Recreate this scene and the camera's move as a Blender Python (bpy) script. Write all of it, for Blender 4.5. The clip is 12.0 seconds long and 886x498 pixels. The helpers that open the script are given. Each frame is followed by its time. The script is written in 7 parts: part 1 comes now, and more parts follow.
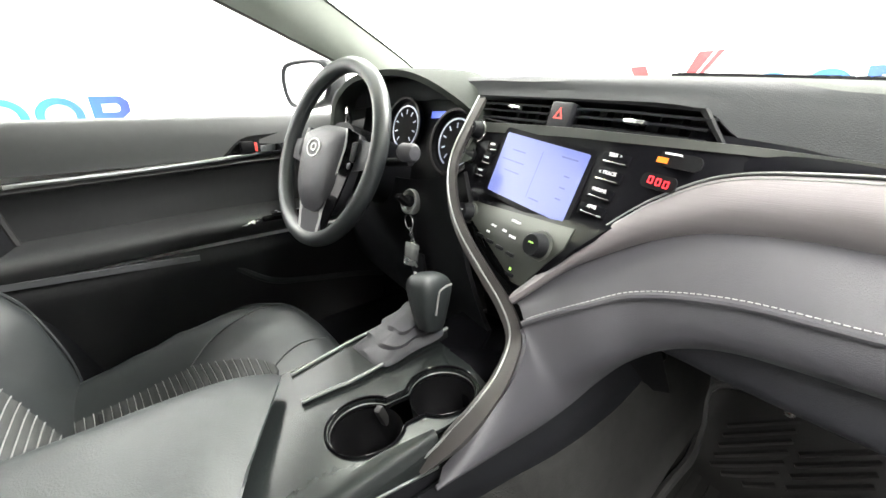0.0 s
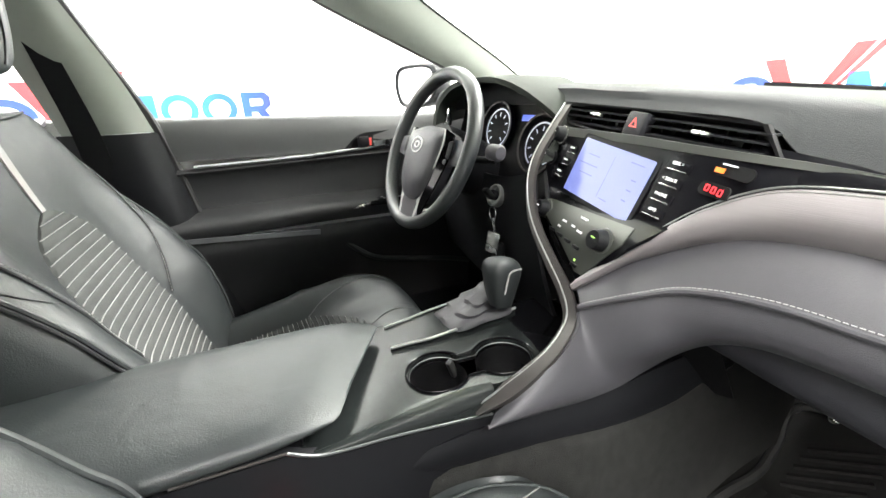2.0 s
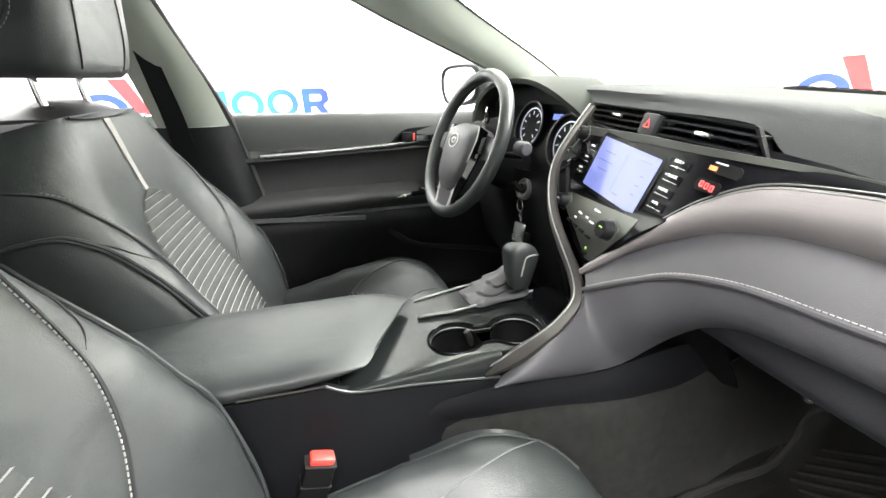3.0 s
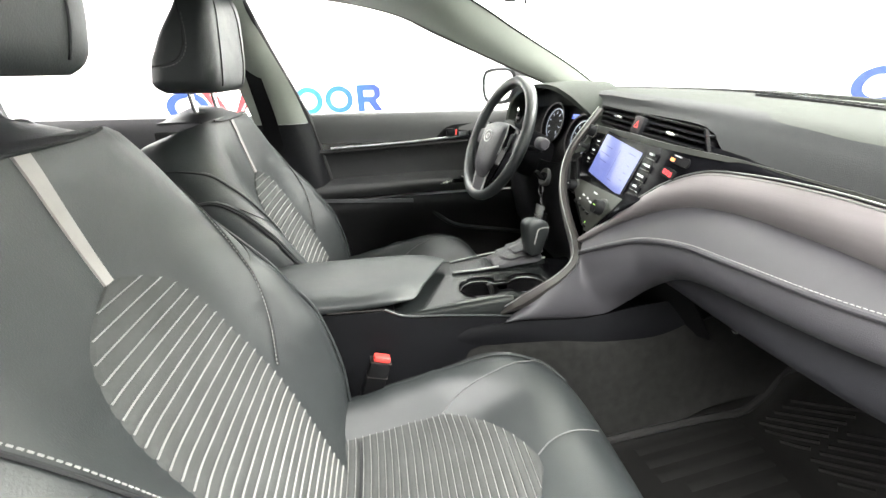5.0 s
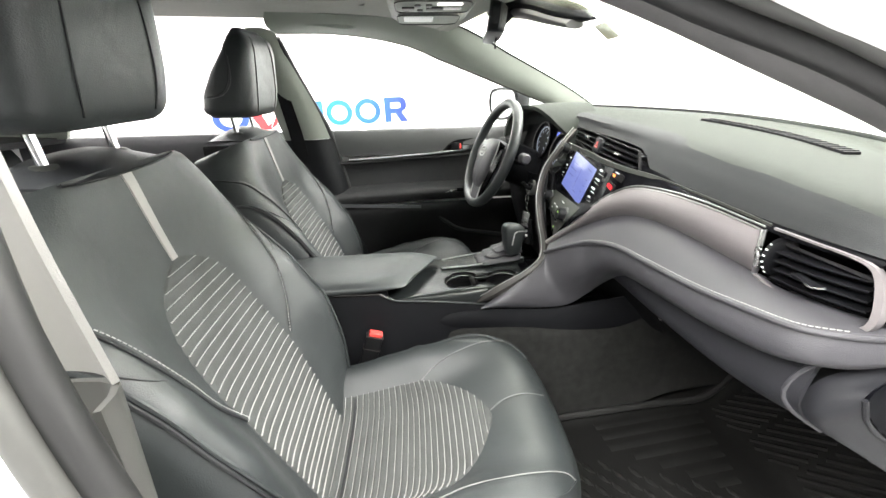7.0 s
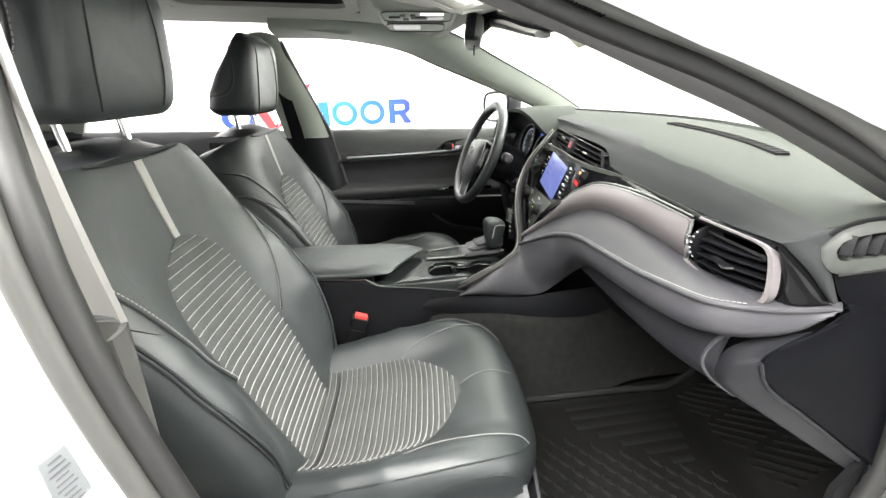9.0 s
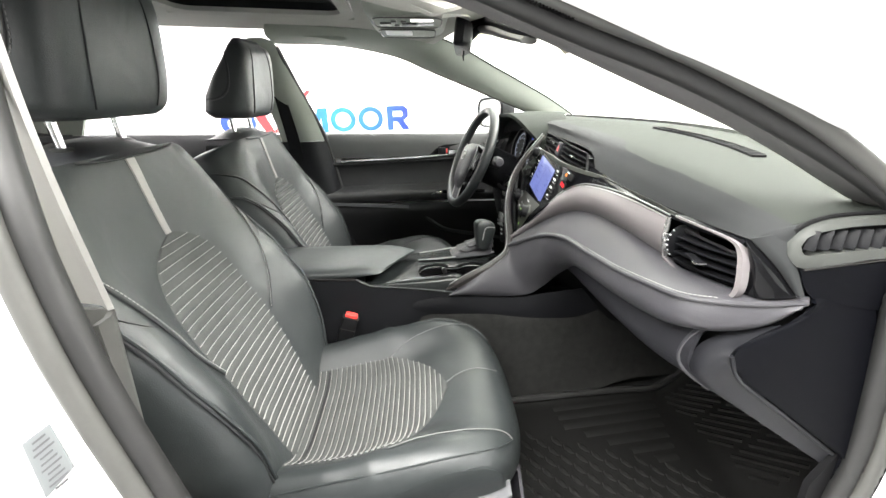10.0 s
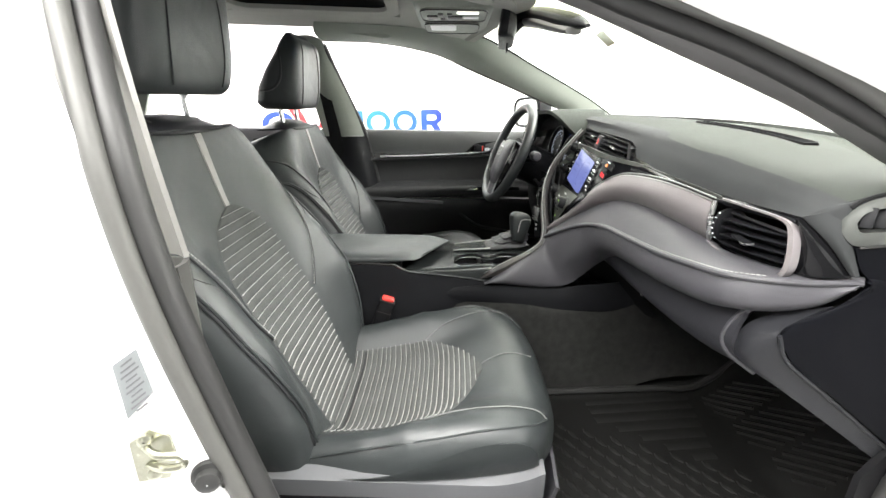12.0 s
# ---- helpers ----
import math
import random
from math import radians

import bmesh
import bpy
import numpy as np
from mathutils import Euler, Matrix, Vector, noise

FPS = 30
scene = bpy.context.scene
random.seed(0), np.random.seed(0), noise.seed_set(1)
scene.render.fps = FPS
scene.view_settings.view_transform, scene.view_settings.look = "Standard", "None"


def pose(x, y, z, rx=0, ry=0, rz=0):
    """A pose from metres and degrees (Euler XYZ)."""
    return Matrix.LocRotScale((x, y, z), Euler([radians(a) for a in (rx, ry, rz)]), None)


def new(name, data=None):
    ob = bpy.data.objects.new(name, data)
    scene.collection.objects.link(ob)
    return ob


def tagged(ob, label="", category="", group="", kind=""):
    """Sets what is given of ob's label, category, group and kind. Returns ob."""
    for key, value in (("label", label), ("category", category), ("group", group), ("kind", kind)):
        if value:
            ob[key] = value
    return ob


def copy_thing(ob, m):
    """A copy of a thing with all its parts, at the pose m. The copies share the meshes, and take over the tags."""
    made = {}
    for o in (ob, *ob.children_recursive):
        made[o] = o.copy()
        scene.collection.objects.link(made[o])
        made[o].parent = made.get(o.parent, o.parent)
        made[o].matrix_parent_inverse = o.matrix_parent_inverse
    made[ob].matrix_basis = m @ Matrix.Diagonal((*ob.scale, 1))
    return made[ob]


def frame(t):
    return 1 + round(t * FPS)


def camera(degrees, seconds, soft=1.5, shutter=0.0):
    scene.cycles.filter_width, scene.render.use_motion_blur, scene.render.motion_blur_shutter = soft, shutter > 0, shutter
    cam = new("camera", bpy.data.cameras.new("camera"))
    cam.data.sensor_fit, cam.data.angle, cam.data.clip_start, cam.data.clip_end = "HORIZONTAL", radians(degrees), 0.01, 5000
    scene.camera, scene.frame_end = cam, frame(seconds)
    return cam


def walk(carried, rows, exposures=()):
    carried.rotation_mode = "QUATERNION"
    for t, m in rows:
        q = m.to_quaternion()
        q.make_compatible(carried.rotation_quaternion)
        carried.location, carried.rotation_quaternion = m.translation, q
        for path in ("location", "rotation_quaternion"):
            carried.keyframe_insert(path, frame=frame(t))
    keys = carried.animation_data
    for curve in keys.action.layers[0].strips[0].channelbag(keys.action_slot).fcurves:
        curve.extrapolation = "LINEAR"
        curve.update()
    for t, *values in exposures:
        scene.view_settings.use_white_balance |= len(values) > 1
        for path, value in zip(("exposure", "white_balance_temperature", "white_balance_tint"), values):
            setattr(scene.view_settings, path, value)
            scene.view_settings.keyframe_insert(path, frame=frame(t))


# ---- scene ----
cam = camera(94.3, 12.0)
METRES, EYE, TILT, LEAN, TURN = 0.93, 1.03, -18.6, 1.24, 49.0
ROWS = [
    (0.0, 0.0, 0.0, 0.0, 0.0, 0.0, -0.0),
    (0.5, 0.0118, -0.0134, 0.004, 2.54, -0.21, -0.85),
    (1.0, 0.0283, -0.0329, 0.001, 5.6, -0.57, -1.89),
    (1.5, 0.0264, -0.0708, -0.0044, 9.04, -0.75, -3.37),
    (2.0, 0.039, -0.1147, -0.0141, 12.93, -1.36, -4.81),
    (2.5, 0.0739, -0.1575, -0.0274, 16.52, -1.9, -6.28),
    (3.0, 0.1078, -0.2001, -0.0323, 19.47, -2.61, -7.27),
    (5.0, 0.2307, -0.4266, -0.0721, 25.59, -4.45, -8.69),
    (5.5, 0.2918, -0.4667, -0.0678, 26.9, -4.51, -8.79),
    (6.0, 0.3401, -0.4988, -0.0643, 28.22, -4.32, -8.96),
    (6.5, 0.3847, -0.5255, -0.0599, 29.19, -4.17, -9.28),
    (8.5, 0.5027, -0.5957, -0.073, 30.7, -4.28, -10.48),
    (9.0, 0.532, -0.5925, -0.0787, 30.72, -4.0, -10.71),
    (9.5, 0.5557, -0.5902, -0.0851, 30.68, -3.54, -10.9),
    (10.0, 0.5685, -0.5941, -0.0905, 30.63, -3.0, -11.01),
    (10.5, 0.5794, -0.6009, -0.0992, 30.63, -2.43, -11.08),
    (11.0, 0.59, -0.6044, -0.1045, 30.9, -2.06, -11.26),
    (11.5, 0.6005, -0.606, -0.1115, 32.18, -2.08, -11.82),
    (12.0, 0.568, -0.6259, -0.1526, 34.5, -2.78, -12.82),
]
walk(cam, [(t, pose(0.395, 0, EYE, TILT, LEAN, TURN) @ pose(METRES * x, METRES * y, METRES * z, 90 + pitch, roll, yaw)) for t, x, y, z, yaw, pitch, roll in ROWS],
     exposures=[(0.0, 0.46), (2.0, 0.42), (3.2, 0.40), (5.0, 0.27), (6.5, 0.13), (8.5, 0.02), (11.0, -0.06), (12.0, -0.15)])


# ---------- light ----------
def lamp(name, x, y, z, sx, sy, watts, tilt=0, turn=0, colour=(1.0, 0.985, 0.95)):
    data = bpy.data.lights.new(name, "AREA")
    data.shape, data.size, data.size_y, data.energy, data.color = "RECTANGLE", sx, sy, watts, colour
    ob = new(name, data)
    ob.matrix_world = pose(x, y, z, tilt, 0, turn)
    return ob


world = bpy.data.worlds.new("studio_air")
scene.world = world
world.use_nodes = True
world.node_tree.nodes["Background"].inputs[0].default_value = (0.9, 0.95, 1.0, 1)
world.node_tree.nodes["Background"].inputs[1].default_value = 0.4
LIGHT = 1.4
lamp("ceiling_lamp", -2.6, 0.3, 3.28, 1.3, 7.0, 430 * LIGHT)
lamp("ceiling_lamp", 0.4, 2.9, 3.28, 3.6, 1.6, 480 * LIGHT)
lamp("ceiling_lamp", 2.2, -1.3, 3.28, 1.6, 3.6, 560 * LIGHT)
lamp("ceiling_lamp", 0.0, -3.2, 3.28, 4.0, 2.0, 420 * LIGHT)


# ---------- materials ----------
def nodes_of(name):
    m = bpy.data.materials.new(name)
    m.use_nodes = True
    return m, m.node_tree, m.node_tree.nodes["Principled BSDF"]


def mat(name, colour, rough=0.5, metal=0.0, vary=0.15, scale=6.0, grain=0.0, grain_scale=900.0, stretch=(1, 1, 1),
        coat=0.0, wear=0.1, spec=0.5, crease=0.0):
    """A surface whose colour and gloss drift at two scales, with a fine relief."""
    m, tree, b = nodes_of(name)
    n, l = tree.nodes, tree.links
    co = n.new("ShaderNodeTexCoord")
    mp = n.new("ShaderNodeMapping")
    mp.inputs["Scale"].default_value = stretch
    l.new(co.outputs["Object"], mp.inputs[0])
    big = n.new("ShaderNodeTexNoise")
    big.inputs["Scale"].default_value, big.inputs["Detail"].default_value = scale, 5
    l.new(mp.outputs[0], big.inputs["Vector"])
    fine = n.new("ShaderNodeTexNoise")
    fine.inputs["Scale"].default_value, fine.inputs["Detail"].default_value = scale * 14, 3
    l.new(mp.outputs[0], fine.inputs["Vector"])
    add = n.new("ShaderNodeMath")
    add.operation = "MULTIPLY_ADD"
    l.new(fine.outputs[0], add.inputs[0])
    add.inputs[1].default_value = 0.45
    l.new(big.outputs[0], add.inputs[2])
    ramp = n.new("ShaderNodeValToRGB")
    c = Vector(colour)
    ramp.color_ramp.elements[0].position, ramp.color_ramp.elements[1].position = 0.35, 1.0
    ramp.color_ramp.elements[0].color = (*(c * (1 - vary)), 1)
    ramp.color_ramp.elements[1].color = (*(c * (1 + vary)), 1)
    l.new(add.outputs[0], ramp.inputs[0])
    l.new(ramp.outputs[0], b.inputs["Base Color"])
    r = n.new("ShaderNodeMapRange")
    r.inputs["To Min"].default_value, r.inputs["To Max"].default_value = max(0.02, rough * (1 - wear)), min(1, rough * (1 + wear))
    l.new(add.outputs[0], r.inputs[0])
    l.new(r.outputs[0], b.inputs["Roughness"])
    b.inputs["Metallic"].default_value = metal
    b.inputs["Coat Weight"].default_value = coat
    b.inputs["Coat Roughness"].default_value = 0.08
    b.inputs["Specular IOR Level"].default_value = spec
    if grain:
        g = n.new("ShaderNodeTexNoise")
        g.inputs["Scale"].default_value, g.inputs["Detail"].default_value = grain_scale, 3
        l.new(mp.outputs[0], g.inputs["Vector"])
        bump = n.new("ShaderNodeBump")
        bump.inputs["Strength"].default_value, bump.inputs["Distance"].default_value = grain, 0.002
        l.new(g.outputs[0], bump.inputs["Height"])
        l.new(bump.outputs[0], b.inputs["Normal"])
        if crease:
            w = n.new("ShaderNodeTexNoise")
            w.inputs["Scale"].default_value, w.inputs["Detail"].default_value, w.inputs["Distortion"].default_value = 11.0, 2, 0.6
            l.new(co.outputs["Object"], w.inputs["Vector"])
            soft = n.new("ShaderNodeBump")
            soft.inputs["Strength"].default_value, soft.inputs["Distance"].default_value = crease, 0.02
            l.new(w.outputs[0], soft.inputs["Height"])
            l.new(soft.outputs[0], bump.inputs["Normal"])
    return m


def glow(name, colour, strength):
    m, tree, b = nodes_of(name)
    b.inputs["Base Color"].default_value = (0.01, 0.01, 0.01, 1)
    b.inputs["Emission Color"].default_value = (*colour, 1)
    b.inputs["Emission Strength"].default_value = strength
    b.inputs["Roughness"].default_value = 0.15
    return m


def glass(name, tint, gloss):
    m = bpy.data.materials.new(name)
    m.use_nodes = True
    n, l = m.node_tree.nodes, m.node_tree.links
    n.clear()
    out, mix = n.new("ShaderNodeOutputMaterial"), n.new("ShaderNodeMixShader")
    see, shine, lw = n.new("ShaderNodeBsdfTransparent"), n.new("ShaderNodeBsdfGlossy"), n.new("ShaderNodeLayerWeight")
    power = n.new("ShaderNodeMath")
    power.operation = "POWER"
    power.inputs[1].default_value = 5.0
    fr = n.new("ShaderNodeMath")
    fr.operation = "MULTIPLY_ADD"
    see.inputs[0].default_value, shine.inputs["Roughness"].default_value = (*tint, 1), 0.02
    l.new(lw.outputs["Facing"], power.inputs[0])
    l.new(power.outputs[0], fr.inputs[0])
    fr.inputs[1].default_value, fr.inputs[2].default_value = gloss, 0.015
    l.new(fr.outputs[0], mix.inputs[0])
    l.new(see.outputs[0], mix.inputs[1])
    l.new(shine.outputs[0], mix.inputs[2])
    l.new(mix.outputs[0], out.inputs[0])
    return m


LEATHER = mat("black_leather", (0.0230, 0.0268, 0.0272), 0.40, vary=0.18, scale=5, grain=0.22, grain_scale=520, wear=0.2, crease=0.13, spec=0.56)
LEATHER_SIDE = mat("black_vinyl", (0.022, 0.0235, 0.026), 0.42, vary=0.2, scale=5, grain=0.2, grain_scale=520)
FABRIC = mat("grey_ribbed_fabric", (0.060, 0.063, 0.061), 0.85, vary=0.25, scale=20, grain=0.5, grain_scale=1500, spec=0.25)
STRIPE = mat("pale_grey_stripe", (0.265, 0.265, 0.257), 0.6, vary=0.1, scale=40)
ACCENT = mat("grey_accent_leather", (0.30, 0.285, 0.275), 0.5, vary=0.1, grain=0.2, grain_scale=520)
THREAD = mat("pale_thread", (0.30, 0.30, 0.29), 0.7, vary=0.1)
PALE_SEAM = mat("grey_seam_thread", (0.12, 0.122, 0.12), 0.6)
TAG = mat("pale_yellow_paper", (0.45, 0.43, 0.30), 0.7, vary=0.06)
SEAM = mat("dark_seam", (0.012, 0.013, 0.014), 0.6)
# pad plastic, darkened for the shade on the downward-facing glovebox lid
GLOVE = mat("shaded_lid_plastic", (0.0185, 0.0187, 0.0222), 0.52, vary=0.12, scale=7, grain=0.3, grain_scale=750, spec=0.3)
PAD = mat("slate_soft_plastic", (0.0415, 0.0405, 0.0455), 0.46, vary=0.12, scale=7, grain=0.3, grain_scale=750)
# dash skin with the green light of the windscreen put into its colour
TOP = mat("green_lit_dash_skin", (0.029, 0.033, 0.0285), 0.75, vary=0.12, scale=5, grain=0.35, grain_scale=750, spec=0.12)
DEMIST = mat("pale_grey_outlet_plastic", (0.050, 0.053, 0.049), 0.5, vary=0.1, grain=0.2, grain_scale=800, spec=0.3)
# the same dash skin, coloured as lit from the side
FACE = mat("side_lit_dash_skin", (0.029, 0.0305, 0.0312), 0.72, vary=0.12, scale=6, grain=0.35, grain_scale=750, spec=0.12)
SILVER_PAINT = mat("silver_painted_trim", (0.42, 0.42, 0.41), 0.38, metal=0.35, vary=0.06)
HARD = mat("black_hard_plastic", (0.0066, 0.0069, 0.0080), 0.46, vary=0.2, scale=9, grain=0.3, grain_scale=900, spec=0.15)
DARK = mat("matt_black_plastic", (0.004, 0.004, 0.0045), 0.6, vary=0.2, grain=0.2, spec=0.15)
SIDE = mat("black_side_plastic", (0.0030, 0.0032, 0.0044), 0.5, vary=0.2, scale=9, grain=0.3, grain_scale=900, spec=0.04)
# the end cap's shade is in this colour; small dark fittings share it
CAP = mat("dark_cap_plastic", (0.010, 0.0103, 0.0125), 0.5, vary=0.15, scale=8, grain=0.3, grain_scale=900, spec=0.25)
SHELF = mat("grey_green_trim", (0.058, 0.061, 0.055), 0.35, metal=0.2, vary=0.1, scale=10)
CLIMATE = mat("grey_climate_plate", (0.030, 0.032, 0.027), 0.36, metal=0.2, vary=0.1, scale=10, spec=0.4)
DULL = mat("dull_silver_trim", (0.34, 0.345, 0.335), 0.36, metal=0.9, vary=0.08)
JAMB_SHADE = mat("jamb_shade_grey", (0.30, 0.30, 0.29), 0.5, vary=0.12, scale=12)
LIP = mat("pale_seal_lip", (0.060, 0.060, 0.056), 0.5, vary=0.1, scale=12)
DOOR_LOW = mat("deep_black_door_plastic", (0.024, 0.0244, 0.0255), 0.5, vary=0.15, scale=7, grain=0.3, grain_scale=800, spec=0.25)
DECK_DARK = mat("dark_green_black_deck", (0.011, 0.013, 0.0128), 0.24, vary=0.05, scale=10, spec=0.35, wear=0.03)
DULL_DARK = mat("grey_satin_strip", (0.10, 0.105, 0.105), 0.34, metal=0.7, vary=0.08)
PIANO = mat("piano_black", (0.005, 0.005, 0.006), 0.14, vary=0.3, scale=14, wear=0.4, spec=0.06)
GLOSS = mat("polished_black", (0.004, 0.004, 0.0045), 0.06, vary=0.2, scale=14, wear=0.2, spec=0.25)
COVER = mat("grey_seat_base_plastic", (0.085, 0.087, 0.092), 0.5, vary=0.1, scale=8, grain=0.3, grain_scale=800)
SATIN = mat("satin_taupe_trim", (0.200, 0.183, 0.187), 0.40, metal=0.35, vary=0.10, scale=3, grain=0.12, grain_scale=260, stretch=(0.12, 1, 5))
BAND = mat("bronze_grey_band", (0.034, 0.031, 0.0295), 0.42, metal=0.25, vary=0.1, scale=8)
SILVER = mat("satin_silver", (0.62, 0.62, 0.61), 0.26, metal=1.0, vary=0.06)
CHROME = mat("chrome", (0.82, 0.83, 0.83), 0.09, metal=1.0, vary=0.04)
HEADLINER = mat("grey_beige_headliner", (0.30, 0.30, 0.275), 0.9, vary=0.08, scale=8, grain=0.3, grain_scale=1400)
PILLAR = mat("grey_beige_pillar_trim", (0.215, 0.232, 0.205), 0.6, vary=0.06, grain=0.25, grain_scale=900)
DOOR_SKIN = mat("grey_door_skin", (0.060, 0.0625, 0.0615), 0.55, vary=0.12, scale=6, grain=0.3, grain_scale=750)
PILLAR_GREY = mat("grey_pillar_plastic", (0.105, 0.103, 0.102), 0.55, vary=0.08, grain=0.25, grain_scale=900)
DOOR = mat("black_door_plastic", (0.033, 0.0338, 0.0345), 0.48, vary=0.15, scale=7, grain=0.3, grain_scale=800, spec=0.4)
CARPET = mat("charcoal_carpet", (0.0140, 0.0141, 0.0134), 0.95, vary=0.45, scale=45, grain=1.0, grain_scale=520, spec=0.15)
RUBBER = mat("black_rubber_mat", (0.0058, 0.0058, 0.0055), 0.48, vary=0.3, scale=9, grain=0.2, grain_scale=500, spec=0.24)
# mat rubber made paler: the highlight along the rim is in the colour
MAT_EDGE = mat("highlit_rubber_edge", (0.017, 0.017, 0.0165), 0.42, vary=0.3, scale=20, spec=0.4)
SEAL = mat("grey_door_seal", (0.015, 0.015, 0.0147), 0.5, vary=0.15, scale=12)
PAINT = mat("white_car_paint", (0.82, 0.82, 0.81), 0.22, vary=0.02, scale=2, coat=0.8)
WALL = mat("white_studio_wall", (0.86, 0.86, 0.855), 0.7, vary=0.02, scale=1.2, grain=0.1, grain_scale=120)
GREY_WALL = mat("grey_studio_wall", (0.095, 0.098, 0.10), 0.7, vary=0.03, scale=1.2)
FLOOR = mat("grey_studio_floor", (0.20, 0.20, 0.205), 0.40, vary=0.05, scale=2.5)
RED = mat("red_plastic", (0.75, 0.06, 0.05), 0.35, vary=0.08)
ZINC = mat("yellow_zinc", (0.42, 0.42, 0.34), 0.3, metal=1.0, vary=0.2, scale=30)
PAPER = mat("label_paper", (0.16, 0.172, 0.176), 0.5, vary=0.05)
POST = mat("warm_grey_post_trim", (0.205, 0.20, 0.19), 0.6, vary=0.06, grain=0.25, grain_scale=900)
PRINT = mat("grey_print", (0.09, 0.09, 0.095), 0.6)
LEGEND = mat("white_legend", (0.80, 0.80, 0.80), 0.5, vary=0.03)
VINYL_RED = mat("red_vinyl", (0.42, 0.015, 0.02), 0.4, vary=0.05)
WINDSHIELD = glass("tinted_windshield_glass", (0.95, 0.975, 0.945), 0.25)
SHADE = glass("khaki_shade_band", (0.80, 0.79, 0.62), 0.2)
PANE = glass("side_glass", (0.96, 0.975, 0.965), 0.25)
SCREEN = glow("lit_blue_screen", (0.27, 0.33, 0.84), 0.76)
SCREEN_INK = glow("screen_line_blue", (0.20, 0.25, 0.70), 0.66)
LED_RED = glow("red_led", (1.0, 0.03, 0.04), 2.2)
LED_ORANGE = glow("orange_led", (1.0, 0.25, 0.02), 1.6)
LED_BLUE = glow("blue_display", (0.10, 0.16, 0.75), 1.0)
LED_WHITE = glow("white_backlight", (0.75, 0.82, 1.0), 0.33)
LAMP_WHITE = glow("lit_lamp_lens", (1.0, 0.97, 0.9), 1.2)
LED_GREEN = glow("green_led", (0.5, 0.9, 0.2), 1.0)
MIRROR = mat("mirror_silvering", (0.9, 0.9, 0.9), 0.02, metal=1.0, vary=0.01)


def vinyl_blue():
    """Blue wall lettering that pales to cyan along its row."""
    m, tree, b = nodes_of("blue_vinyl")
    n, l = tree.nodes, tree.links
    co, sep, ramp = n.new("ShaderNodeTexCoord"), n.new("ShaderNodeSeparateXYZ"), n.new("ShaderNodeValToRGB")
    l.new(co.outputs["Object"], sep.inputs[0])
    mr = n.new("ShaderNodeMapRange")
    mr.inputs["From Min"].default_value, mr.inputs["From Max"].default_value = -0.9, 0.9
    l.new(sep.outputs[0], mr.inputs[0])
    l.new(mr.outputs[0], ramp.inputs[0])
    r = ramp.color_ramp
    r.elements[0].color, r.elements[1].color = (0.006, 0.03, 0.25, 1), (0.010, 0.022, 0.18, 1)
    e = r.elements.new(0.55)
    e.color = (0.012, 0.13, 0.30, 1)
    l.new(ramp.outputs[0], b.inputs["Base Color"])
    b.inputs["Roughness"].default_value = 0.4
    return m


VINYL_BLUE = vinyl_blue()


# ---------- mesh helpers ----------
def thing(name, x=0, y=0, z=0, **tags):
    ob = new(name)
    ob.empty_display_size = 0.05
    ob.matrix_world = pose(x, y, z)
    return tagged(ob, **tags)


def part(name, bm, material, parent=None, label="", smooth=True):
    """Links a bmesh, in world metres, as one mesh object under its thing or part."""
    data = bpy.data.meshes.new(name)
    base = Vector((0, 0, 0))
    up = parent
    while up is not None:
        base = base + up.location
        up = up.parent
    bmesh.ops.recalc_face_normals(bm, faces=bm.faces)
    if parent is not None:
        bmesh.ops.translate(bm, verts=bm.verts, vec=-base)
    bm.to_mesh(data)
    bm.free()
    for p in data.polygons:
        p.use_smooth = smooth
    data.materials.append(material)
    ob = new(name, data)
    ob.parent = parent
    if label:
        ob["label"] = label
    if smooth:
        data.set_sharp_from_angle(angle=radians(42))
    return ob


def line(points, n):
    """n points on a smooth curve through the given ones, evenly by their number."""
    p = np.array(points, float)
    if len(p) == 2:
        return p[0] + (p[1] - p[0]) * np.linspace(0, 1, n)[:, None]
    q = np.vstack([2 * p[0] - p[1], p, 2 * p[-1] - p[-2]])
    d = np.r_[0, np.cumsum(np.linalg.norm(np.diff(p, axis=0), axis=1))]
    out = []
    for s in np.linspace(0, d[-1], n):
        i = min(int(np.searchsorted(d, s, side="right")) - 1, len(p) - 2)
        t = (s - d[i]) / max(d[i + 1] - d[i], 1e-9)
        a, b, c, e = q[i], q[i + 1], q[i + 2], q[i + 3]
        out.append(0.5 * (2 * b + (c - a) * t + (2 * a - 5 * b + 4 * c - e) * t * t + (3 * b - a - 3 * c + e) * t ** 3))
    return np.array(out)


def sheet(rows, closed=False, caps=False, thick=0.0):
    """A skin over rows of points; closed: each row is a ring; caps: shut both ends; thick: its depth behind the face."""
    bm = bmesh.new()
    rows = np.array(rows, float)
    n, m = rows.shape[:2]
    v = [[bm.verts.new(p) for p in r] for r in rows]
    for i in range(n - 1):
        for j in range(m if closed else m - 1):
            k = (j + 1) % m
            bm.faces.new((v[i][j], v[i][k], v[i + 1][k], v[i + 1][j]))
    if caps:
        bm.faces.new(v[0])
        bm.faces.new(v[-1][::-1])
    if thick:
        bmesh.ops.recalc_face_normals(bm, faces=bm.faces)
        bmesh.ops.solidify(bm, geom=bm.faces[:], thickness=thick)
    return bm


def between(a, b, n=40, m=8, bulge=(0, 0, 0), a_push=None):
    """Rows from curve a to curve b, pushed out in the middle by the vector bulge."""
    A, B = line(a, n), line(b, n)
    g = Vector(bulge)
    rows = []
    for t in np.linspace(0, 1, m):
        k = math.sin(math.pi * t)
        rows.append(A * (1 - t) + B * t + np.array(g) * k)
    return rows


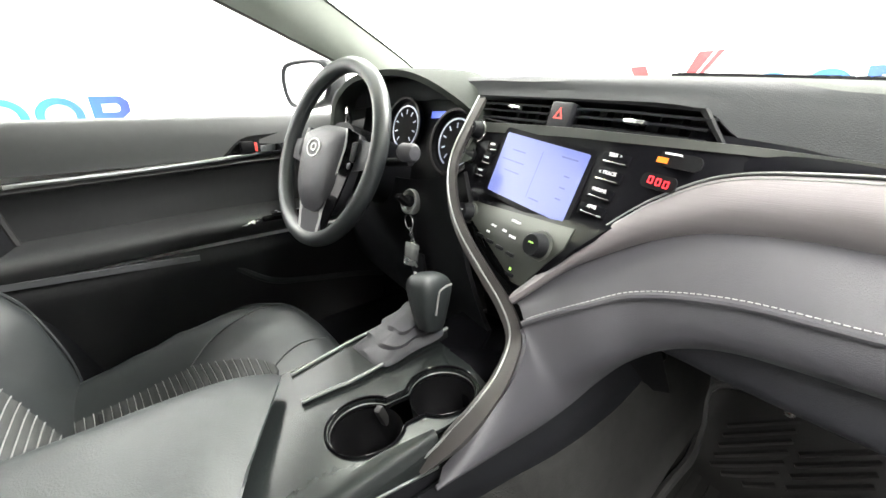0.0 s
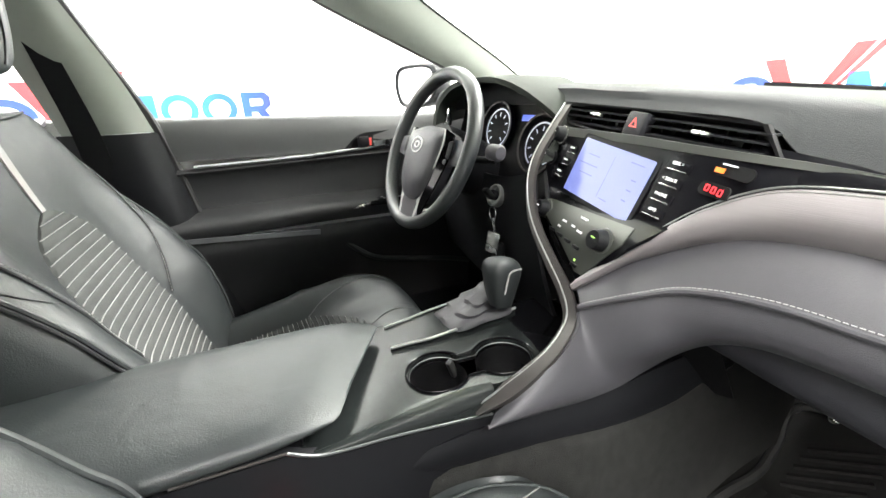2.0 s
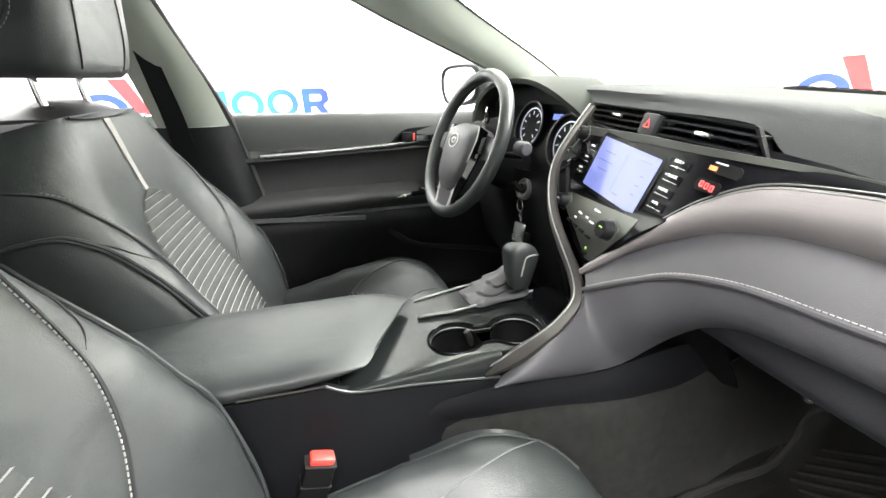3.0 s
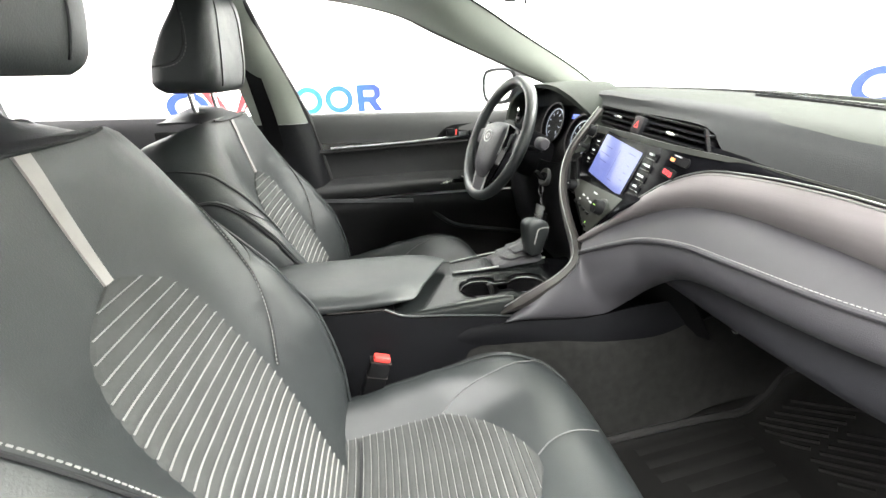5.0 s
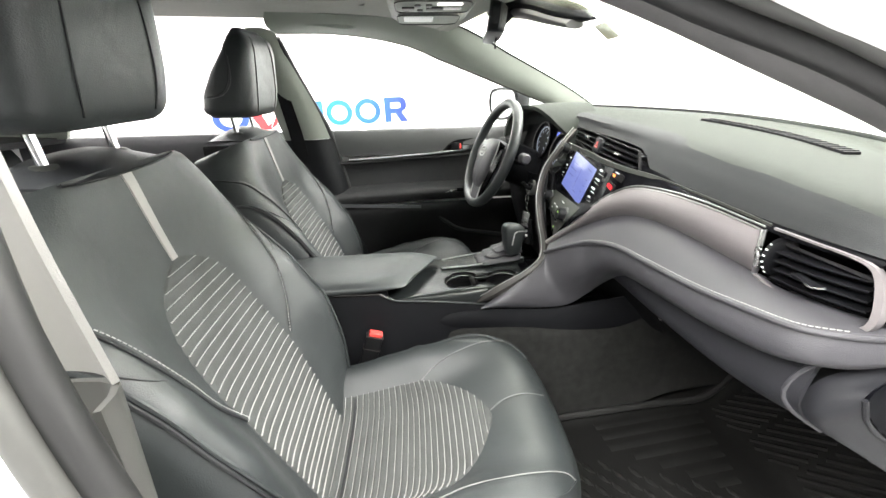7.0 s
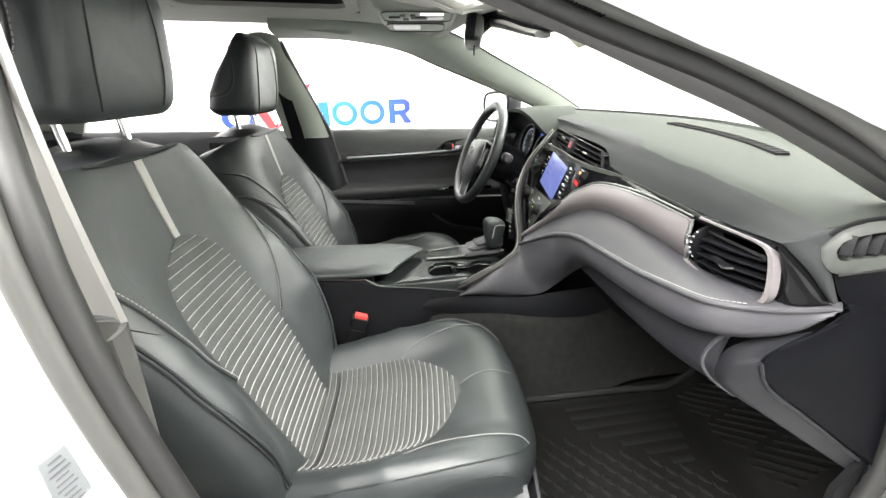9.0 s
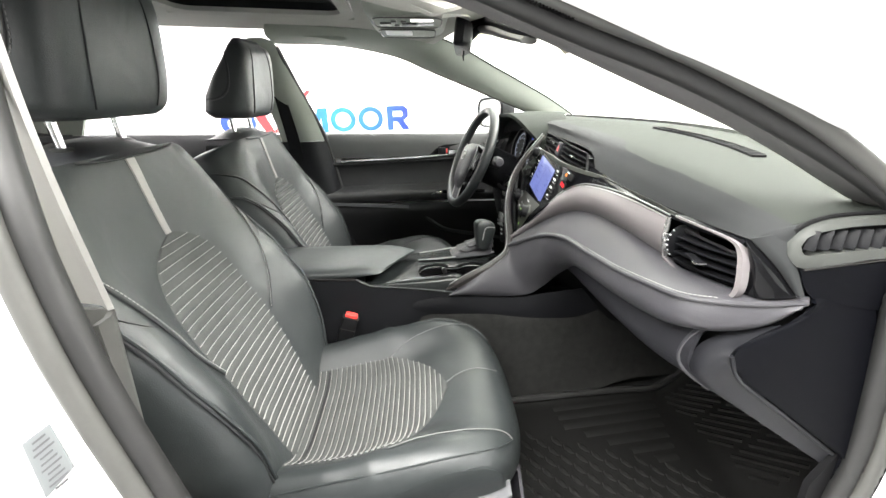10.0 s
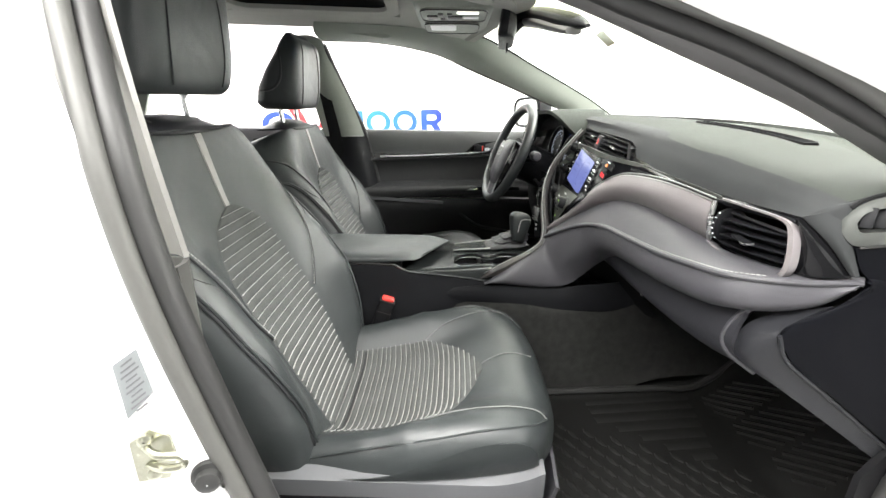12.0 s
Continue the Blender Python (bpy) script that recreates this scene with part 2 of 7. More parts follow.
def sweep(path, profile, n=None, closed=False, up=(0, 0, 1), scale=None):
    """A profile of (across, up) pairs carried along a path."""
    P = line(path, n) if n else np.array(path, float)
    rows = []
    for i, p in enumerate(P):
        if closed:
            t = P[(i + 1) % len(P)] - P[i - 1]
        else:
            t = P[min(i + 1, len(P) - 1)] - P[max(i - 1, 0)]
        t = Vector(t).normalized()
        side = t.cross(Vector(up)).normalized()
        top = side.cross(t)
        k = scale(i / (len(P) - 1)) if scale else 1
        rows.append([np.array(Vector(p) + side * a * k + top * b * k) for a, b in profile])
    if closed:
        rows.append(rows[0])
    return sheet(rows, closed=True, caps=not closed)


def ring(r, n=10, ry=None):
    return [(r * math.cos(2 * math.pi * i / n), (ry or r) * math.sin(2 * math.pi * i / n)) for i in range(n)]


def tube(path, r, n=None, sides=10, closed=False, up=(0, 0, 1), ry=None, scale=None):
    return sweep(path, ring(r, sides, ry), n, closed, up, scale)


def box(sx, sy, sz, m, bevel=0.003, seg=2):
    bm = bmesh.new()
    bmesh.ops.create_cube(bm, size=1, matrix=Matrix.Diagonal((sx, sy, sz, 1)))
    if bevel:
        bmesh.ops.bevel(bm, geom=bm.edges[:], offset=bevel, segments=seg, affect="EDGES", profile=0.5)
    bmesh.ops.transform(bm, verts=bm.verts, matrix=m)
    return bm


def lathe(profile, m, n=32):
    """A turned shape: (radius, height) pairs about the z axis of m."""
    rows = [[np.array(m @ Vector((r * math.cos(a), r * math.sin(a), h))) for a in np.linspace(0, 2 * math.pi, n, endpoint=False)] for r, h in profile]
    return sheet(rows, closed=True)


def plate(outer, holes, thick, m, bevel=0.0):
    """A flat plate with holes, in the x-y plane of m; its top at z = 0."""
    bm = bmesh.new()
    for loop in (outer, *holes):
        vs = [bm.verts.new((a, b, 0)) for a, b in loop]
        for i in range(len(vs)):
            bm.edges.new((vs[i - 1], vs[i]))
    bmesh.ops.triangle_fill(bm, use_beauty=True, edges=bm.edges[:])
    ext = bmesh.ops.extrude_face_region(bm, geom=bm.faces[:])
    bmesh.ops.translate(bm, verts=[g for g in ext["geom"] if isinstance(g, bmesh.types.BMVert)], vec=(0, 0, -thick))
    bmesh.ops.transform(bm, verts=bm.verts, matrix=m)
    return bm


def rounded(w, h, r, n=5, cx=0, cy=0):
    """The outline of a rounded rectangle."""
    out = []
    for qx, qy, a0 in ((1, 1, 0), (-1, 1, 90), (-1, -1, 180), (1, -1, 270)):
        for i in range(n + 1):
            a = radians(a0 + 90 * i / n)
            out.append((cx + qx * (w / 2 - r) + r * math.cos(a), cy + qy * (h / 2 - r) + r * math.sin(a)))
    return out


def words(text, size, m, depth=0.0004):
    data = bpy.data.curves.new("words", "FONT")
    data.body, data.size, data.extrude, data.align_x, data.align_y = text, size, depth, "CENTER", "CENTER"
    data.resolution_u = 2
    ob = new("words", data)
    bpy.context.view_layer.update()
    mesh = bpy.data.meshes.new_from_object(ob.evaluated_get(bpy.context.evaluated_depsgraph_get()))
    bpy.data.objects.remove(ob)
    bm = bmesh.new()
    bm.from_mesh(mesh)
    bmesh.ops.transform(bm, verts=bm.verts, matrix=m)
    return bm


def basis(o, u, v):
    """A matrix at o whose x and y axes run along u and v."""
    u = Vector(u).normalized()
    w = u.cross(Vector(v)).normalized()
    v = w.cross(u)
    return Matrix(((u.x, v.x, w.x, o[0]), (u.y, v.y, w.y, o[1]), (u.z, v.z, w.z, o[2]), (0, 0, 0, 1)))


def stitches(path, step, length, r, parent, material=None, name="stitching"):
    """Thread laid along a seam, one short bead for each stitch."""
    P = line(path, 400)
    d = np.r_[0, np.cumsum(np.linalg.norm(np.diff(P, axis=0), axis=1))]
    out = bmesh.new()
    for s in np.arange(step / 2, d[-1] - length, step):
        a = Vector([np.interp(s, d, P[:, i]) for i in range(3)])
        b = Vector([np.interp(s + length, d, P[:, i]) for i in range(3)])
        side = (b - a).cross(Vector((0.3, 0.5, 0.8))).normalized() * r
        top = side.cross(b - a).normalized() * r
        ends = [[out.verts.new(p + side * c + top * e) for c, e in ((1, 0), (0, 1), (-1, 0), (0, -1))] for p in (a, b)]
        for i in range(4):
            out.faces.new((ends[0][i - 1], ends[0][i], ends[1][i], ends[1][i - 1]))
        out.faces.new(ends[0])
        out.faces.new(ends[1][::-1])
    return part(name, out, material or THREAD, parent)


# ---------- the studio ----------
def slab(name, x0, x1, y0, y1, z0, z1, material, label, category):
    bm = box(x1 - x0, y1 - y0, z1 - z0, pose((x0 + x1) / 2, (y0 + y1) / 2, (z0 + z1) / 2), 0)
    return tagged(part(name, bm, material, smooth=False), label, category, kind="structure")


slab("floor", -4.2, 4.8, -5.2, 4.2, -0.1, 0.0, FLOOR, "smooth grey studio floor under the car", "floor")
slab("ceiling", -4.2, 4.8, -5.2, 4.2, 3.3, 3.4, WALL, "plain white studio ceiling", "ceiling")
slab("wall_west", -4.2, -4.0, -5.0, 4.0, 0, 3.3, WALL, "plain white studio wall beside the car", "wall")
slab("wall_east", 4.6, 4.8, -5.0, 4.0, 0, 3.3, GREY_WALL, "plain grey studio wall", "wall")
slab("wall_north", -4.2, 4.8, 4.0, 4.2, 0, 3.3, WALL, "plain white studio wall ahead of the car", "wall")
slab("wall_south", -4.2, 4.8, -5.2, -5.0, 0, 3.3, WALL, "plain white studio wall behind the car", "wall")


def wall_sign(m):
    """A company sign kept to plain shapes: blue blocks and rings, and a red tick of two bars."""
    sign = thing("wall_sign", label="blue and red sign shapes fixed to the white studio wall", category="sign")
    sign.matrix_world = m
    shapes = []

    def add(name, outer, holes, material):
        ob = part(name, plate(outer, holes, 0.012, pose(0, 0, 0)), material, None, smooth=False)
        ob.parent = sign
        shapes.append(ob)

    h = 0.272
    for cx in (0.14, 0.458):
        oval = [(cx + 0.145 * math.cos(a), h / 2 + 0.5 * h * math.sin(a)) for a in np.linspace(0, 2 * math.pi, 40, endpoint=False)]
        hole = [(cx + 0.088 * math.cos(a), h / 2 + 0.31 * h * math.sin(a)) for a in np.linspace(0, 2 * math.pi, 40, endpoint=False)]
        add("blue_ring", oval, [hole], VINYL_BLUE)
    add("blue_block", [(-0.375, 0), (-0.375, h), (-0.27, h), (-0.205, 0.11), (-0.14, h), (-0.035, h), (-0.035, 0), (-0.105, 0), (-0.105, 0.16), (-0.205, 0.02), (-0.305, 0.16), (-0.305, 0)], [], VINYL_BLUE)
    add("blue_block", [(0.65, 0), (0.65, h), (0.85, h), (0.90, 0.23), (0.90, 0.15), (0.845, 0.105), (0.915, 0), (0.83, 0), (0.77, 0.095), (0.72, 0.095), (0.72, 0)], [[(0.72, 0.15), (0.72, 0.215), (0.82, 0.215), (0.835, 0.20), (0.835, 0.165), (0.82, 0.15)]], VINYL_BLUE)
    ring_o = [(-1.02 + 0.19 * math.cos(a), h / 2 + 0.53 * h * math.sin(a)) for a in np.linspace(0, 2 * math.pi, 48, endpoint=False)]
    ring_i = [(-1.02 + 0.115 * math.cos(a), h / 2 + 0.32 * h * math.sin(a)) for a in np.linspace(0, 2 * math.pi, 48, endpoint=False)]
    add("blue_ring", ring_o, [ring_i], VINYL_BLUE)
    add("red_bar", [(-0.94, 0.395), (-0.80, 0.395), (-0.64, 0.04), (-0.60, 0.08), (-0.62, 0.0), (-0.72, 0.0)], [], VINYL_RED)
    add("red_bar", [(-0.62, 0.0), (-0.56, 0.04), (-0.27, 0.465), (-0.38, 0.465)], [], VINYL_RED)
    add("red_bar", [(-0.54, 0.04), (-0.51, 0.065), (-0.19, 0.465), (-0.24, 0.465)], [], VINYL_RED)
    return sign


west_sign = wall_sign(basis((-3.985, -0.49, 0.900), (0, 1, 0.036), (0, -0.036, 1)))
copy_thing(west_sign, basis((-0.627, 3.985, 0.975), (1, 0, 0), (0, 0, 1)))


# ---------- the car's shell ----------
body = thing("saloon_car", 0.0, 0.2, 0.16, label="white saloon car shell on the studio floor, passenger side open", category="car")


def shell(name, bm, material, label="", smooth=True):
    return part(name, bm, material, body, label, smooth)


# floor pan with the tunnel, and the toe boards rising to the firewall
pan = []
for y, z, th in ((-1.9, 0.50, 0.02), (-1.15, 0.40, 0.10), (-0.5, 0.285, 0.17), (0.2, 0.285, 0.20), (0.80, 0.285, 0.24), (0.98, 0.36, 0.24), (1.12, 0.60, 0.16), (1.16, 0.95, 0.02)):
    pan.append([(x, y, z + th * k) for x, k in ((-0.80, 0.25), (-0.74, 0), (-0.30, 0), (-0.20, 0.15), (-0.13, 0.85), (-0.08, 1), (0.07, 1), (0.12, 0.85), (0.17, 0.15), (0.27, 0), (0.72, 0), (0.80, 0.25))])
pan_rows = [line(r, 40) for r in np.array([line([p[i] for p in pan], 40) for i in range(12)]).transpose(1, 0, 2)]
shell("carpet", sheet(pan_rows, thick=0.02), CARPET, "charcoal loop carpet")

# sills, outer and inner
for s, nm in ((1, "sill"), (-1, "sill")):
    prof = [(0.0, 0.0), (0.10, 0.0), (0.12, 0.05), (0.12, 0.14), (0.05, 0.17), (0.0, 0.16)]
    rows = [[(s * (0.74 + a * 1.2), y, 0.235 + b) for a, b in prof] for y in (-1.3, -0.5, 0.3, 0.80)]
    shell(nm, sheet(rows, closed=True, caps=True), PAINT)
rows = [[(0.735 + a, y, 0.395 + b) for a, b in ((-0.045, -0.08), (-0.045, 0.012), (0.0, 0.022), (0.05, 0.015), (0.05, 0.004), (-0.03, 0.0))] for y in (-0.30, 0.2, 0.74)]
shell("sill_trim", sheet(rows, closed=True, caps=True), HARD)


for s in (-1, 1):
    rows = [[(s * 0.745, y, z) for z in np.linspace(0.28, z1, 8)] for y, z1 in ((0.70, 0.55), (0.85, 0.80), (1.0, 0.95), (1.2, 0.98))]
    shell("kick_panel", sheet(rows, thick=0.01), DARK)
shell("sill_trim", box(0.09, 1.1, 0.13, pose(-0.775, 0.25, 0.345), 0.01), HARD)

# roof skin and headliner
def roof_z(x, y, drop=0.0):
    k = 1.0 - 0.045 * (x / 0.62) ** 2
    return 1.455 * k - 0.10 * x - 0.10 * max(0.0, (y + 0.2 * x + 0.2) / 0.6) ** 2 - 0.06 * max(0, (-y - 0.9) / 0.7) ** 2 - drop


def header(x):
    """The front edge of the roof, above the windscreen."""
    return 0.28 - 0.12 * x - 0.25 * x * x


def roof_y(x, y):
    return y if y <= 0 else y * header(x) / 0.25


rx = np.linspace(-0.60, 0.60, 25)
ry = np.linspace(-1.7, 0.26, 25)
shell("roof", sheet([[(x, roof_y(x, y), roof_z(x, roof_y(x, y))) for x in rx] for y in ry], thick=0.008), PAINT)
OPEN = (-0.40, 0.36, -0.59, -0.02)


def lining():
    """The headliner, cut out round the sunroof."""
    bm = bmesh.new()
    xs = sorted(set(np.round(np.r_[np.linspace(-0.57, OPEN[0], 8), np.linspace(OPEN[0], OPEN[1], 14), np.linspace(OPEN[1], 0.57, 8)], 4)))
    ys = sorted(set(np.round(np.r_[np.linspace(-1.6, OPEN[2], 14), np.linspace(OPEN[2], OPEN[3], 10), np.linspace(OPEN[3], 0.25, 8)], 4)))
    v = {(i, j): bm.verts.new((x, roof_y(x, y), roof_z(x, roof_y(x, y), 0.045))) for i, x in enumerate(xs) for j, y in enumerate(ys)}
    for i in range(len(xs) - 1):
        for j in range(len(ys) - 1):
            cx, cy = (xs[i] + xs[i + 1]) / 2, (ys[j] + ys[j + 1]) / 2
            if OPEN[0] < cx < OPEN[1] and OPEN[2] < cy < OPEN[3]:
                continue
            bm.faces.new((v[i, j], v[i + 1, j], v[i + 1, j + 1], v[i, j + 1]))
    bmesh.ops.recalc_face_normals(bm, faces=bm.faces)
    bmesh.ops.solidify(bm, geom=bm.faces[:], thickness=0.012)
    return bm


headliner = tagged(part("ceiling_headliner", lining(), HEADLINER), "grey-beige woven headliner under the car roof", "headliner", kind="structure")

# roof rails down both pillars
left_glass_edge = [(-0.755, 0.74, 1.120), (-0.748, 0.60, 1.170), (-0.735, 0.45, 1.225), (-0.705, 0.265, 1.289), (-0.675, 0.117, 1.340), (-0.650, -0.10, 1.370), (-0.628, -0.33, 1.369)]
left_screen_edge = [(-0.742, 0.93, 1.115), (-0.722, 0.80, 1.185), (-0.695, 0.64, 1.257), (-0.668, 0.52, 1.308), (-0.635, 0.42, 1.350), (-0.595, 0.31, 1.388), (-0.555, 0.245, 1.392), (-0.52, 0.10, 1.402), (-0.50, -0.33, 1.412)]
A, B = line(left_glass_edge, 30), line(left_screen_edge, 30)
rows = [A * (1 - t) + B * t + np.array([0.014, -0.014, -0.006]) * math.sin(math.pi * t) for t in np.linspace(0, 1, 7)]
shell("pillar_trim", sheet(rows, thick=0.006), PILLAR, "grey-beige windscreen pillar trim")
shell("window_seal", tube(left_glass_edge, 0.008, 40, 8), SEAL)
shell("screen_seal", tube([(x + 0.004, y + 0.004, z - 0.002) for x, y, z in left_screen_edge[:7]], 0.0035, 40, 8), DARK, "dark seal along the windscreen")
# passenger side pillar, its seal and the painted jamb outside it
right_in = [(0.715, 0.73, 0.985), (0.700, 0.68, 1.005), (0.690, 0.649, 1.022), (0.665, 0.522, 1.091), (0.645, 0.359, 1.156), (0.610, 0.199, 1.223), (0.565, 0.02, 1.280), (0.545, -0.35, 1.325)]
right_out = [(0.735, 0.72, 0.983), (0.725, 0.690, 1.002), (0.720, 0.656, 1.026), (0.705, 0.574, 1.069), (0.680, 0.416, 1.144), (0.650, 0.275, 1.196), (0.61, 0.04, 1.285), (0.60, -0.35, 1.330)]
A, B = line(right_in, 30), line(right_out, 30)
rows = [A * (1 - t) + B * t + np.array([0.002, -0.004, 0.0]) * math.sin(math.pi * t) for t in np.linspace(0, 1, 6)]
# darker than the driver side trim: the pillar's shade is in its colour
shell("pillar_trim", sheet(rows, thick=0.004), PILLAR_GREY)
opening = [(0.745, 0.735, 0.42), (0.757, 0.748, 0.59), (0.760, 0.735, 0.72), (0.760, 0.712, 0.865), (0.750, 0.706, 0.97), (0.737, 0.677, 1.016), (0.716, 0.558, 1.085), (0.689, 0.407, 1.156), (0.658, 0.270, 1.208), (0.63, 0.04, 1.290), (0.615, -0.14, 1.325), (0.610, -0.29, 1.325), (0.632, -0.350, 1.27), (0.672, -0.334, 1.18), (0.735, -0.289, 1.05), (0.755, -0.267, 0.95), (0.765, -0.238, 0.83), (0.767, -0.192, 0.65), (0.762, -0.150, 0.50), (0.757, -0.08, 0.42)]
shell("door_seal", tube(opening, 0.0145, 150, 12, scale=lambda t: 1.0), SEAL, "ribbed grey rubber door seal")
lip = [(x + 0.017, y + (0.014 if y > 0.3 and z < 1.0 else -0.014 if y < 0.6 else 0), z + (0.019 if z > 1.05 else 0)) for x, y, z in opening]
shell("door_seal", tube(lip, 0.011, 150, 10), LIP, "paler outer lip of the door seal")
ribs = bmesh.new()
for p, q in zip(line(opening, 620)[250:420], line(lip, 620)[250:420]):
    c = Vector(p * 0.35 + q * 0.65) + Vector((0.004, -0.006, 0.0))
    bmesh.ops.create_cube(ribs, size=1, matrix=Matrix.Translation(c) @ Matrix.Diagonal((0.010, 0.0014, 0.012, 1)))
shell("seal_ribs", ribs, DARK, smooth=False)
# painted jamb behind the seat opening and along the front pillar
jamb_a = [(0.695, -0.372, 1.24), (0.750, -0.322, 1.10), (0.772, -0.286, 0.95), (0.779, -0.252, 0.80), (0.780, -0.207, 0.65), (0.777, -0.163, 0.48), (0.772, -0.07, 0.415)]
jamb_b = [(0.74, -0.42, 1.24), (0.795, -0.40, 1.10), (0.812, -0.40, 0.95), (0.818, -0.40, 0.80), (0.82, -0.40, 0.65), (0.82, -0.40, 0.48), (0.82, -0.40, 0.40)]
rows = between(jamb_a, jamb_b, 40, 10, (0.006, 0.0, 0))
shell("pillar_panel", sheet(rows, thick=0.004), PAINT)
outer = [(0.93, -0.43, 1.0), (0.945, -0.43, 0.85), (0.95, -0.42, 0.65), (0.94, -0.40, 0.42)]
shell("door_edge", sheet(between(jamb_b[2:], outer, 30, 5, (0, 0.01, 0)), thick=0.006), PAINT)
front_jamb_a = [(0.780, 0.75, 0.44), (0.785, 0.768, 0.60), (0.787, 0.755, 0.74), (0.787, 0.735, 0.88), (0.780, 0.725, 0.97), (0.760, 0.655, 1.055), (0.742, 0.535, 1.110), (0.715, 0.40, 1.165), (0.68, 0.21, 1.240), (0.645, 0.03, 1.300), (0.625, -0.35, 1.345)]
front_jamb_b = [(0.90, 0.86, 0.44), (0.91, 0.88, 0.60), (0.91, 0.87, 0.74), (0.905, 0.85, 0.88), (0.88, 0.83, 0.97), (0.80, 0.70, 1.075), (0.77, 0.56, 1.140), (0.74, 0.42, 1.200), (0.70, 0.22, 1.280), (0.66, 0.03, 1.345), (0.64, -0.35, 1.385)]
shell("pillar_panel", sheet(between(front_jamb_a, front_jamb_b, 50, 8, (0.01, -0.01, 0)), thick=0.004), PAINT)
# added grey strip that paints the shading of the jamb's sheet-metal curve
shell("jamb_shade_strip", sweep([(0.835, -0.325, 0.835), (0.845, -0.305, 0.80), (0.858, -0.292, 0.775), (0.868, -0.280, 0.72), (0.876, -0.268, 0.66), (0.880, -0.25, 0.58)], [(0.010, -0.003), (0.010, 0.003), (-0.010, 0.003), (-0.010, -0.003)], 30, up=(0.6, 0.8, 0.2)), JAMB_SHADE, "grey strip standing in for shading on the white jamb")
# light trim and belt line of the passenger side centre pillar
post = [[(0.695, -0.266, 0.905), (0.672, -0.289, 0.903), (0.655, -0.335, 0.90), (0.66, -0.40, 0.90)], [(0.700, -0.282, 1.04), (0.680, -0.306, 1.04), (0.662, -0.35, 1.04), (0.665, -0.42, 1.04)], [(0.684, -0.304, 1.16), (0.664, -0.328, 1.16), (0.644, -0.375, 1.16), (0.645, -0.45, 1.16)], [(0.620, -0.352, 1.31), (0.605, -0.375, 1.31), (0.575, -0.41, 1.32), (0.575, -0.50, 1.33)]]
shell("pillar_trim", sheet([line(r, 12) for r in np.array([line([p[i] for p in post], 16) for i in range(4)]).transpose(1, 0, 2)], thick=0.006), POST)
low = [[(0.745, -0.235, 0.56), (0.72, -0.25, 0.56), (0.70, -0.32, 0.56), (0.70, -0.45, 0.56)], [(0.74, -0.248, 0.75), (0.70, -0.265, 0.75), (0.68, -0.34, 0.75), (0.68, -0.45, 0.75)], [(0.73, -0.262, 0.905), (0.69, -0.270, 0.903), (0.675, -0.33, 0.90), (0.68, -0.45, 0.90)]]
shell("pillar_trim", sheet([line(r, 12) for r in np.array([line([p[i] for p in low], 14) for i in range(4)]).transpose(1, 0, 2)], thick=0.006), LIP, "grey lower pillar trim")
# driver side centre pillar: beige above, black below, over the belt line
lp = [[(-0.745, -0.195, 1.00), (-0.72, -0.24, 1.00), (-0.715, -0.30, 1.00), (-0.73, -0.36, 1.00)], [(-0.725, -0.235, 1.12), (-0.70, -0.28, 1.12), (-0.695, -0.33, 1.12), (-0.71, -0.39, 1.12)], [(-0.665, -0.305, 1.28), (-0.64, -0.34, 1.28), (-0.635, -0.38, 1.28), (-0.65, -0.43, 1.28)], [(-0.61, -0.33, 1.365), (-0.585, -0.36, 1.375), (-0.58, -0.40, 1.375), (-0.60, -0.46, 1.365)]]
shell("pillar_trim", sheet([line(r, 12) for r in np.array([line([p[i] for p in lp], 16) for i in range(4)]).transpose(1, 0, 2)], thick=0.008), PILLAR)
ll = [[(-0.77, -0.06, 0.45), (-0.72, -0.10, 0.45), (-0.71, -0.20, 0.45), (-0.73, -0.36, 0.45)], [(-0.765, -0.135, 0.75), (-0.72, -0.17, 0.75), (-0.71, -0.25, 0.75), (-0.73, -0.36, 0.75)], [(-0.752, -0.19, 0.998), (-0.722, -0.235, 0.998), (-0.715, -0.30, 0.998), (-0.73, -0.37, 0.998)]]
shell("pillar_trim", sheet([line(r, 12) for r in np.array([line([p[i] for p in ll], 14) for i in range(4)]).transpose(1, 0, 2)], thick=0.008), HARD)
shell("door_seal", tube([(-0.775, -0.04, 0.45), (-0.77, -0.12, 0.72), (-0.757, -0.178, 0.98), (-0.74, -0.215, 1.08), (-0.69, -0.285, 1.24), (-0.622, -0.325, 1.35)], 0.010, 40, 8), SEAL)

# glass
wl, wr = line(left_screen_edge[:7], 20), line([(0.66, 0.85, 0.985), (0.695, 0.70, 1.01), (0.665, 0.53, 1.095), (0.645, 0.367, 1.160), (0.610, 0.207, 1.227), (0.585, 0.14, 1.255)], 20)
rows = [wl * (1 - t) + wr * t + np.array([0, 0.11, 0.035]) * math.sin(math.pi * t) for t in np.linspace(0, 1, 20)]
window_1 = tagged(part("window_1", sheet(rows, thick=0.005), WINDSHIELD), "clear faintly green curved windscreen", "windscreen", kind="structure")
window_1.visible_shadow = False
band = part("shade_band", sheet([[p * 0.999 + np.array([0, -0.004, -0.006]) for p in r[16:]] for r in rows[3:17]]), SHADE, window_1, "khaki tinted band along the top of the windscreen")
band.visible_shadow = False
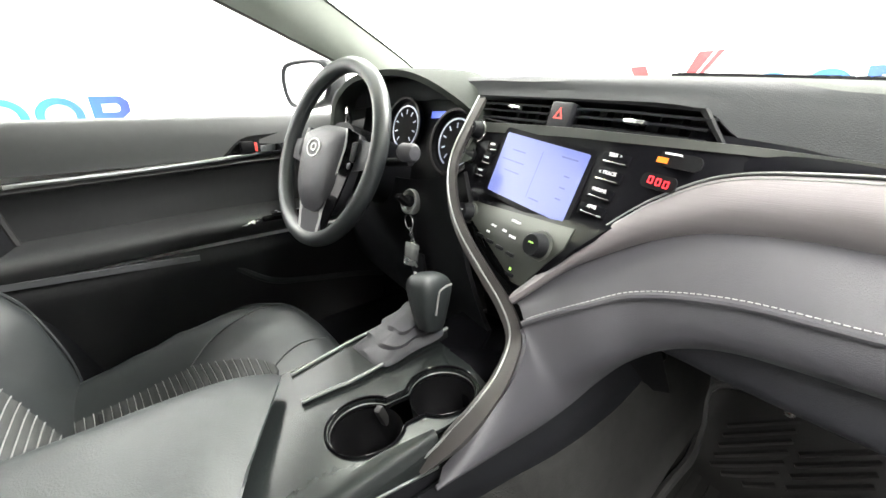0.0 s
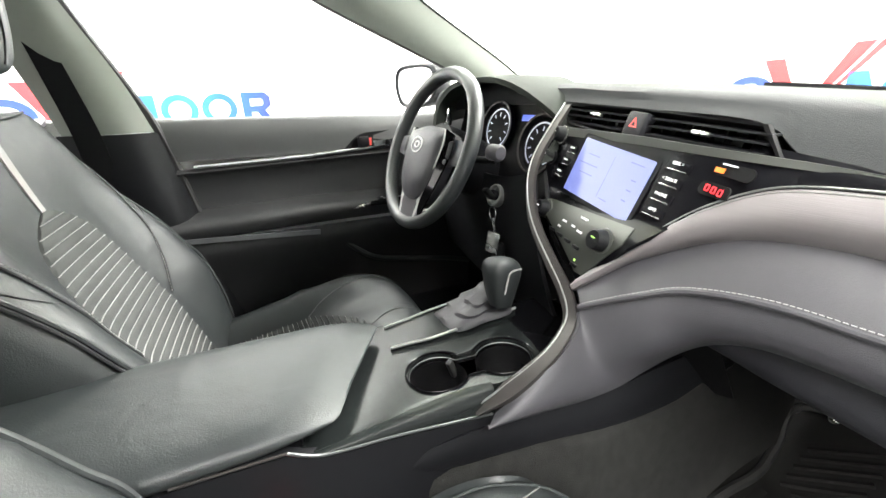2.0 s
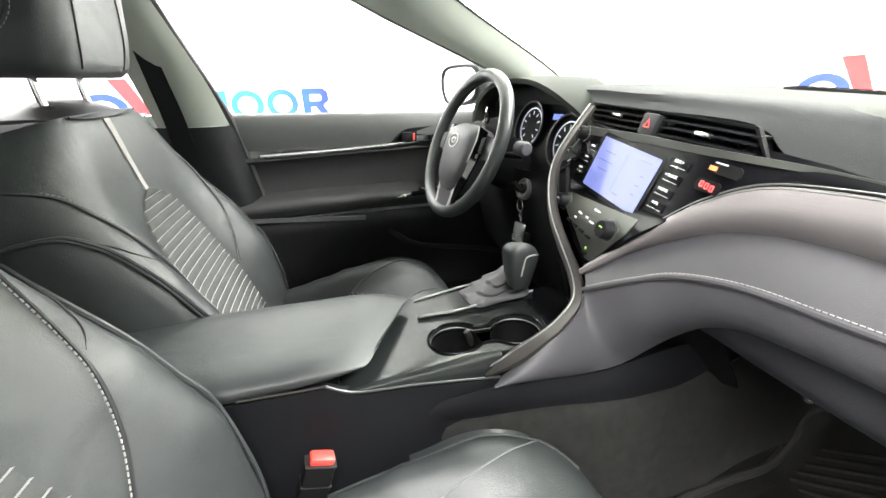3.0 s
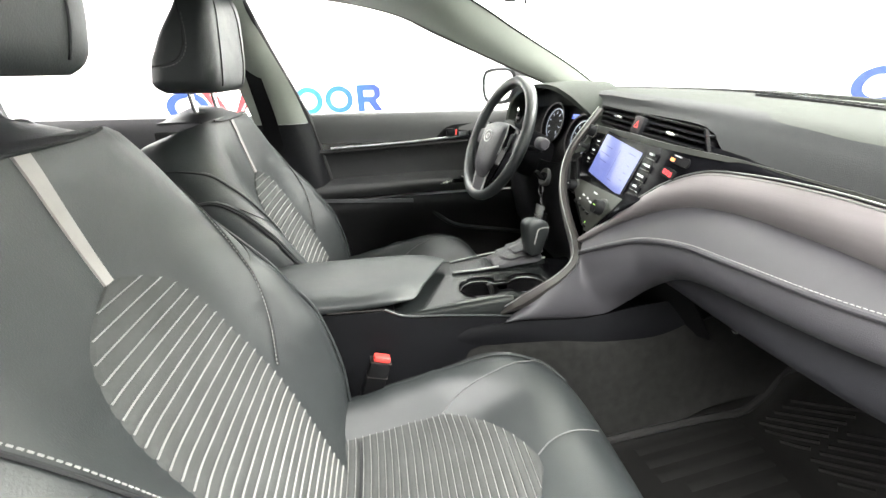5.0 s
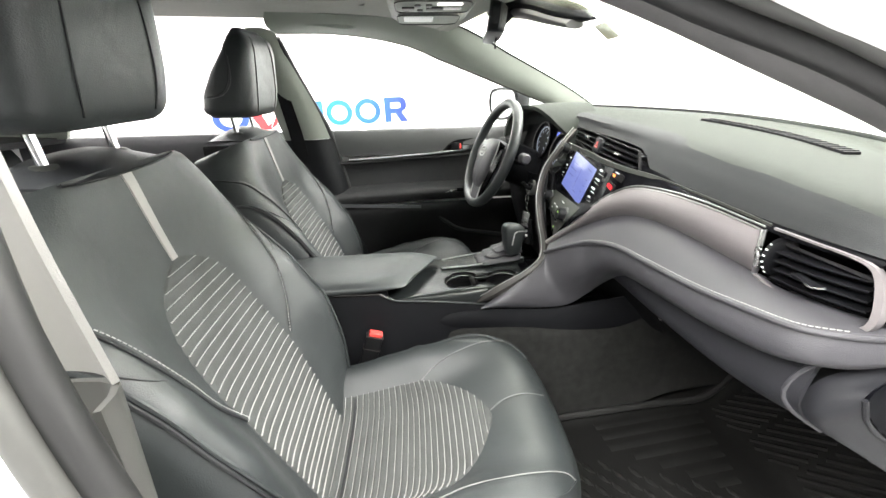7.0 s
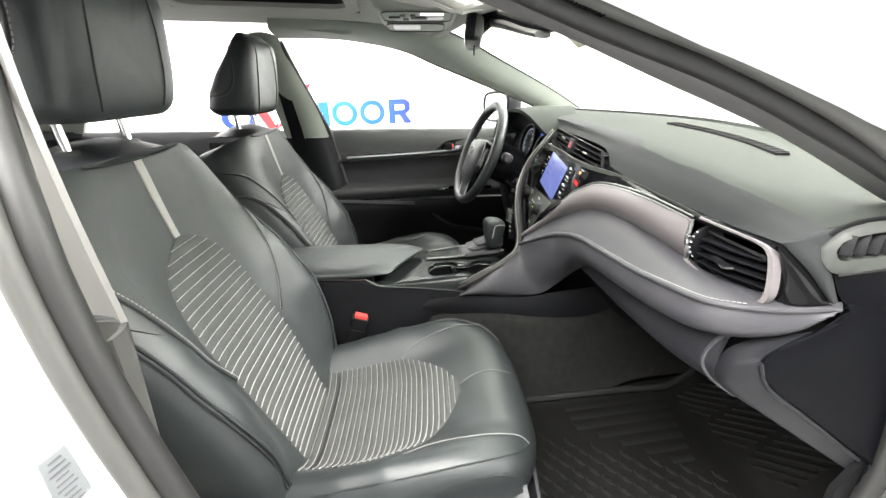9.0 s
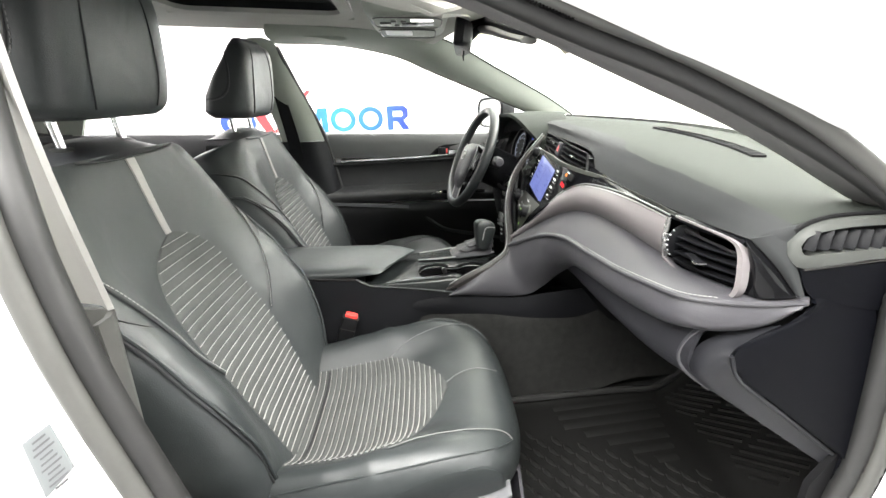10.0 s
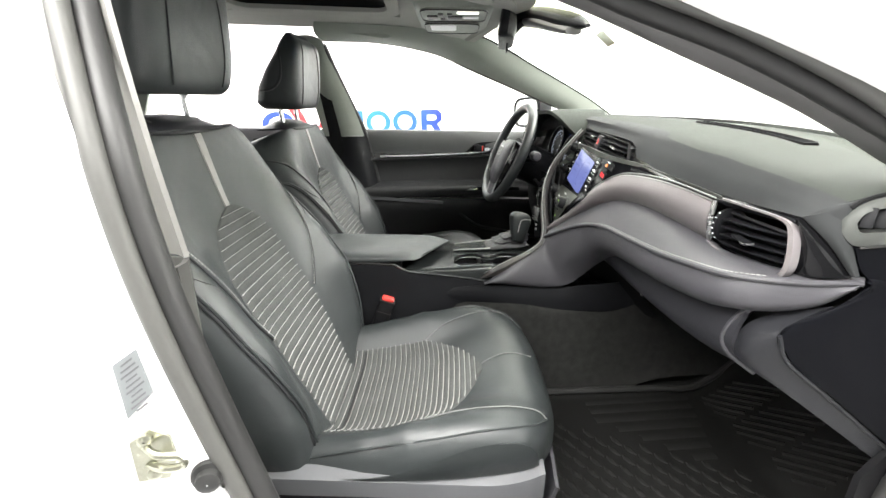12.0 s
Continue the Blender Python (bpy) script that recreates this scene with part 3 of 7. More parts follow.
# trim along the roof's front edge, up to the windscreen
top_edge = np.array([r[-1] for r in rows])
front = np.array([(x, header(x) - 0.045, roof_z(x, header(x) - 0.045, 0.052)) for x in np.clip(top_edge[:, 0], -0.57, 0.57)])
shell("header_trim", sheet([front, front * 0.5 + top_edge * 0.5 + [0, 0, -0.016], top_edge + [0, 0.012, -0.010]], thick=0.004), HEADLINER, "grey-beige trim above the windscreen")
rows = between(left_glass_edge[:6] + [(-0.622, -0.30, 1.368)], [(-0.775, 0.72, 1.03), (-0.775, 0.50, 1.03), (-0.775, 0.30, 1.03), (-0.775, 0.10, 1.03), (-0.77, -0.10, 1.03), (-0.765, -0.19, 1.03)], 24, 6)
window_2 = tagged(part("window_2", sheet(rows, thick=0.004), PANE), "clear driver side door window", "window", kind="structure")
window_2.visible_shadow = False

# bonnet, wings and rear quarters close the shell
rows = [[(x, y, z - 0.10 * (abs(x) / 0.85) ** 2.5) for x in np.linspace(-0.88, 0.88, 22)] for y, z in line([(0.98, 1.02), (1.3, 0.99), (1.8, 0.90), (2.15, 0.76)], 14)]
shell("bonnet", sheet(rows, thick=0.01), PAINT)
for s in (-1, 1):
    rows = between([(s * 0.92, -0.5 if s > 0 else -0.25, 0.40), (s * 0.92, -0.9, 0.40), (s * 0.92, -1.6, 0.45), (s * 0.85, -2.5, 0.5)], [(s * 0.80, -0.5 if s > 0 else -0.25, 1.03), (s * 0.80, -0.9, 1.03), (s * 0.78, -1.6, 1.03), (s * 0.70, -2.5, 1.0)], 16, 6, (s * 0.05, 0, 0))
    shell("rear_side", sheet(rows, thick=0.01), PAINT)
    rows = between([(s * 0.91, 0.90, 0.40), (s * 0.92, 1.4, 0.45), (s * 0.86, 2.15, 0.45)], [(s * 0.86, 0.90, 0.97), (s * 0.87, 1.4, 0.88), (s * 0.80, 2.15, 0.70)], 14, 6, (s * 0.03, 0, 0))
    shell("wing", sheet(rows, thick=0.01), PAINT)
    rows = between([(s * 0.60, -0.95, 1.36), (s * 0.59, -1.2, 1.33), (s * 0.58, -1.45, 1.27)], [(s * 0.74, -1.12, 1.03), (s * 0.73, -1.5, 1.03), (s * 0.70, -1.9, 1.03)], 12, 6, (s * 0.02, 0, 0))
    shell("rear_pillar", sheet(rows, thick=0.02), PILLAR)
rows = [[(x, y, z) for x in np.linspace(-0.78, 0.78, 8)] for y, z in ((-1.15, 1.03), (-1.5, 1.05), (-1.95, 1.05))]
shell("rear_shelf", sheet(rows, thick=0.02), HARD)
rows = [[(x, y, z - 0.05 * (abs(x) / 0.8) ** 3) for x in np.linspace(-0.80, 0.80, 14)] for y, z in line([(-1.90, 1.06), (-2.2, 1.05), (-2.5, 1.01), (-2.58, 0.85), (-2.55, 0.55)], 16)]
shell("boot_lid", sheet(rows, thick=0.01), PAINT)
# left rear door: dark trim below the belt
rows = [[(-0.80, y, 1.035), (-0.765, y, 1.025), (-0.745, y, 0.99), (-0.745, y, 0.91), (-0.76, y, 0.90), (-0.765, y, 0.75), (-0.74, y, 0.70), (-0.76, y, 0.42)] for y in (-1.3, -1.0, -0.7, -0.4)]
rear_door = thing("rear_door", -0.78, -0.8, 0.4, label="closed rear door with dark trim behind the driver seat", category="car door")
part("trim_panel", sheet(rows, thick=0.01), PAD, rear_door)
part("trim_strip", tube([(-0.742, -1.25, 0.908), (-0.742, -0.8, 0.905), (-0.742, -0.42, 0.903)], 0.006, 12, 8), SILVER, rear_door, "bright silver strip")
part("grab_recess", box(0.02, 0.10, 0.06, pose(-0.748, -0.63, 0.955), 0.01), DARK, rear_door)
rows = [[(0.80, y, 1.0), (0.765, y, 1.0), (0.745, y, 0.96), (0.745, y, 0.88), (0.765, y, 0.72), (0.74, y, 0.66), (0.76, y, 0.40)] for y in (-1.3, -1.0, -0.7, -0.46)]
rear_door_2 = thing("rear_door", 0.78, -0.8, 0.4, label="closed rear door with dark trim behind the passenger seat", category="car door")
part("trim_panel", sheet(rows, thick=0.01), PAD, rear_door_2)

# rear bench
bench = thing("rear_bench", 0, -1.0, 0.3, label="black leather rear bench seat, mostly hidden behind the front seats", category="rear seat")
rows = [[(x, y, z + 0.02 * math.cos(x * 9)) for x in np.linspace(-0.68, 0.68, 30)] for y, z in line([(-0.66, 0.36), (-0.66, 0.50), (-0.72, 0.545), (-0.95, 0.52), (-1.12, 0.50)], 16)]
part("cushion", sheet(rows, thick=0.03), LEATHER, bench)
rows = [[(x, y, z) for x in np.linspace(-0.68, 0.68, 30)] for y, z in line([(-1.08, 0.48), (-1.14, 0.60), (-1.22, 0.85), (-1.28, 1.0), (-1.36, 1.02)], 16)]
part("backrest", sheet(rows, thick=0.03), LEATHER, bench)

# ---------- driver door ----------
door = thing("driver_door", -0.8, 0.2, 0.35, label="closed driver door with layered black and grey trim", category="car door")


def door_rows(prof, ys, f=None):
    out = []
    for y in ys:
        P = line(prof, 26)
        out.append([(x - 0.03 * max(0, (y - 0.45) / 0.3) ** 2, y, z + (f(y) if f else 0)) for x, z in P])
    return out


ys = np.linspace(-0.20, 0.78, 28)
slope = lambda y: 0.045 * (y - 0.15)
part("upper_trim", sheet(door_rows([(-0.81, 1.015), (-0.79, 1.029), (-0.765, 1.026), (-0.752, 1.00), (-0.750, 0.965), (-0.755, 0.925)], ys), thick=0.012), DOOR_SKIN, door, "soft grey upper trim")
part("middle_trim", sheet([[(x, y, z + slope(y)) for x, z in line([(-0.752, 0.918), (-0.768, 0.905), (-0.785, 0.86), (-0.785, 0.80), (-0.770, 0.765)], 20)] for y in ys], thick=0.012), DOOR, door, "black padded insert")
part("armrest", sheet([[(x + 0.035 * max(0, min(1, (0.05 - y) / 0.4)) * 0, y, z + 0.012 * math.sin((y + 0.2) * 3)) for x, z in line([(-0.778, 0.792), (-0.745, 0.784), (-0.706, 0.772), (-0.694, 0.757), (-0.699, 0.738), (-0.708, 0.724), (-0.73, 0.716)], 22)] for y in ys], thick=0.01), DOOR, door, "padded armrest ledge")
part("lower_trim", sheet([[(x, y, z) for x, z in line([(-0.725, 0.716), (-0.716, 0.706), (-0.718, 0.68), (-0.742, 0.60), (-0.760, 0.48), (-0.77, 0.36)], 20)] for y in ys], thick=0.012), DOOR_LOW, door, "deep black lower trim")
part("chrome_strip", sweep([(-0.748, -0.125, 0.910), (-0.746, 0.10, 0.920), (-0.746, 0.30, 0.930), (-0.750, 0.43, 0.940), (-0.765, 0.60, 0.962)], [(0.004, -0.0055), (0.006, 0), (0.004, 0.0055), (-0.004, 0.0055), (-0.004, -0.0055)], 30), CHROME, door, "polished chrome strip")
part("lower_strip", sweep([(-0.702, -0.19, 0.729), (-0.702, 0.0, 0.717), (-0.704, 0.165, 0.706)], [(0.004, -0.007), (0.004, 0.006), (-0.006, 0.006), (-0.006, -0.007)], 16), COVER, door, "pale grey lower strip")
part("pocket_edge", tube([(-0.722, 0.20, 0.697), (-0.722, 0.25, 0.650), (-0.722, 0.33, 0.592), (-0.722, 0.45, 0.565), (-0.732, 0.60, 0.535), (-0.752, 0.73, 0.495)], 0.009, 30, 8), DOOR, door)
part("handle_recess", sheet(between([(-0.748, 0.27, 0.935), (-0.75, 0.32, 0.975), (-0.755, 0.40, 0.985), (-0.762, 0.55, 1.0)], [(-0.750, 0.275, 0.930), (-0.748, 0.32, 0.936), (-0.75, 0.40, 0.940), (-0.762, 0.55, 0.955)], 16, 5, (-0.006, 0, 0)), thick=0.006), DARK, door)
part("door_handle", sweep([(-0.735, 0.355, 0.948), (-0.728, 0.42, 0.952), (-0.735, 0.53, 0.962)], [(0.005, -0.008), (0.005, 0.008), (-0.004, 0.008), (-0.004, -0.008)], 14), CHROME, door, "chrome pull handle")
lock = part("lock_button", box(0.012, 0.034, 0.030, pose(-0.738, 0.325, 0.953), 0.005), HARD, door)
part("lock_mark", box(0.004, 0.006, 0.022, pose(-0.731, 0.345, 0.953), 0.001), RED, lock, "red unlocked mark")
switches = part("switch_panel", box(0.05, 0.20, 0.014, pose(-0.712, 0.42, 0.772, 0, -6, 0), 0.005), PIANO, door, "gloss black window switch panel")
for i in range(4):
    part("window_switch", box(0.016, 0.026, 0.010, pose(-0.715 + 0.02 * (i % 2), 0.36 + 0.05 * (i // 2), 0.782), 0.003), HARD, switches)
    part("switch_mark", box(0.003, 0.006, 0.002, pose(-0.705 + 0.02 * (i % 2), 0.362 + 0.05 * (i // 2), 0.7885), 0), LEGEND, switches)
part("pull_cup", tube([(-0.70, 0.27, 0.765), (-0.698, 0.32, 0.772), (-0.705, 0.37, 0.770)], 0.006, 12, 8), SILVER, door)
part("speaker_pod", sheet(between([(-0.755, 0.20, 0.675), (-0.745, 0.34, 0.67), (-0.755, 0.52, 0.68)], [(-0.765, 0.28, 0.52), (-0.755, 0.40, 0.48), (-0.765, 0.56, 0.52)], 16, 8, (-0.03, 0, 0)), thick=0.008), DARK, door)
part("pocket_lamp", lathe([(0.002, 0.004), (0.007, 0.003), (0.008, 0)], pose(-0.755, 0.37, 0.572, 0, 90, 0), 12), SILVER, door)
part("outer_skin", sheet([[(x, y, z) for x, z in line([(-0.805, 1.02), (-0.88, 0.95), (-0.92, 0.75), (-0.91, 0.45), (-0.88, 0.36)], 14)] for y in (-0.25, 0.2, 0.8)], thick=0.006), PAINT, door)

# wing mirror outside the driver window
mirror = thing("wing_mirror", -0.95, 0.62, 1.03, label="white wing mirror with a black shell edge outside the driver window", category="wing mirror")
mm = basis((-0.968, 0.602, 1.118), (0.93, 0.36, 0), (0, 0, 1))
face = line([(-0.100, -0.020), (-0.104, 0.030), (-0.080, 0.066), (0.0, 0.074), (0.085, 0.064), (0.104, 0.010), (0.080, -0.050), (0.0, -0.070), (-0.075, -0.062), (-0.100, -0.020)], 44)[:-1]
part("shell", sheet([[np.array(mm @ Vector((x * k, y * k, d))) for x, y in face] for k, d in ((0.86, 0.002), (0.95, 0.008), (1.03, 0.0), (1.04, -0.03), (0.95, -0.08), (0.6, -0.11), (0.05, -0.118))], closed=True), HARD, mirror, "black mirror shell")
part("mirror_glass", sheet([[np.array(mm @ Vector((x * k, y * k, 0.001))) for x, y in face] for k in (0.02, 0.5, 0.94)], closed=True, caps=True), MIRROR, mirror, "mirror glass that shows the white studio")
part("foot", sheet(between([(-0.92, 0.66, 1.06), (-0.86, 0.68, 1.05), (-0.79, 0.68, 1.045)], [(-0.92, 0.72, 1.02), (-0.86, 0.73, 1.015), (-0.79, 0.74, 1.01)], 10, 6, (0, -0.02, 0.02)), thick=0.02), HARD, mirror)
part("sail", sheet(between([(-0.775, 0.60, 1.035), (-0.77, 0.68, 1.035), (-0.765, 0.78, 1.035)], [(-0.765, 0.60, 1.045), (-0.755, 0.66, 1.10), (-0.745, 0.70, 1.105)], 8, 5), thick=0.01), HARD, mirror)


# ---------- dashboard ----------
dash = thing("dashboard", 0.1, 0.75, 0.6, label="layered dark grey dashboard with satin taupe and gloss black trim", category="dashboard")
cowl = [(-0.745, 0.91, 1.105), (-0.45, 1.00, 1.095), (-0.1, 1.03, 1.08), (0.25, 0.985, 1.055), (0.50, 0.90, 1.03), (0.725, 0.79, 0.998)]
mid = [(-0.745, 0.76, 1.115), (-0.45, 0.80, 1.105), (-0.1, 0.82, 1.09), (0.25, 0.80, 1.062), (0.50, 0.76, 1.035), (0.740, 0.70, 0.999)]
ridge = [(-0.72, 0.60, 1.10), (-0.45, 0.64, 1.108), (-0.18, 0.625, 1.087), (0.22, 0.600, 1.058), (0.50, 0.592, 1.025), (0.62, 0.583, 1.008), (0.731, 0.588, 0.990)]
brow = [(-0.72, 0.565, 1.07), (-0.45, 0.60, 1.085), (-0.18, 0.605, 1.068), (0.22, 0.560, 1.037), (0.50, 0.552, 1.000), (0.62, 0.543, 0.987), (0.716, 0.545, 0.973)]
edge = [(-0.72, 0.555, 1.03), (-0.45, 0.60, 1.05), (-0.18, 0.590, 1.052), (0.05, 0.568, 1.041), (0.208, 0.548, 1.027), (0.264, 0.532, 0.992), (0.32, 0.529, 0.984), (0.50, 0.535, 0.962), (0.62, 0.528, 0.957), (0.703, 0.526, 0.956)]
curves = [line(c, 60) for c in (cowl, mid, ridge, brow, edge)]
rows = np.array([line([c[i] for c in curves], 45) for i in range(60)])
cut = 36
# one skin in two colours, split where the windscreen light ends
part("top_pad", sheet(rows[:, :cut + 1], thick=0.006), TOP, dash, "grained dash top with green windscreen light in its colour")
part("face_pad", sheet(rows[:, cut:], thick=0.006), FACE, dash, "upper face of the dash, same skin without the green light")
slot = [(0.08, 0.80, 1.081), (0.22, 0.80, 1.068), (0.35, 0.78, 1.055), (0.47, 0.745, 1.042)]
part("defroster_slot", sweep(slot, [(0.013, -0.004), (0.012, 0.001), (-0.012, 0.001), (-0.013, -0.004)], 40), DARK, dash, "black defroster slot")
for i in range(26):
    p = line(slot, 54)[2 + 2 * i]
    part("defroster_fin", box(0.002, 0.026, 0.004, pose(p[0], p[1], p[2] + 0.0005, 0, 0, -20), 0), HARD, dash)
part("vent_backing", sheet(between([(-0.20, 0.625, 1.075), (0.02, 0.61, 1.062), (0.24, 0.585, 1.045)], [(-0.20, 0.60, 0.97), (0.02, 0.58, 0.96), (0.27, 0.555, 0.955)], 12, 4), thick=0.004), DARK, dash)
part("windscreen_edge", tube([(x, y + 0.004, z + 0.002) for x, y, z in cowl], 0.0065, 50, 8), DARK, dash)

upper = [(0.058, 0.421, 0.780), (0.110, 0.457, 0.840), (0.160, 0.475, 0.890), (0.205, 0.486, 0.926), (0.262, 0.504, 0.954), (0.340, 0.512, 0.962), (0.45, 0.510, 0.962), (0.556, 0.517, 0.950)]
lower = [(0.060, 0.421, 0.774), (0.112, 0.462, 0.826), (0.160, 0.482, 0.858), (0.205, 0.495, 0.882), (0.260, 0.508, 0.899), (0.340, 0.516, 0.905), (0.45, 0.521, 0.897), (0.550, 0.530, 0.880)]
part("satin_sweep", sheet(between(upper, lower, 60, 10, (0.002, -0.012, 0.0)), thick=0.005), SATIN, dash, "brushed satin taupe trim panel")
part("satin_edge", tube([(x, y - 0.003, z + 0.0055) for x, y, z in upper], 0.0013, 60, 8), DULL, dash)
part("satin_gap", tube([(x, y - 0.002, z + 0.0025) for x, y, z in upper], 0.0020, 60, 8), DARK, dash)
part("satin_edge", tube([(x, y - 0.005, z - 0.0005) for x, y, z in upper], 0.0016, 60, 8), DULL, dash)
part("satin_edge", tube([(0.557, 0.512, 0.952), (0.559, 0.510, 0.916), (0.552, 0.522, 0.878)], 0.0045, 14, 8), SILVER, dash)
edge_r = [(0.215, 0.53, 1.003), (0.30, 0.530, 0.990), (0.40, 0.535, 0.974), (0.50, 0.536, 0.961), (0.60, 0.530, 0.957), (0.698, 0.527, 0.953)]
strip_low = [(0.20, 0.492, 0.935), (0.27, 0.512, 0.958), (0.34, 0.518, 0.967), (0.45, 0.518, 0.963), (0.58, 0.520, 0.947), (0.695, 0.523, 0.945)]
part("gloss_strip", sheet(between(edge_r, strip_low, 50, 6, (0, -0.004, 0)), thick=0.004), PIANO, dash, "gloss black trim strip")

# padded shelf, seam and lower pad that runs down into the console
seam = [(0.098, 0.392, 0.764), (0.117, 0.402, 0.776), (0.165, 0.423, 0.803), (0.215, 0.447, 0.826), (0.300, 0.457, 0.843), (0.40, 0.455, 0.848), (0.52, 0.455, 0.852), (0.61, 0.458, 0.860), (0.675, 0.462, 0.868), (0.712, 0.490, 0.874), (0.732, 0.540, 0.876), (0.741, 0.597, 0.878)]
shelf = [(0.062, 0.418, 0.773)] + lower[1:] + [(0.60, 0.540, 0.873), (0.69, 0.556, 0.872), (0.735, 0.600, 0.880)]
part("shelf_pad", sheet(between(shelf, seam, 70, 10, (0, 0, 0.006)), thick=0.006), PAD, dash, "padded slate shelf with white stitching")
stitches([(x, y - 0.001, z + 0.004) for x, y, z in seam[:10]], 0.0062, 0.0044, 0.0007, dash)
part("seam_roll", tube([(x, y - 0.004, z - 0.001) for x, y, z in seam], 0.0045, 80, 8), PAD, dash)
pad_top = [(0.110, 0.236, 0.640), (0.124, 0.290, 0.684), (0.126, 0.335, 0.712), (0.112, 0.380, 0.740)] + seam
pad_low = [(0.113, 0.242, 0.631), (0.128, 0.30, 0.628), (0.137, 0.37, 0.626), (0.145, 0.44, 0.632), (0.165, 0.475, 0.665), (0.195, 0.495, 0.705), (0.235, 0.512, 0.742), (0.285, 0.525, 0.764), (0.35, 0.528, 0.772), (0.45, 0.522, 0.777), (0.54, 0.510, 0.785), (0.62, 0.503, 0.797), (0.675, 0.508, 0.812), (0.708, 0.53, 0.824), (0.728, 0.565, 0.842), (0.741, 0.592, 0.872)]


def rolled(a, b, n, m):
    """Rows from curve a, straight down its face and then under and back to curve b."""
    A, B = line(a, n), line(b, n)
    rows = []
    for t in np.linspace(0, 1, m):
        q = math.pi / 2 * t
        k = np.clip((A[:, :1] - 0.10) / 0.10, 0, 1) * 0.85
        flat = A * (1 - t) + B * t + np.array([0.014, -0.024, -0.004]) * math.sin(math.pi * t)
        under = A + (B - A) * np.array([t, 1 - math.cos(q), math.sin(q)]) + np.array([0.004, -0.016, -0.002]) * math.sin(math.pi * t)
        rows.append(flat * (1 - k) + under * k)
    return rows


part("lower_pad", sheet(rolled(pad_top, pad_low, 90, 18), thick=0.006), PAD, dash, "soft lower dash pad sweeping into the console")
# glovebox, its end cap and the dark knee space
g_top = [(0.19, 0.500, 0.765), (0.30, 0.520, 0.775), (0.45, 0.520, 0.782), (0.58, 0.510, 0.795), (0.686, 0.505, 0.822)]
g_low = [(0.20, 0.60, 0.715), (0.30, 0.565, 0.702), (0.45, 0.545, 0.698), (0.58, 0.538, 0.700), (0.682, 0.525, 0.722)]
g_back = [(0.20, 0.85, 0.66), (0.30, 0.85, 0.65), (0.45, 0.85, 0.64), (0.58, 0.85, 0.63), (0.650, 0.80, 0.63)]
glovebox = part("glovebox", sheet(between(g_top, g_low, 30, 10, (0, -0.022, -0.012)), thick=0.006), GLOVE, dash, "closed slate glovebox lid, its shade put into the colour")
part("glovebox_floor", sheet(between(g_low, g_back, 30, 6, (0, 0, -0.01)), thick=0.006), HARD, dash)
part("glovebox_catch", box(0.12, 0.008, 0.006, pose(0.355, 0.546, 0.699, 0, 0, -8), 0.002), CAP, glovebox)
part("catch_pin", lathe([(0.001, 0.004), (0.005, 0.003), (0.006, 0)], pose(0.36, 0.540, 0.699, 90, 0, 0), 10), SILVER, glovebox)
lid_edge = [(0.690, 0.503, 0.826), (0.671, 0.494, 0.793), (0.662, 0.491, 0.758), (0.671, 0.500, 0.735), (0.690, 0.530, 0.712)]
part("glovebox_edge", tube(lid_edge, 0.005, 40, 8), PAD, glovebox, "rounded lid edge")
c_in = [(0.711, 0.534, 0.828), (0.690, 0.500, 0.797), (0.683, 0.492, 0.762), (0.698, 0.494, 0.738), (0.725, 0.558, 0.695), (0.734, 0.74, 0.568)]
part("gap_backing", sheet(between([(x - 0.004, y + 0.025, z) for x, y, z in lid_edge], [(x + 0.006, y + 0.030, z) for x, y, z in c_in[:5]], 20, 4), thick=0.004), DARK, dash)
c_out = [(0.734, 0.572, 0.842), (0.733, 0.534, 0.824), (0.733, 0.505, 0.800), (0.734, 0.528, 0.758), (0.737, 0.605, 0.699), (0.741, 0.725, 0.607)]
# darker than the pad above: weaker light is put into the cap's colour
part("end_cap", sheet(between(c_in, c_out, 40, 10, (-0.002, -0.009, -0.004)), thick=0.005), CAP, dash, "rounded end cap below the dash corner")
side_a = [(0.744, 0.600, 0.872)] + [(x + 0.003, y + 0.004, z + 0.003) for x, y, z in c_out]
side_b = [(0.742, 0.600, 0.884), (0.746, 0.66, 0.89), (0.748, 0.70, 0.86), (0.750, 0.715, 0.80), (0.752, 0.73, 0.72), (0.752, 0.742, 0.60)]
part("side_panel", sheet(between(side_a, side_b, 40, 14, (0.005, 0, 0)), thick=0.006), SIDE, dash, "black grained dash side panel")
part("side_ridge", tube([(x + 0.002, y, z) for x, y, z in c_out[2:]], 0.0030, 50, 8), CAP, dash)
side_c = [(0.741, 0.567, 0.926), (0.741, 0.582, 0.90), (0.742, 0.600, 0.882)]
side_d = [(0.752, 0.73, 0.938), (0.751, 0.72, 0.91), (0.748, 0.71, 0.86)]
part("side_panel", sheet(between(side_c, side_d, 16, 10, (0.004, 0, 0)), thick=0.006), SIDE, dash)
part("kick_trim", sheet(between([(0.736, 0.745, 0.566), (0.748, 0.735, 0.60), (0.752, 0.745, 0.60)], [(0.742, 0.745, 0.33), (0.748, 0.735, 0.33), (0.752, 0.745, 0.33)], 8, 6), thick=0.004), SIDE, dash)
skin_a = [(0.700, 0.525, 0.957), (0.7245, 0.546, 0.928), (0.738, 0.577, 0.887)]
skin_b = [(0.722, 0.550, 0.972), (0.737, 0.562, 0.935), (0.743, 0.584, 0.888)]
part("corner_skin", sheet(between(skin_a, skin_b, 24, 8, (0.004, -0.004, 0.0)), thick=0.004), FACE, dash)
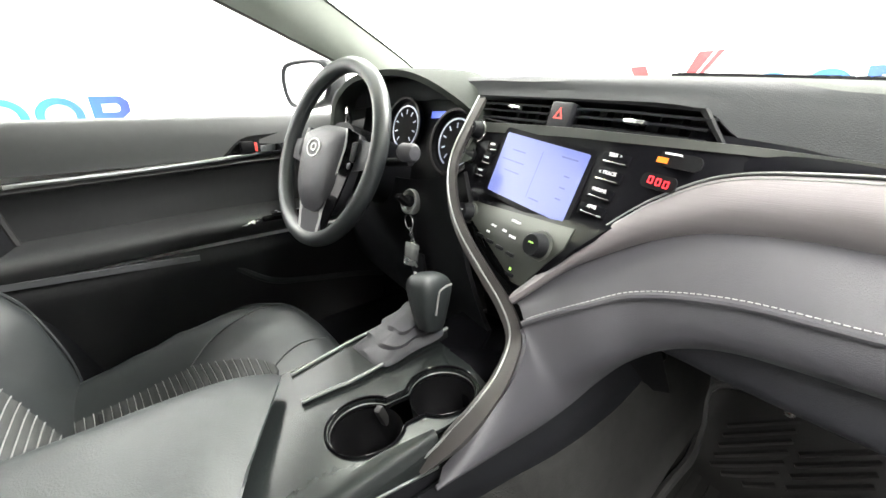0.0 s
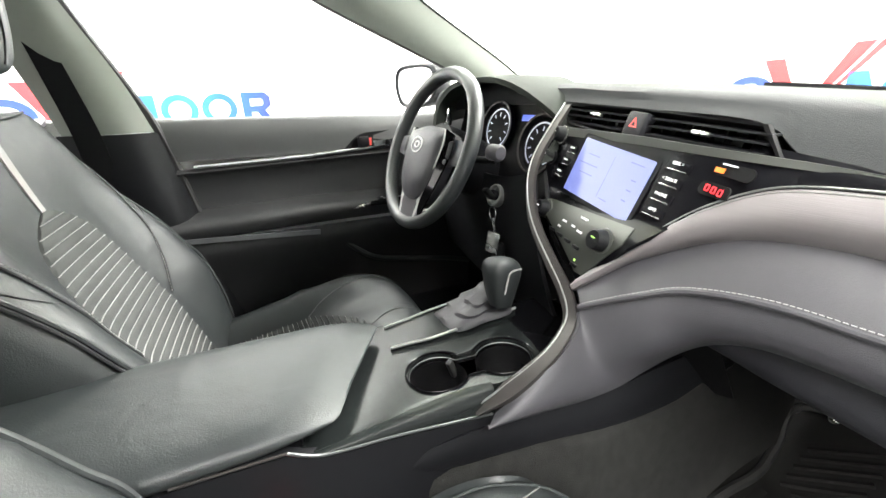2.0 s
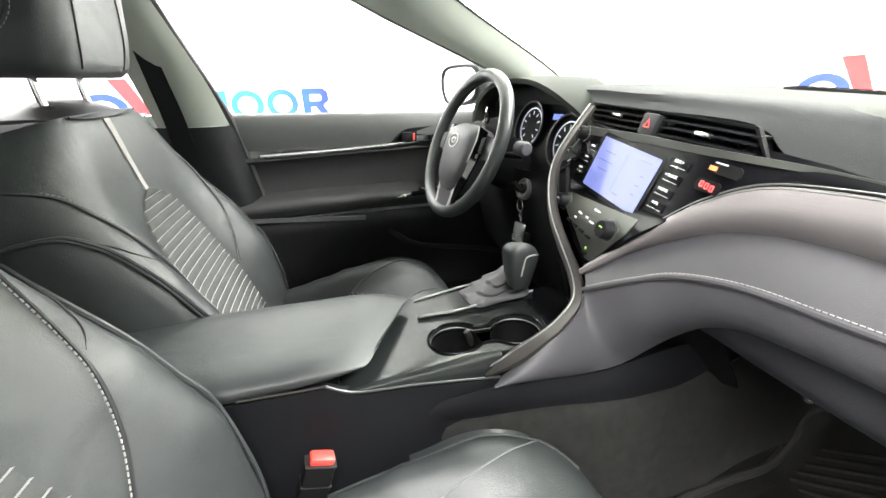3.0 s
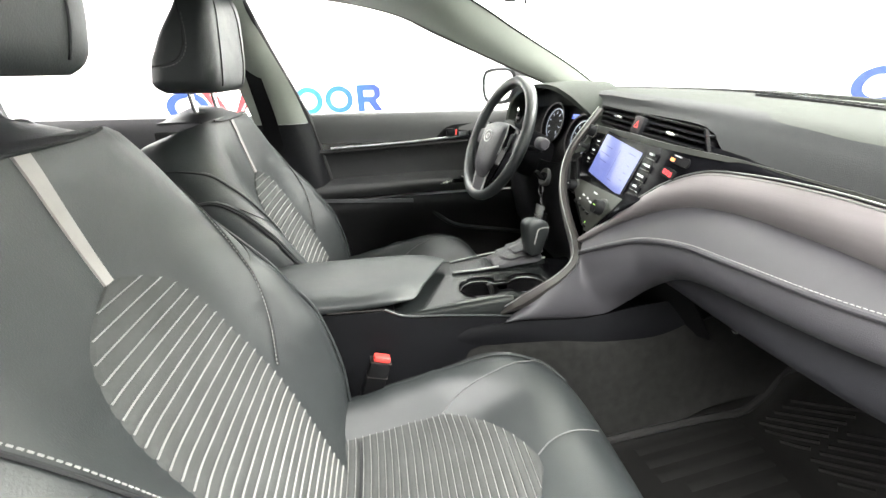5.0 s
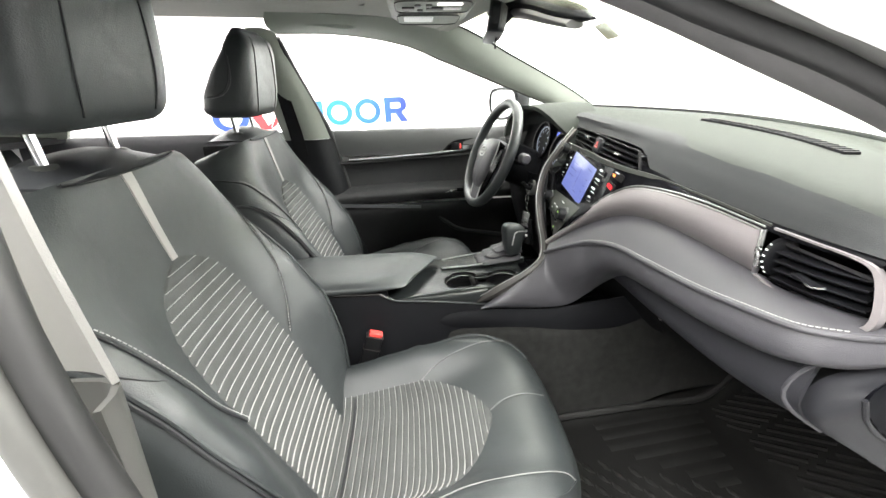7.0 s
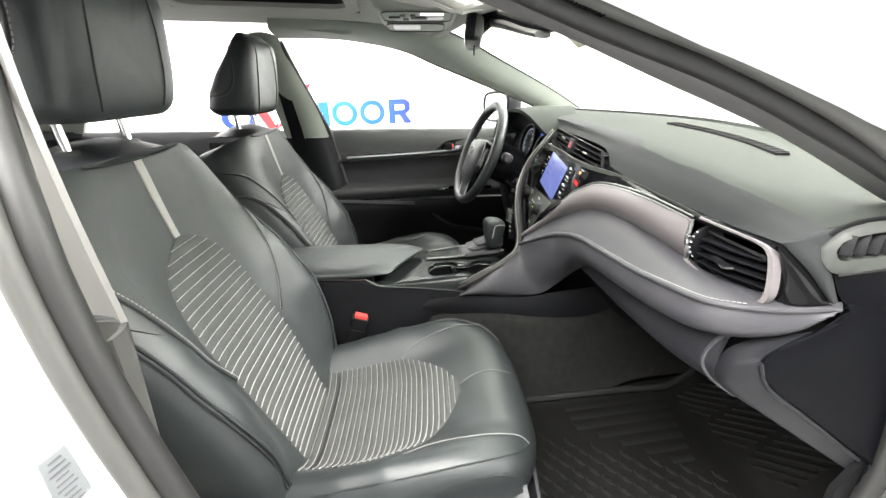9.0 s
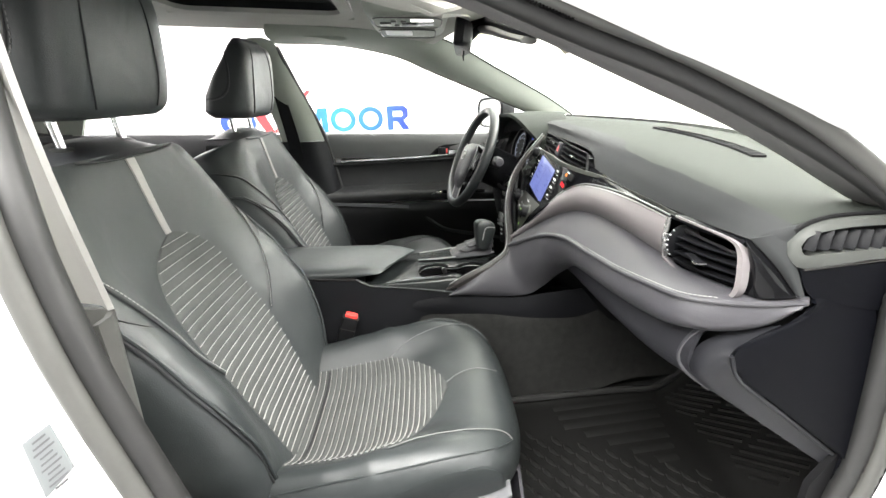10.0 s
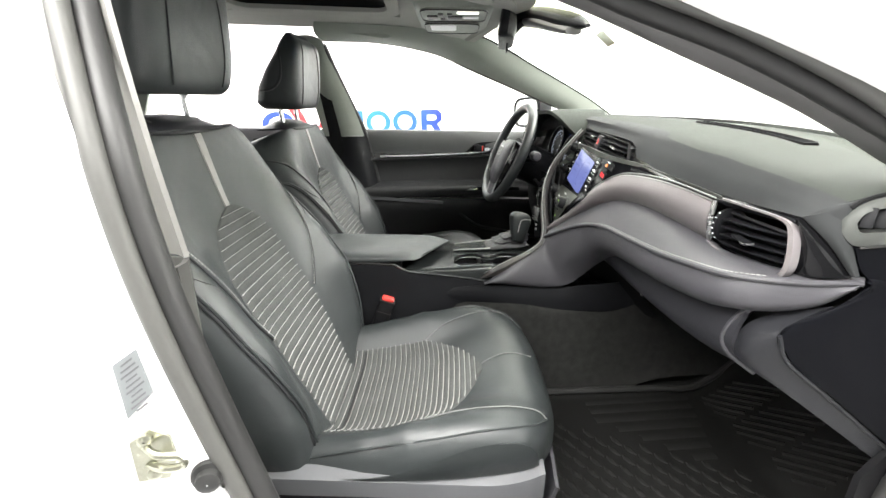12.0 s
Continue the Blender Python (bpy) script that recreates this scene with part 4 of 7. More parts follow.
part("corner_skin", sheet(between([(0.703, 0.526, 0.957), (0.716, 0.545, 0.974), (0.731, 0.588, 0.991)], [(0.728, 0.553, 0.958), (0.732, 0.567, 0.978), (0.736, 0.596, 0.991)], 20, 6, (0.002, -0.003, 0.001)), thick=0.004), FACE, dash)
# side demister: a smooth frame round slanted fins
frame_o = line([(0.728, 0.552, 0.959), (0.731, 0.566, 0.978), (0.735, 0.595, 0.990), (0.741, 0.652, 0.995), (0.746, 0.735, 0.992), (0.754, 0.735, 0.943), (0.750, 0.661, 0.937), (0.743, 0.575, 0.927), (0.734, 0.553, 0.940), (0.728, 0.552, 0.959)], 60)[:-1]
frame_i = line([(0.736, 0.560, 0.957), (0.738, 0.567, 0.971), (0.742, 0.60, 0.980), (0.745, 0.650, 0.984), (0.748, 0.722, 0.983), (0.752, 0.722, 0.957), (0.749, 0.652, 0.953), (0.744, 0.590, 0.948), (0.739, 0.566, 0.946), (0.736, 0.560, 0.957)], 60)[:-1]
demist = part("demister_outlet", sheet([frame_o + [-0.006, 0.002, 0], frame_o + [0.001, 0, 0], frame_o * 0.75 + frame_i * 0.25 + [0.005, 0, 0], frame_i + [0.004, 0, 0], frame_i, frame_i + [-0.016, 0, 0]], closed=True), DEMIST, dash, "pale side demister outlet with black fins")
part("outlet_gap", tube([p + np.array([-0.001, -0.002, 0.003]) for p in frame_o[2:26]], 0.0028, 30, 6), DARK, demist)
part("outlet_back", sheet([frame_i + [-0.012, 0, 0], frame_i * 0.02 + frame_i.mean(axis=0) * 0.98 + [-0.012, 0, 0]], closed=True, caps=True), DARK, demist)
for i in range(8):
    part("fin", box(0.012, 0.0030, 0.026, pose(0.742 + 0.0006 * i, 0.571 + 0.0188 * i, 0.965, -18, 0, 35), 0.0008), HARD, demist)
part("panel_line", tube([(0.744, 0.570, 0.9262), (0.752, 0.661, 0.9362), (0.756, 0.735, 0.9422)], 0.0013, 20, 6), BAND, demist)



# ---------- right end vent ----------
vent = part("end_vent", sheet(between([(0.585, 0.523, 0.940), (0.63, 0.520, 0.938), (0.68, 0.522, 0.934), (0.700, 0.530, 0.928)], [(0.578, 0.522, 0.880), (0.63, 0.528, 0.877), (0.67, 0.535, 0.876), (0.690, 0.540, 0.880)], 16, 6, (0, 0.03, 0)), thick=0.004), DARK, dash, "passenger end vent with black louvres and a silver hoop")
for i in range(4):
    z = 0.889 + 0.0125 * i
    part("louvre", sweep([(0.582, 0.521, z), (0.64, 0.522, z), (0.692 - 0.002 * i, 0.534, z)], [(0.009, -0.001), (0.009, 0.001), (-0.009, 0.002), (-0.009, -0.001)], 10), HARD, vent)
tab = part("vent_tab", sweep([(0.618, 0.509, 0.909), (0.640, 0.506, 0.9055), (0.652, 0.505, 0.9035)], [(0.006, -0.0012), (0.006, 0.0012), (-0.007, 0.0012), (-0.007, -0.0012)], 8), HARD, vent)
part("tab_edge", tube([(0.640, 0.4995, 0.905), (0.648, 0.4985, 0.9035), (0.656, 0.5005, 0.9055), (0.662, 0.503, 0.908)], 0.0014, 12, 6), SILVER, tab, "bright tab edge")
part("thumb_wheel", lathe([(0.001, -0.005), (0.026, -0.005), (0.029, -0.003), (0.029, 0.003), (0.026, 0.005), (0.001, 0.005)], pose(0.571, 0.535, 0.913, 0, 90, 0), 24), HARD, vent)
for i in range(6):
    a = radians(135 + 18 * i)
    part("wheel_mark", box(0.004, 0.002, 0.0035, pose(0.571, 0.535 + 0.0285 * math.cos(a) * 1.0, 0.913 + 0.0285 * math.sin(a) + 0.0, math.degrees(a) - 90, 0, 0), 0.001), LEGEND, vent)
hoop = [(0.562, 0.510, 0.884), (0.60, 0.508, 0.875), (0.66, 0.508, 0.870), (0.700, 0.511, 0.872), (0.714, 0.513, 0.888), (0.710, 0.516, 0.918), (0.698, 0.519, 0.941), (0.675, 0.518, 0.950), (0.62, 0.516, 0.954), (0.570, 0.515, 0.957)]
part("hoop", sweep(hoop, [(0.0035, -0.0045), (0.0042, 0.0), (0.0035, 0.0045), (-0.003, 0.0045), (-0.003, -0.0045)], 70, up=(0, 1, 0), scale=lambda k: 0.45 + 0.85 * math.exp(-((k - 0.53) / 0.13) ** 4)), SATIN, vent, "satin silver hoop")
part("gloss_end", sheet(between([(0.694, 0.526, 0.954), (0.708, 0.524, 0.918), (0.708, 0.526, 0.880)], [(0.700, 0.527, 0.955), (0.7235, 0.548, 0.926), (0.738, 0.579, 0.884)], 40, 24, (0.008, -0.012, 0)), thick=0.003), GLOSS, dash, "polished black corner piece")
part("gloss_sill", sweep([(0.555, 0.522, 0.876), (0.62, 0.522, 0.872), (0.68, 0.532, 0.868)], [(0.007, -0.003), (0.007, 0.003), (-0.006, 0.003), (-0.006, -0.003)], 16), PIANO, vent)


# ---------- centre stack ----------
def stack_y(x, z):
    k = min(1.0, max(0.0, (0.898 - z) / 0.050))
    return 0.227 - 0.169 * x + 0.302 * z - 0.026 * k * k * (3 - 2 * k) + 2.8 * max(0.0, x - 0.155) ** 2


def on_stack(x, z, out=0.0):
    m = basis((x, stack_y(x, z), z), (1, -0.169, -0.10), (0, 0.302, 1))
    return m @ pose(0, 0, out)


zs = [0.772, 0.80, 0.83, 0.86, 0.89, 0.92, 0.95, 0.975, 0.995, 1.006]
left = [0.056, 0.014, -0.042, -0.105, -0.140, -0.160, -0.172, -0.178, -0.178, -0.178]
right = [0.060, 0.078, 0.103, 0.130, 0.160, 0.198, 0.262, 0.290, 0.280, 0.262]
lip_x, lip_z = (-0.18, 0.05, 0.14, 0.236, 0.30), (1.002, 0.997, 0.992, 0.986, 0.979)
rows = []
for z in np.linspace(zs[0], zs[-1], 36):
    a, b = np.interp(z, zs, left), np.interp(z, zs, right)
    row = []
    for x in np.linspace(a, b, 24):
        low = zs[0] + (z - zs[0]) * (np.interp(x, lip_x, lip_z) - zs[0]) / (zs[-1] - zs[0])
        row.append((x, stack_y(x, low) + 0.008, low))
    rows.append(row)
stack = thing("centre_stack", 0.05, 0.50, 0.9, label="gloss black centre stack with a lit touch screen, knobs and keys", category="control panel")
part("panel", sheet(rows, thick=0.006), PIANO, stack, "gloss black fascia")
grey = []
for z in np.linspace(0.785, 0.880, 14):
    a, b = np.interp(z, zs, left) + 0.016, min(0.118, np.interp(z, zs, right) - 0.010)
    if b - a > 0.01:
        grey.append([np.array(on_stack(x, z, 0.0025).translation) for x in np.linspace(a, b, 14)])
part("climate_plate", sheet(grey, thick=0.002), CLIMATE, stack, "grey climate control plate")
# panel lip; its grey-green colour stands for the reflection on gloss black
part("reflecting_lip", sweep([on_stack(-0.160, 1.002, 0.0).translation, on_stack(0.05, 0.998, 0.002).translation, on_stack(0.14, 0.994, 0.003).translation, on_stack(0.236, 0.988, 0.002).translation, (0.30, 0.523, 0.9815), (0.40, 0.5275, 0.9705), (0.50, 0.5285, 0.960), (0.556, 0.524, 0.955)], [(0.002, -0.0075), (0.002, 0.0075), (-0.002, 0.0075), (-0.002, -0.0075)], 50, scale=lambda k: 1.1 - 0.6 * min(1, 1.4 * k)), SHELF, stack, "lip below the vents with a grey-green reflection in its colour")
sm = basis((0.018, 0.505, 0.937), (0.96, -0.175, -0.139), (0.0275, 0.0275, 0.09)) @ pose(0, 0, 0.002)
screen = part("screen_bezel", plate(rounded(0.186, 0.112, 0.008), [], 0.006, sm), PIANO, stack)
part("screen", plate(rounded(0.170, 0.097, 0.003), [], 0.001, sm @ pose(0, 0, 0.0012)), SCREEN, screen, "lit blue touch screen")
for sx, sy, w in ((-0.045, 0.025, 0.03), (-0.05, 0.008, 0.05), (-0.045, -0.008, 0.035), (0.055, 0.036, 0.03), (0.062, 0.012, 0.01), (0.062, -0.004, 0.01), (0.062, -0.02, 0.01), (0.02, -0.034, 0.02)):
    part("screen_line", box(w, 0.0022, 0.0004, sm @ pose(sx, sy, 0.0016), 0), SCREEN_INK, screen)
part("screen_line", box(0.001, 0.07, 0.0004, sm @ pose(0.004, 0.0, 0.0016), 0), SCREEN_INK, screen)
for kx, kz, r, nm in ((-0.136, 0.994, 0.0150, "volume_knob"), (-0.150, 0.952, 0.0115, "tuning_knob"), (0.080, 0.853, 0.0165, "temperature_knob"), (-0.094, 0.864, 0.0150, "temperature_knob")):
    m = on_stack(kx, kz)
    kn = part(nm, lathe([(r * 1.12, 0), (r * 1.1, 0.004), (r, 0.006), (r * 0.93, 0.020), (r * 0.85, 0.022), (0.001, 0.022)], m, 28), HARD, stack)
    part("collar", lathe([(r * 1.25, 0.0), (r * 1.25, 0.004), (r * 1.05, 0.005), (r * 1.05, 0.0)], m, 28), (SILVER if nm == "volume_knob" else SHELF) if nm != "tuning_knob" else HARD, kn)
    part("knob_mark", box(r * 0.5, 0.002, 0.001, m @ pose(0, r * 0.2, 0.0226), 0), LED_GREEN if kx > 0 else LEGEND, kn)
for i, t in enumerate(("SEEK >", "< TRACK", "PHONE", "APPS")):
    z = 0.972 - 0.0212 * i
    x = 0.147 - 0.0055 * i
    key = part("key", box(0.040, 0.014, 0.004, on_stack(x, z - 0.003), 0.0015), PIANO, stack)
    part("key_bar", box(0.032, 0.0017, 0.002, on_stack(x, z - 0.0075, 0.002), 0.0006), SILVER, key)
    part("legend", words(t, 0.0064, on_stack(x, z + 0.001, 0.0026)), LEGEND, key)
for x, z in ((-0.092, 0.972), (-0.102, 0.950), (-0.112, 0.928)):
    key = part("key", box(0.024, 0.012, 0.004, on_stack(x, z), 0.0015), PIANO, stack)
    part("key_bar", box(0.022, 0.0024, 0.003, on_stack(x, z - 0.007, 0.002), 0.001), SILVER, key)
    part("legend", box(0.012, 0.003, 0.0006, on_stack(x, z + 0.002, 0.0024), 0), LEGEND, key)
pill = part("passenger_light_window", plate(rounded(0.062, 0.016, 0.0075), [], 0.003, on_stack(0.214, 0.972, 0.002)), DARK, stack)
part("warning_light", box(0.013, 0.006, 0.0006, on_stack(0.214, 0.972, 0.002) @ pose(-0.011, -0.002, 0.0022), 0), LED_ORANGE, pill, "orange warning light")
part("legend", box(0.020, 0.0018, 0.0006, on_stack(0.214, 0.972, 0.002) @ pose(-0.001, 0.0062, 0.0022), 0), LEGEND, pill)
clock = part("clock_window", plate(rounded(0.042, 0.017, 0.007), [], 0.003, on_stack(0.204, 0.948, 0.002)), DARK, stack)
for i in range(3):
    part("clock_digit", plate(rounded(0.0065, 0.0085, 0.001), [rounded(0.0032, 0.0054, 0.0005)], 0.0006, on_stack(0.204, 0.948, 0.002) @ pose(-0.0080 + 0.0095 * i, 0.001 - 0.001 * i, 0.0022)), LED_RED, clock, "glowing red digit bars")
for i in range(4):
    part("climate_key", box(0.0170, 0.0058, 0.005, on_stack(-0.047 + 0.0250 * i, 0.838 - 0.0035 * i, 0.003), 0.0015), HARD, stack)
part("climate_key", box(0.0160, 0.0055, 0.005, on_stack(0.036, 0.801, 0.003), 0.0015), HARD, stack)
part("indicator", box(0.004, 0.004, 0.001, on_stack(0.036, 0.809, 0.004), 0), LED_GREEN, stack)
for x, z, w in ((-0.022, 0.858, 0.012), (0.005, 0.856, 0.009), (0.025, 0.852, 0.014), (0.018, 0.870, 0.02), (-0.03, 0.848, 0.008)):
    part("legend", box(w, 0.0035, 0.0006, on_stack(x, z, 0.0035), 0), LEGEND, stack)


# centre vents with the hazard switch between them
def on_vent(x, z, out=0.0):
    return basis((x, 0.558 - 0.20 * x + 0.30 * (z - 1.025), z), (1, -0.20, -0.09), (0, 0.3, 1)) @ pose(0, 0, out)


vents = thing("centre_vents", 0.03, 0.56, 1.02, label="pair of black louvred centre vents with a hazard switch between", category="air vent")
vo = [(-0.186, 0.018), (-0.176, -0.022), (-0.02, -0.029), (0.18, -0.023), (0.266, -0.015), (0.228, 0.028), (0.02, 0.024)]
vo = [np.array(a) * (1 - t) + np.array(b) * t for a, b in zip(vo, vo[1:] + vo[:1]) for t in np.linspace(0, 1, 9)[:-1]]
part("housing", sheet([[np.array(on_vent(0, 1.022) @ Vector((a * k + 0.03 * (1 - k), b * h, d - 0.12 * max(0.0, a - 0.12)))) for a, b in vo] for k, h, d in ((1.0, 1.0, 0.001), (0.99, 0.97, 0.006), (0.965, 0.86, 0.005), (0.95, 0.80, -0.03), (0.05, 0.05, -0.032))], closed=True), DARK, vents, "black vent housing")
for x0, x1 in ((-0.168, 0.006), (0.060, 0.236)):
    for dz in (-0.011, 0.003, 0.015):
        part("louvre", sweep([np.array(on_vent(0, 1.022) @ Vector((x, dz * 0.9 + 0.028 * x - 0.002, -0.003 - 0.12 * max(0.0, x - 0.12)))) for x in np.linspace(x0, x1, 6)], [(0.010, -0.0012), (0.010, 0.0012), (-0.010, 0.0012), (-0.010, -0.0012)]), HARD, vents)
    for i in range(7):
        x = x0 + 0.012 + (x1 - x0 - 0.024) * i / 6
        part("fin", box(0.0018, 0.032, 0.014, on_vent(0, 1.022) @ pose(x, 0.028 * x - 0.001, -0.018 - 0.12 * max(0.0, x - 0.12)), 0), HARD, vents)
    part("vent_tab", box(0.030, 0.0055, 0.012, on_vent(0, 1.022) @ pose((x0 + x1) / 2 + 0.005, 0.003, 0.003 - 0.12 * max(0.0, (x0 + x1) / 2 - 0.12)), 0.002), SILVER, vents, "silver vent tab")
haz = part("hazard_switch", box(0.042, 0.038, 0.022, on_vent(0, 1.022) @ pose(0.033, -0.001, 0.0), 0.004), CAP, vents)
part("hazard_mark", plate([(-0.009, -0.007), (0.009, -0.007), (0, 0.009)], [[(-0.0055, -0.005), (0.0055, -0.005), (0, 0.0048)]], 0.0008, on_vent(0, 1.022) @ pose(0.033, 0.0, 0.0116)), RED, haz, "red warning triangle")

# sweep that frames the stack and runs down to the console
sweep_path = [(-0.150, 0.570, 1.048), (-0.142, 0.525, 1.000), (-0.135, 0.488, 0.955), (-0.118, 0.462, 0.915), (-0.085, 0.440, 0.873), (-0.045, 0.425, 0.838), (0.008, 0.412, 0.802), (0.055, 0.403, 0.768), (0.090, 0.385, 0.738), (0.110, 0.340, 0.713), (0.116, 0.290, 0.690), (0.109, 0.248, 0.664), (0.0985, 0.212, 0.639)]
part("sweep_band", sweep(sweep_path, [(0.013, -0.008), (0.013, 0.004), (0.006, 0.007), (-0.011, 0.005), (-0.011, -0.008)], 70, up=(0.15, -0.75, 0.5), scale=lambda t: (0.55 + 0.55 * t) * min(1, 0.25 + 9 * (1 - t))), BAND, dash, "bronze-grey sweeping band")
part("sweep_edge", tube([(x - 0.006, y - 0.004, z + 0.006) for x, y, z in sweep_path], 0.0015, 70, 8), DULL, dash, "pale band edge")

# ---------- instrument binnacle, column and wheel ----------
hood_a = [(-0.62, 0.50, 1.00), (-0.60, 0.505, 1.06), (-0.53, 0.515, 1.105), (-0.41, 0.52, 1.115), (-0.30, 0.52, 1.103), (-0.21, 0.535, 1.065), (-0.155, 0.56, 1.01), (-0.14, 0.50, 0.94)]
hood_b = [(-0.65, 0.66, 1.02), (-0.64, 0.68, 1.08), (-0.55, 0.72, 1.118), (-0.41, 0.74, 1.122), (-0.29, 0.70, 1.106), (-0.20, 0.66, 1.072), (-0.15, 0.62, 1.02), (-0.14, 0.60, 0.95)]
part("binnacle_hood", sheet(between(hood_a, hood_b, 40, 8, (0, 0, 0.004)), thick=0.012), TOP, dash, "curved hood over the gauges")
part("binnacle_back", sheet(between([(-0.61, 0.62, 1.07), (-0.40, 0.63, 1.085), (-0.18, 0.60, 1.03)], [(-0.60, 0.55, 0.86), (-0.40, 0.55, 0.86), (-0.14, 0.52, 0.86)], 20, 8), thick=0.006), DARK, dash)
for gx, gz, gy in ((-0.405, 0.995, 0.585), (-0.215, 0.968, 0.565)):
    gm = basis((gx, gy, gz), (1, 0, 0), (0, 0.25, 1))
    gauge = part("gauge", lathe([(0.062, 0.0), (0.064, 0.012), (0.060, 0.014), (0.058, 0.004), (0.001, 0.003)], gm, 40), DARK, dash)
    part("gauge_ring", lathe([(0.062, 0.010), (0.065, 0.012), (0.065, 0.016), (0.061, 0.016), (0.062, 0.010)], gm, 40), BAND, gauge)
    part("dial_arc", sweep([np.array(gm @ Vector((0.047 * math.cos(a), 0.047 * math.sin(a), 0.0055))) for a in np.linspace(radians(-60), radians(240), 40)], [(0.0018, -0.0006), (0.0018, 0.0006), (-0.0018, 0.0006), (-0.0018, -0.0006)], up=gm.to_3x3() @ Vector((0, 0, 1))), LED_WHITE, gauge, "white lit dial scale")
    for i in range(9):
        a = radians(-50 + 35 * i)
        part("dial_mark", box(0.010, 0.003, 0.001, gm @ pose(0.034 * math.cos(a), 0.034 * math.sin(a), 0.006, 0, 0, math.degrees(a)), 0), LED_WHITE, gauge)
info = part("info_display", box(0.085, 0.07, 0.004, basis((-0.305, 0.598, 1.0), (1, 0, 0), (0, 0.25, 1)), 0.002), DARK, dash)
part("display_band", box(0.070, 0.014, 0.001, basis((-0.290, 0.594, 1.022), (1, 0, 0), (0, 0.25, 1)), 0), LED_BLUE, info)
part("left_vent_housing", sheet(between([(-0.70, 0.60, 1.04), (-0.65, 0.565, 1.045), (-0.60, 0.545, 1.04)], [(-0.70, 0.58, 0.97), (-0.65, 0.55, 0.97), (-0.605, 0.535, 0.975)], 10, 6, (0, 0.015, 0)), thick=0.006), DARK, dash)
for i in range(4):
    part("louvre", tube([(-0.695, 0.585, 0.985 + 0.014 * i), (-0.65, 0.555, 0.985 + 0.014 * i), (-0.61, 0.537, 0.985 + 0.014 * i)], 0.003, 8, 6), SILVER if i == 1 else HARD, dash)
part("vent_frame", tube([(-0.70, 0.575, 0.965), (-0.605, 0.528, 0.968), (-0.595, 0.535, 1.01), (-0.60, 0.54, 1.045), (-0.70, 0.59, 1.05)], 0.005, 24, 8), SILVER, dash)
part("driver_panel", sheet(between([(-0.74, 0.60, 0.975), (-0.60, 0.545, 0.965), (-0.40, 0.52, 0.90), (-0.25, 0.515, 0.90), (-0.13, 0.485, 0.93)], [(-0.74, 0.62, 0.62), (-0.60, 0.60, 0.60), (-0.40, 0.58, 0.58), (-0.25, 0.57, 0.57), (-0.02, 0.52, 0.56)], 30, 10, (0, -0.03, 0)), thick=0.008), HARD, dash, "black lower dash panel")
part("knee_closure", sheet(between([(-0.12, 0.50, 0.93), (-0.05, 0.47, 0.82), (0.06, 0.47, 0.76), (0.19, 0.60, 0.70)], [(-0.12, 0.58, 0.55), (-0.05, 0.60, 0.55), (0.06, 0.62, 0.55), (0.19, 0.70, 0.55)], 16, 6), thick=0.006), DARK, dash)
part("firewall_trim", sheet([[(x, 0.90 + 0.2 * (1 - t), 0.62 + 0.40 * t) for t in np.linspace(0, 1, 6)] for x in np.linspace(-0.72, 0.72, 12)], thick=0.01), DARK, dash)

wheel = thing("steering_wheel", -0.415, 0.390, 0.957, label="black leather three-spoke steering wheel with silver spoke inlay", category="steering wheel")
WM = basis((-0.425, 0.391, 0.953), (1, 0.033, 0), (0, 0.396, 1))


def on_wheel(x, y, out=0.0):
    return WM @ pose(x, y, out)


rim = [np.array(on_wheel(0.183 * math.cos(a), 0.183 * math.sin(a)).translation) for a in np.linspace(0, 2 * math.pi, 72, endpoint=False)]
part("rim", sweep(rim, ring(0.0155, 14, 0.0175), closed=True, up=WM.to_3x3() @ Vector((0, 0, 1))), LEATHER, wheel, "leather-wrapped rim")
for a0, a1 in ((20, 75), (105, 160)):
    arc = [np.array(on_wheel((0.183 - 0.0162) * math.cos(radians(a)), (0.183 - 0.0162) * math.sin(radians(a))).translation) for a in np.linspace(a0, a1, 24)]
    stitches(arc, 0.006, 0.004, 0.0009, wheel, LEATHER_SIDE)
pad_o = line([(-0.070, 0.055), (0, 0.066), (0.070, 0.055), (0.075, 0.02), (0.062, -0.05), (0.035, -0.088), (0, -0.094), (-0.035, -0.088), (-0.062, -0.05), (-0.075, 0.02), (-0.070, 0.055)], 48)[:-1]
part("airbag_pad", sheet([[np.array(on_wheel(x * k + 0.006, y * k - 0.020, d).translation) for x, y in pad_o] for k, d in ((1.12, -0.03), (1.15, -0.006), (1.10, 0.014), (0.9, 0.026), (0.45, 0.032), (0.02, 0.033))], closed=True, caps=True), PAD, wheel, "soft grey airbag pad")
part("emblem", plate([(0.027 * math.cos(a), 0.019 * math.sin(a)) for a in np.linspace(0, 2 * math.pi, 32, endpoint=False)], [[(0.0235 * math.cos(a), 0.0160 * math.sin(a)) for a in np.linspace(0, 2 * math.pi, 32, endpoint=False)]], 0.003, on_wheel(0.004, 0.001, 0.0345)), SILVER_PAINT, wheel, "plain silver oval emblem")
part("emblem", plate([(0.012 * math.cos(a), 0.0085 * math.sin(a)) for a in np.linspace(0, 2 * math.pi, 24, endpoint=False)], [[(0.008 * math.cos(a), 0.0052 * math.sin(a)) for a in np.linspace(0, 2 * math.pi, 24, endpoint=False)]], 0.003, on_wheel(0.004, 0.002, 0.0345)), SILVER_PAINT, wheel)
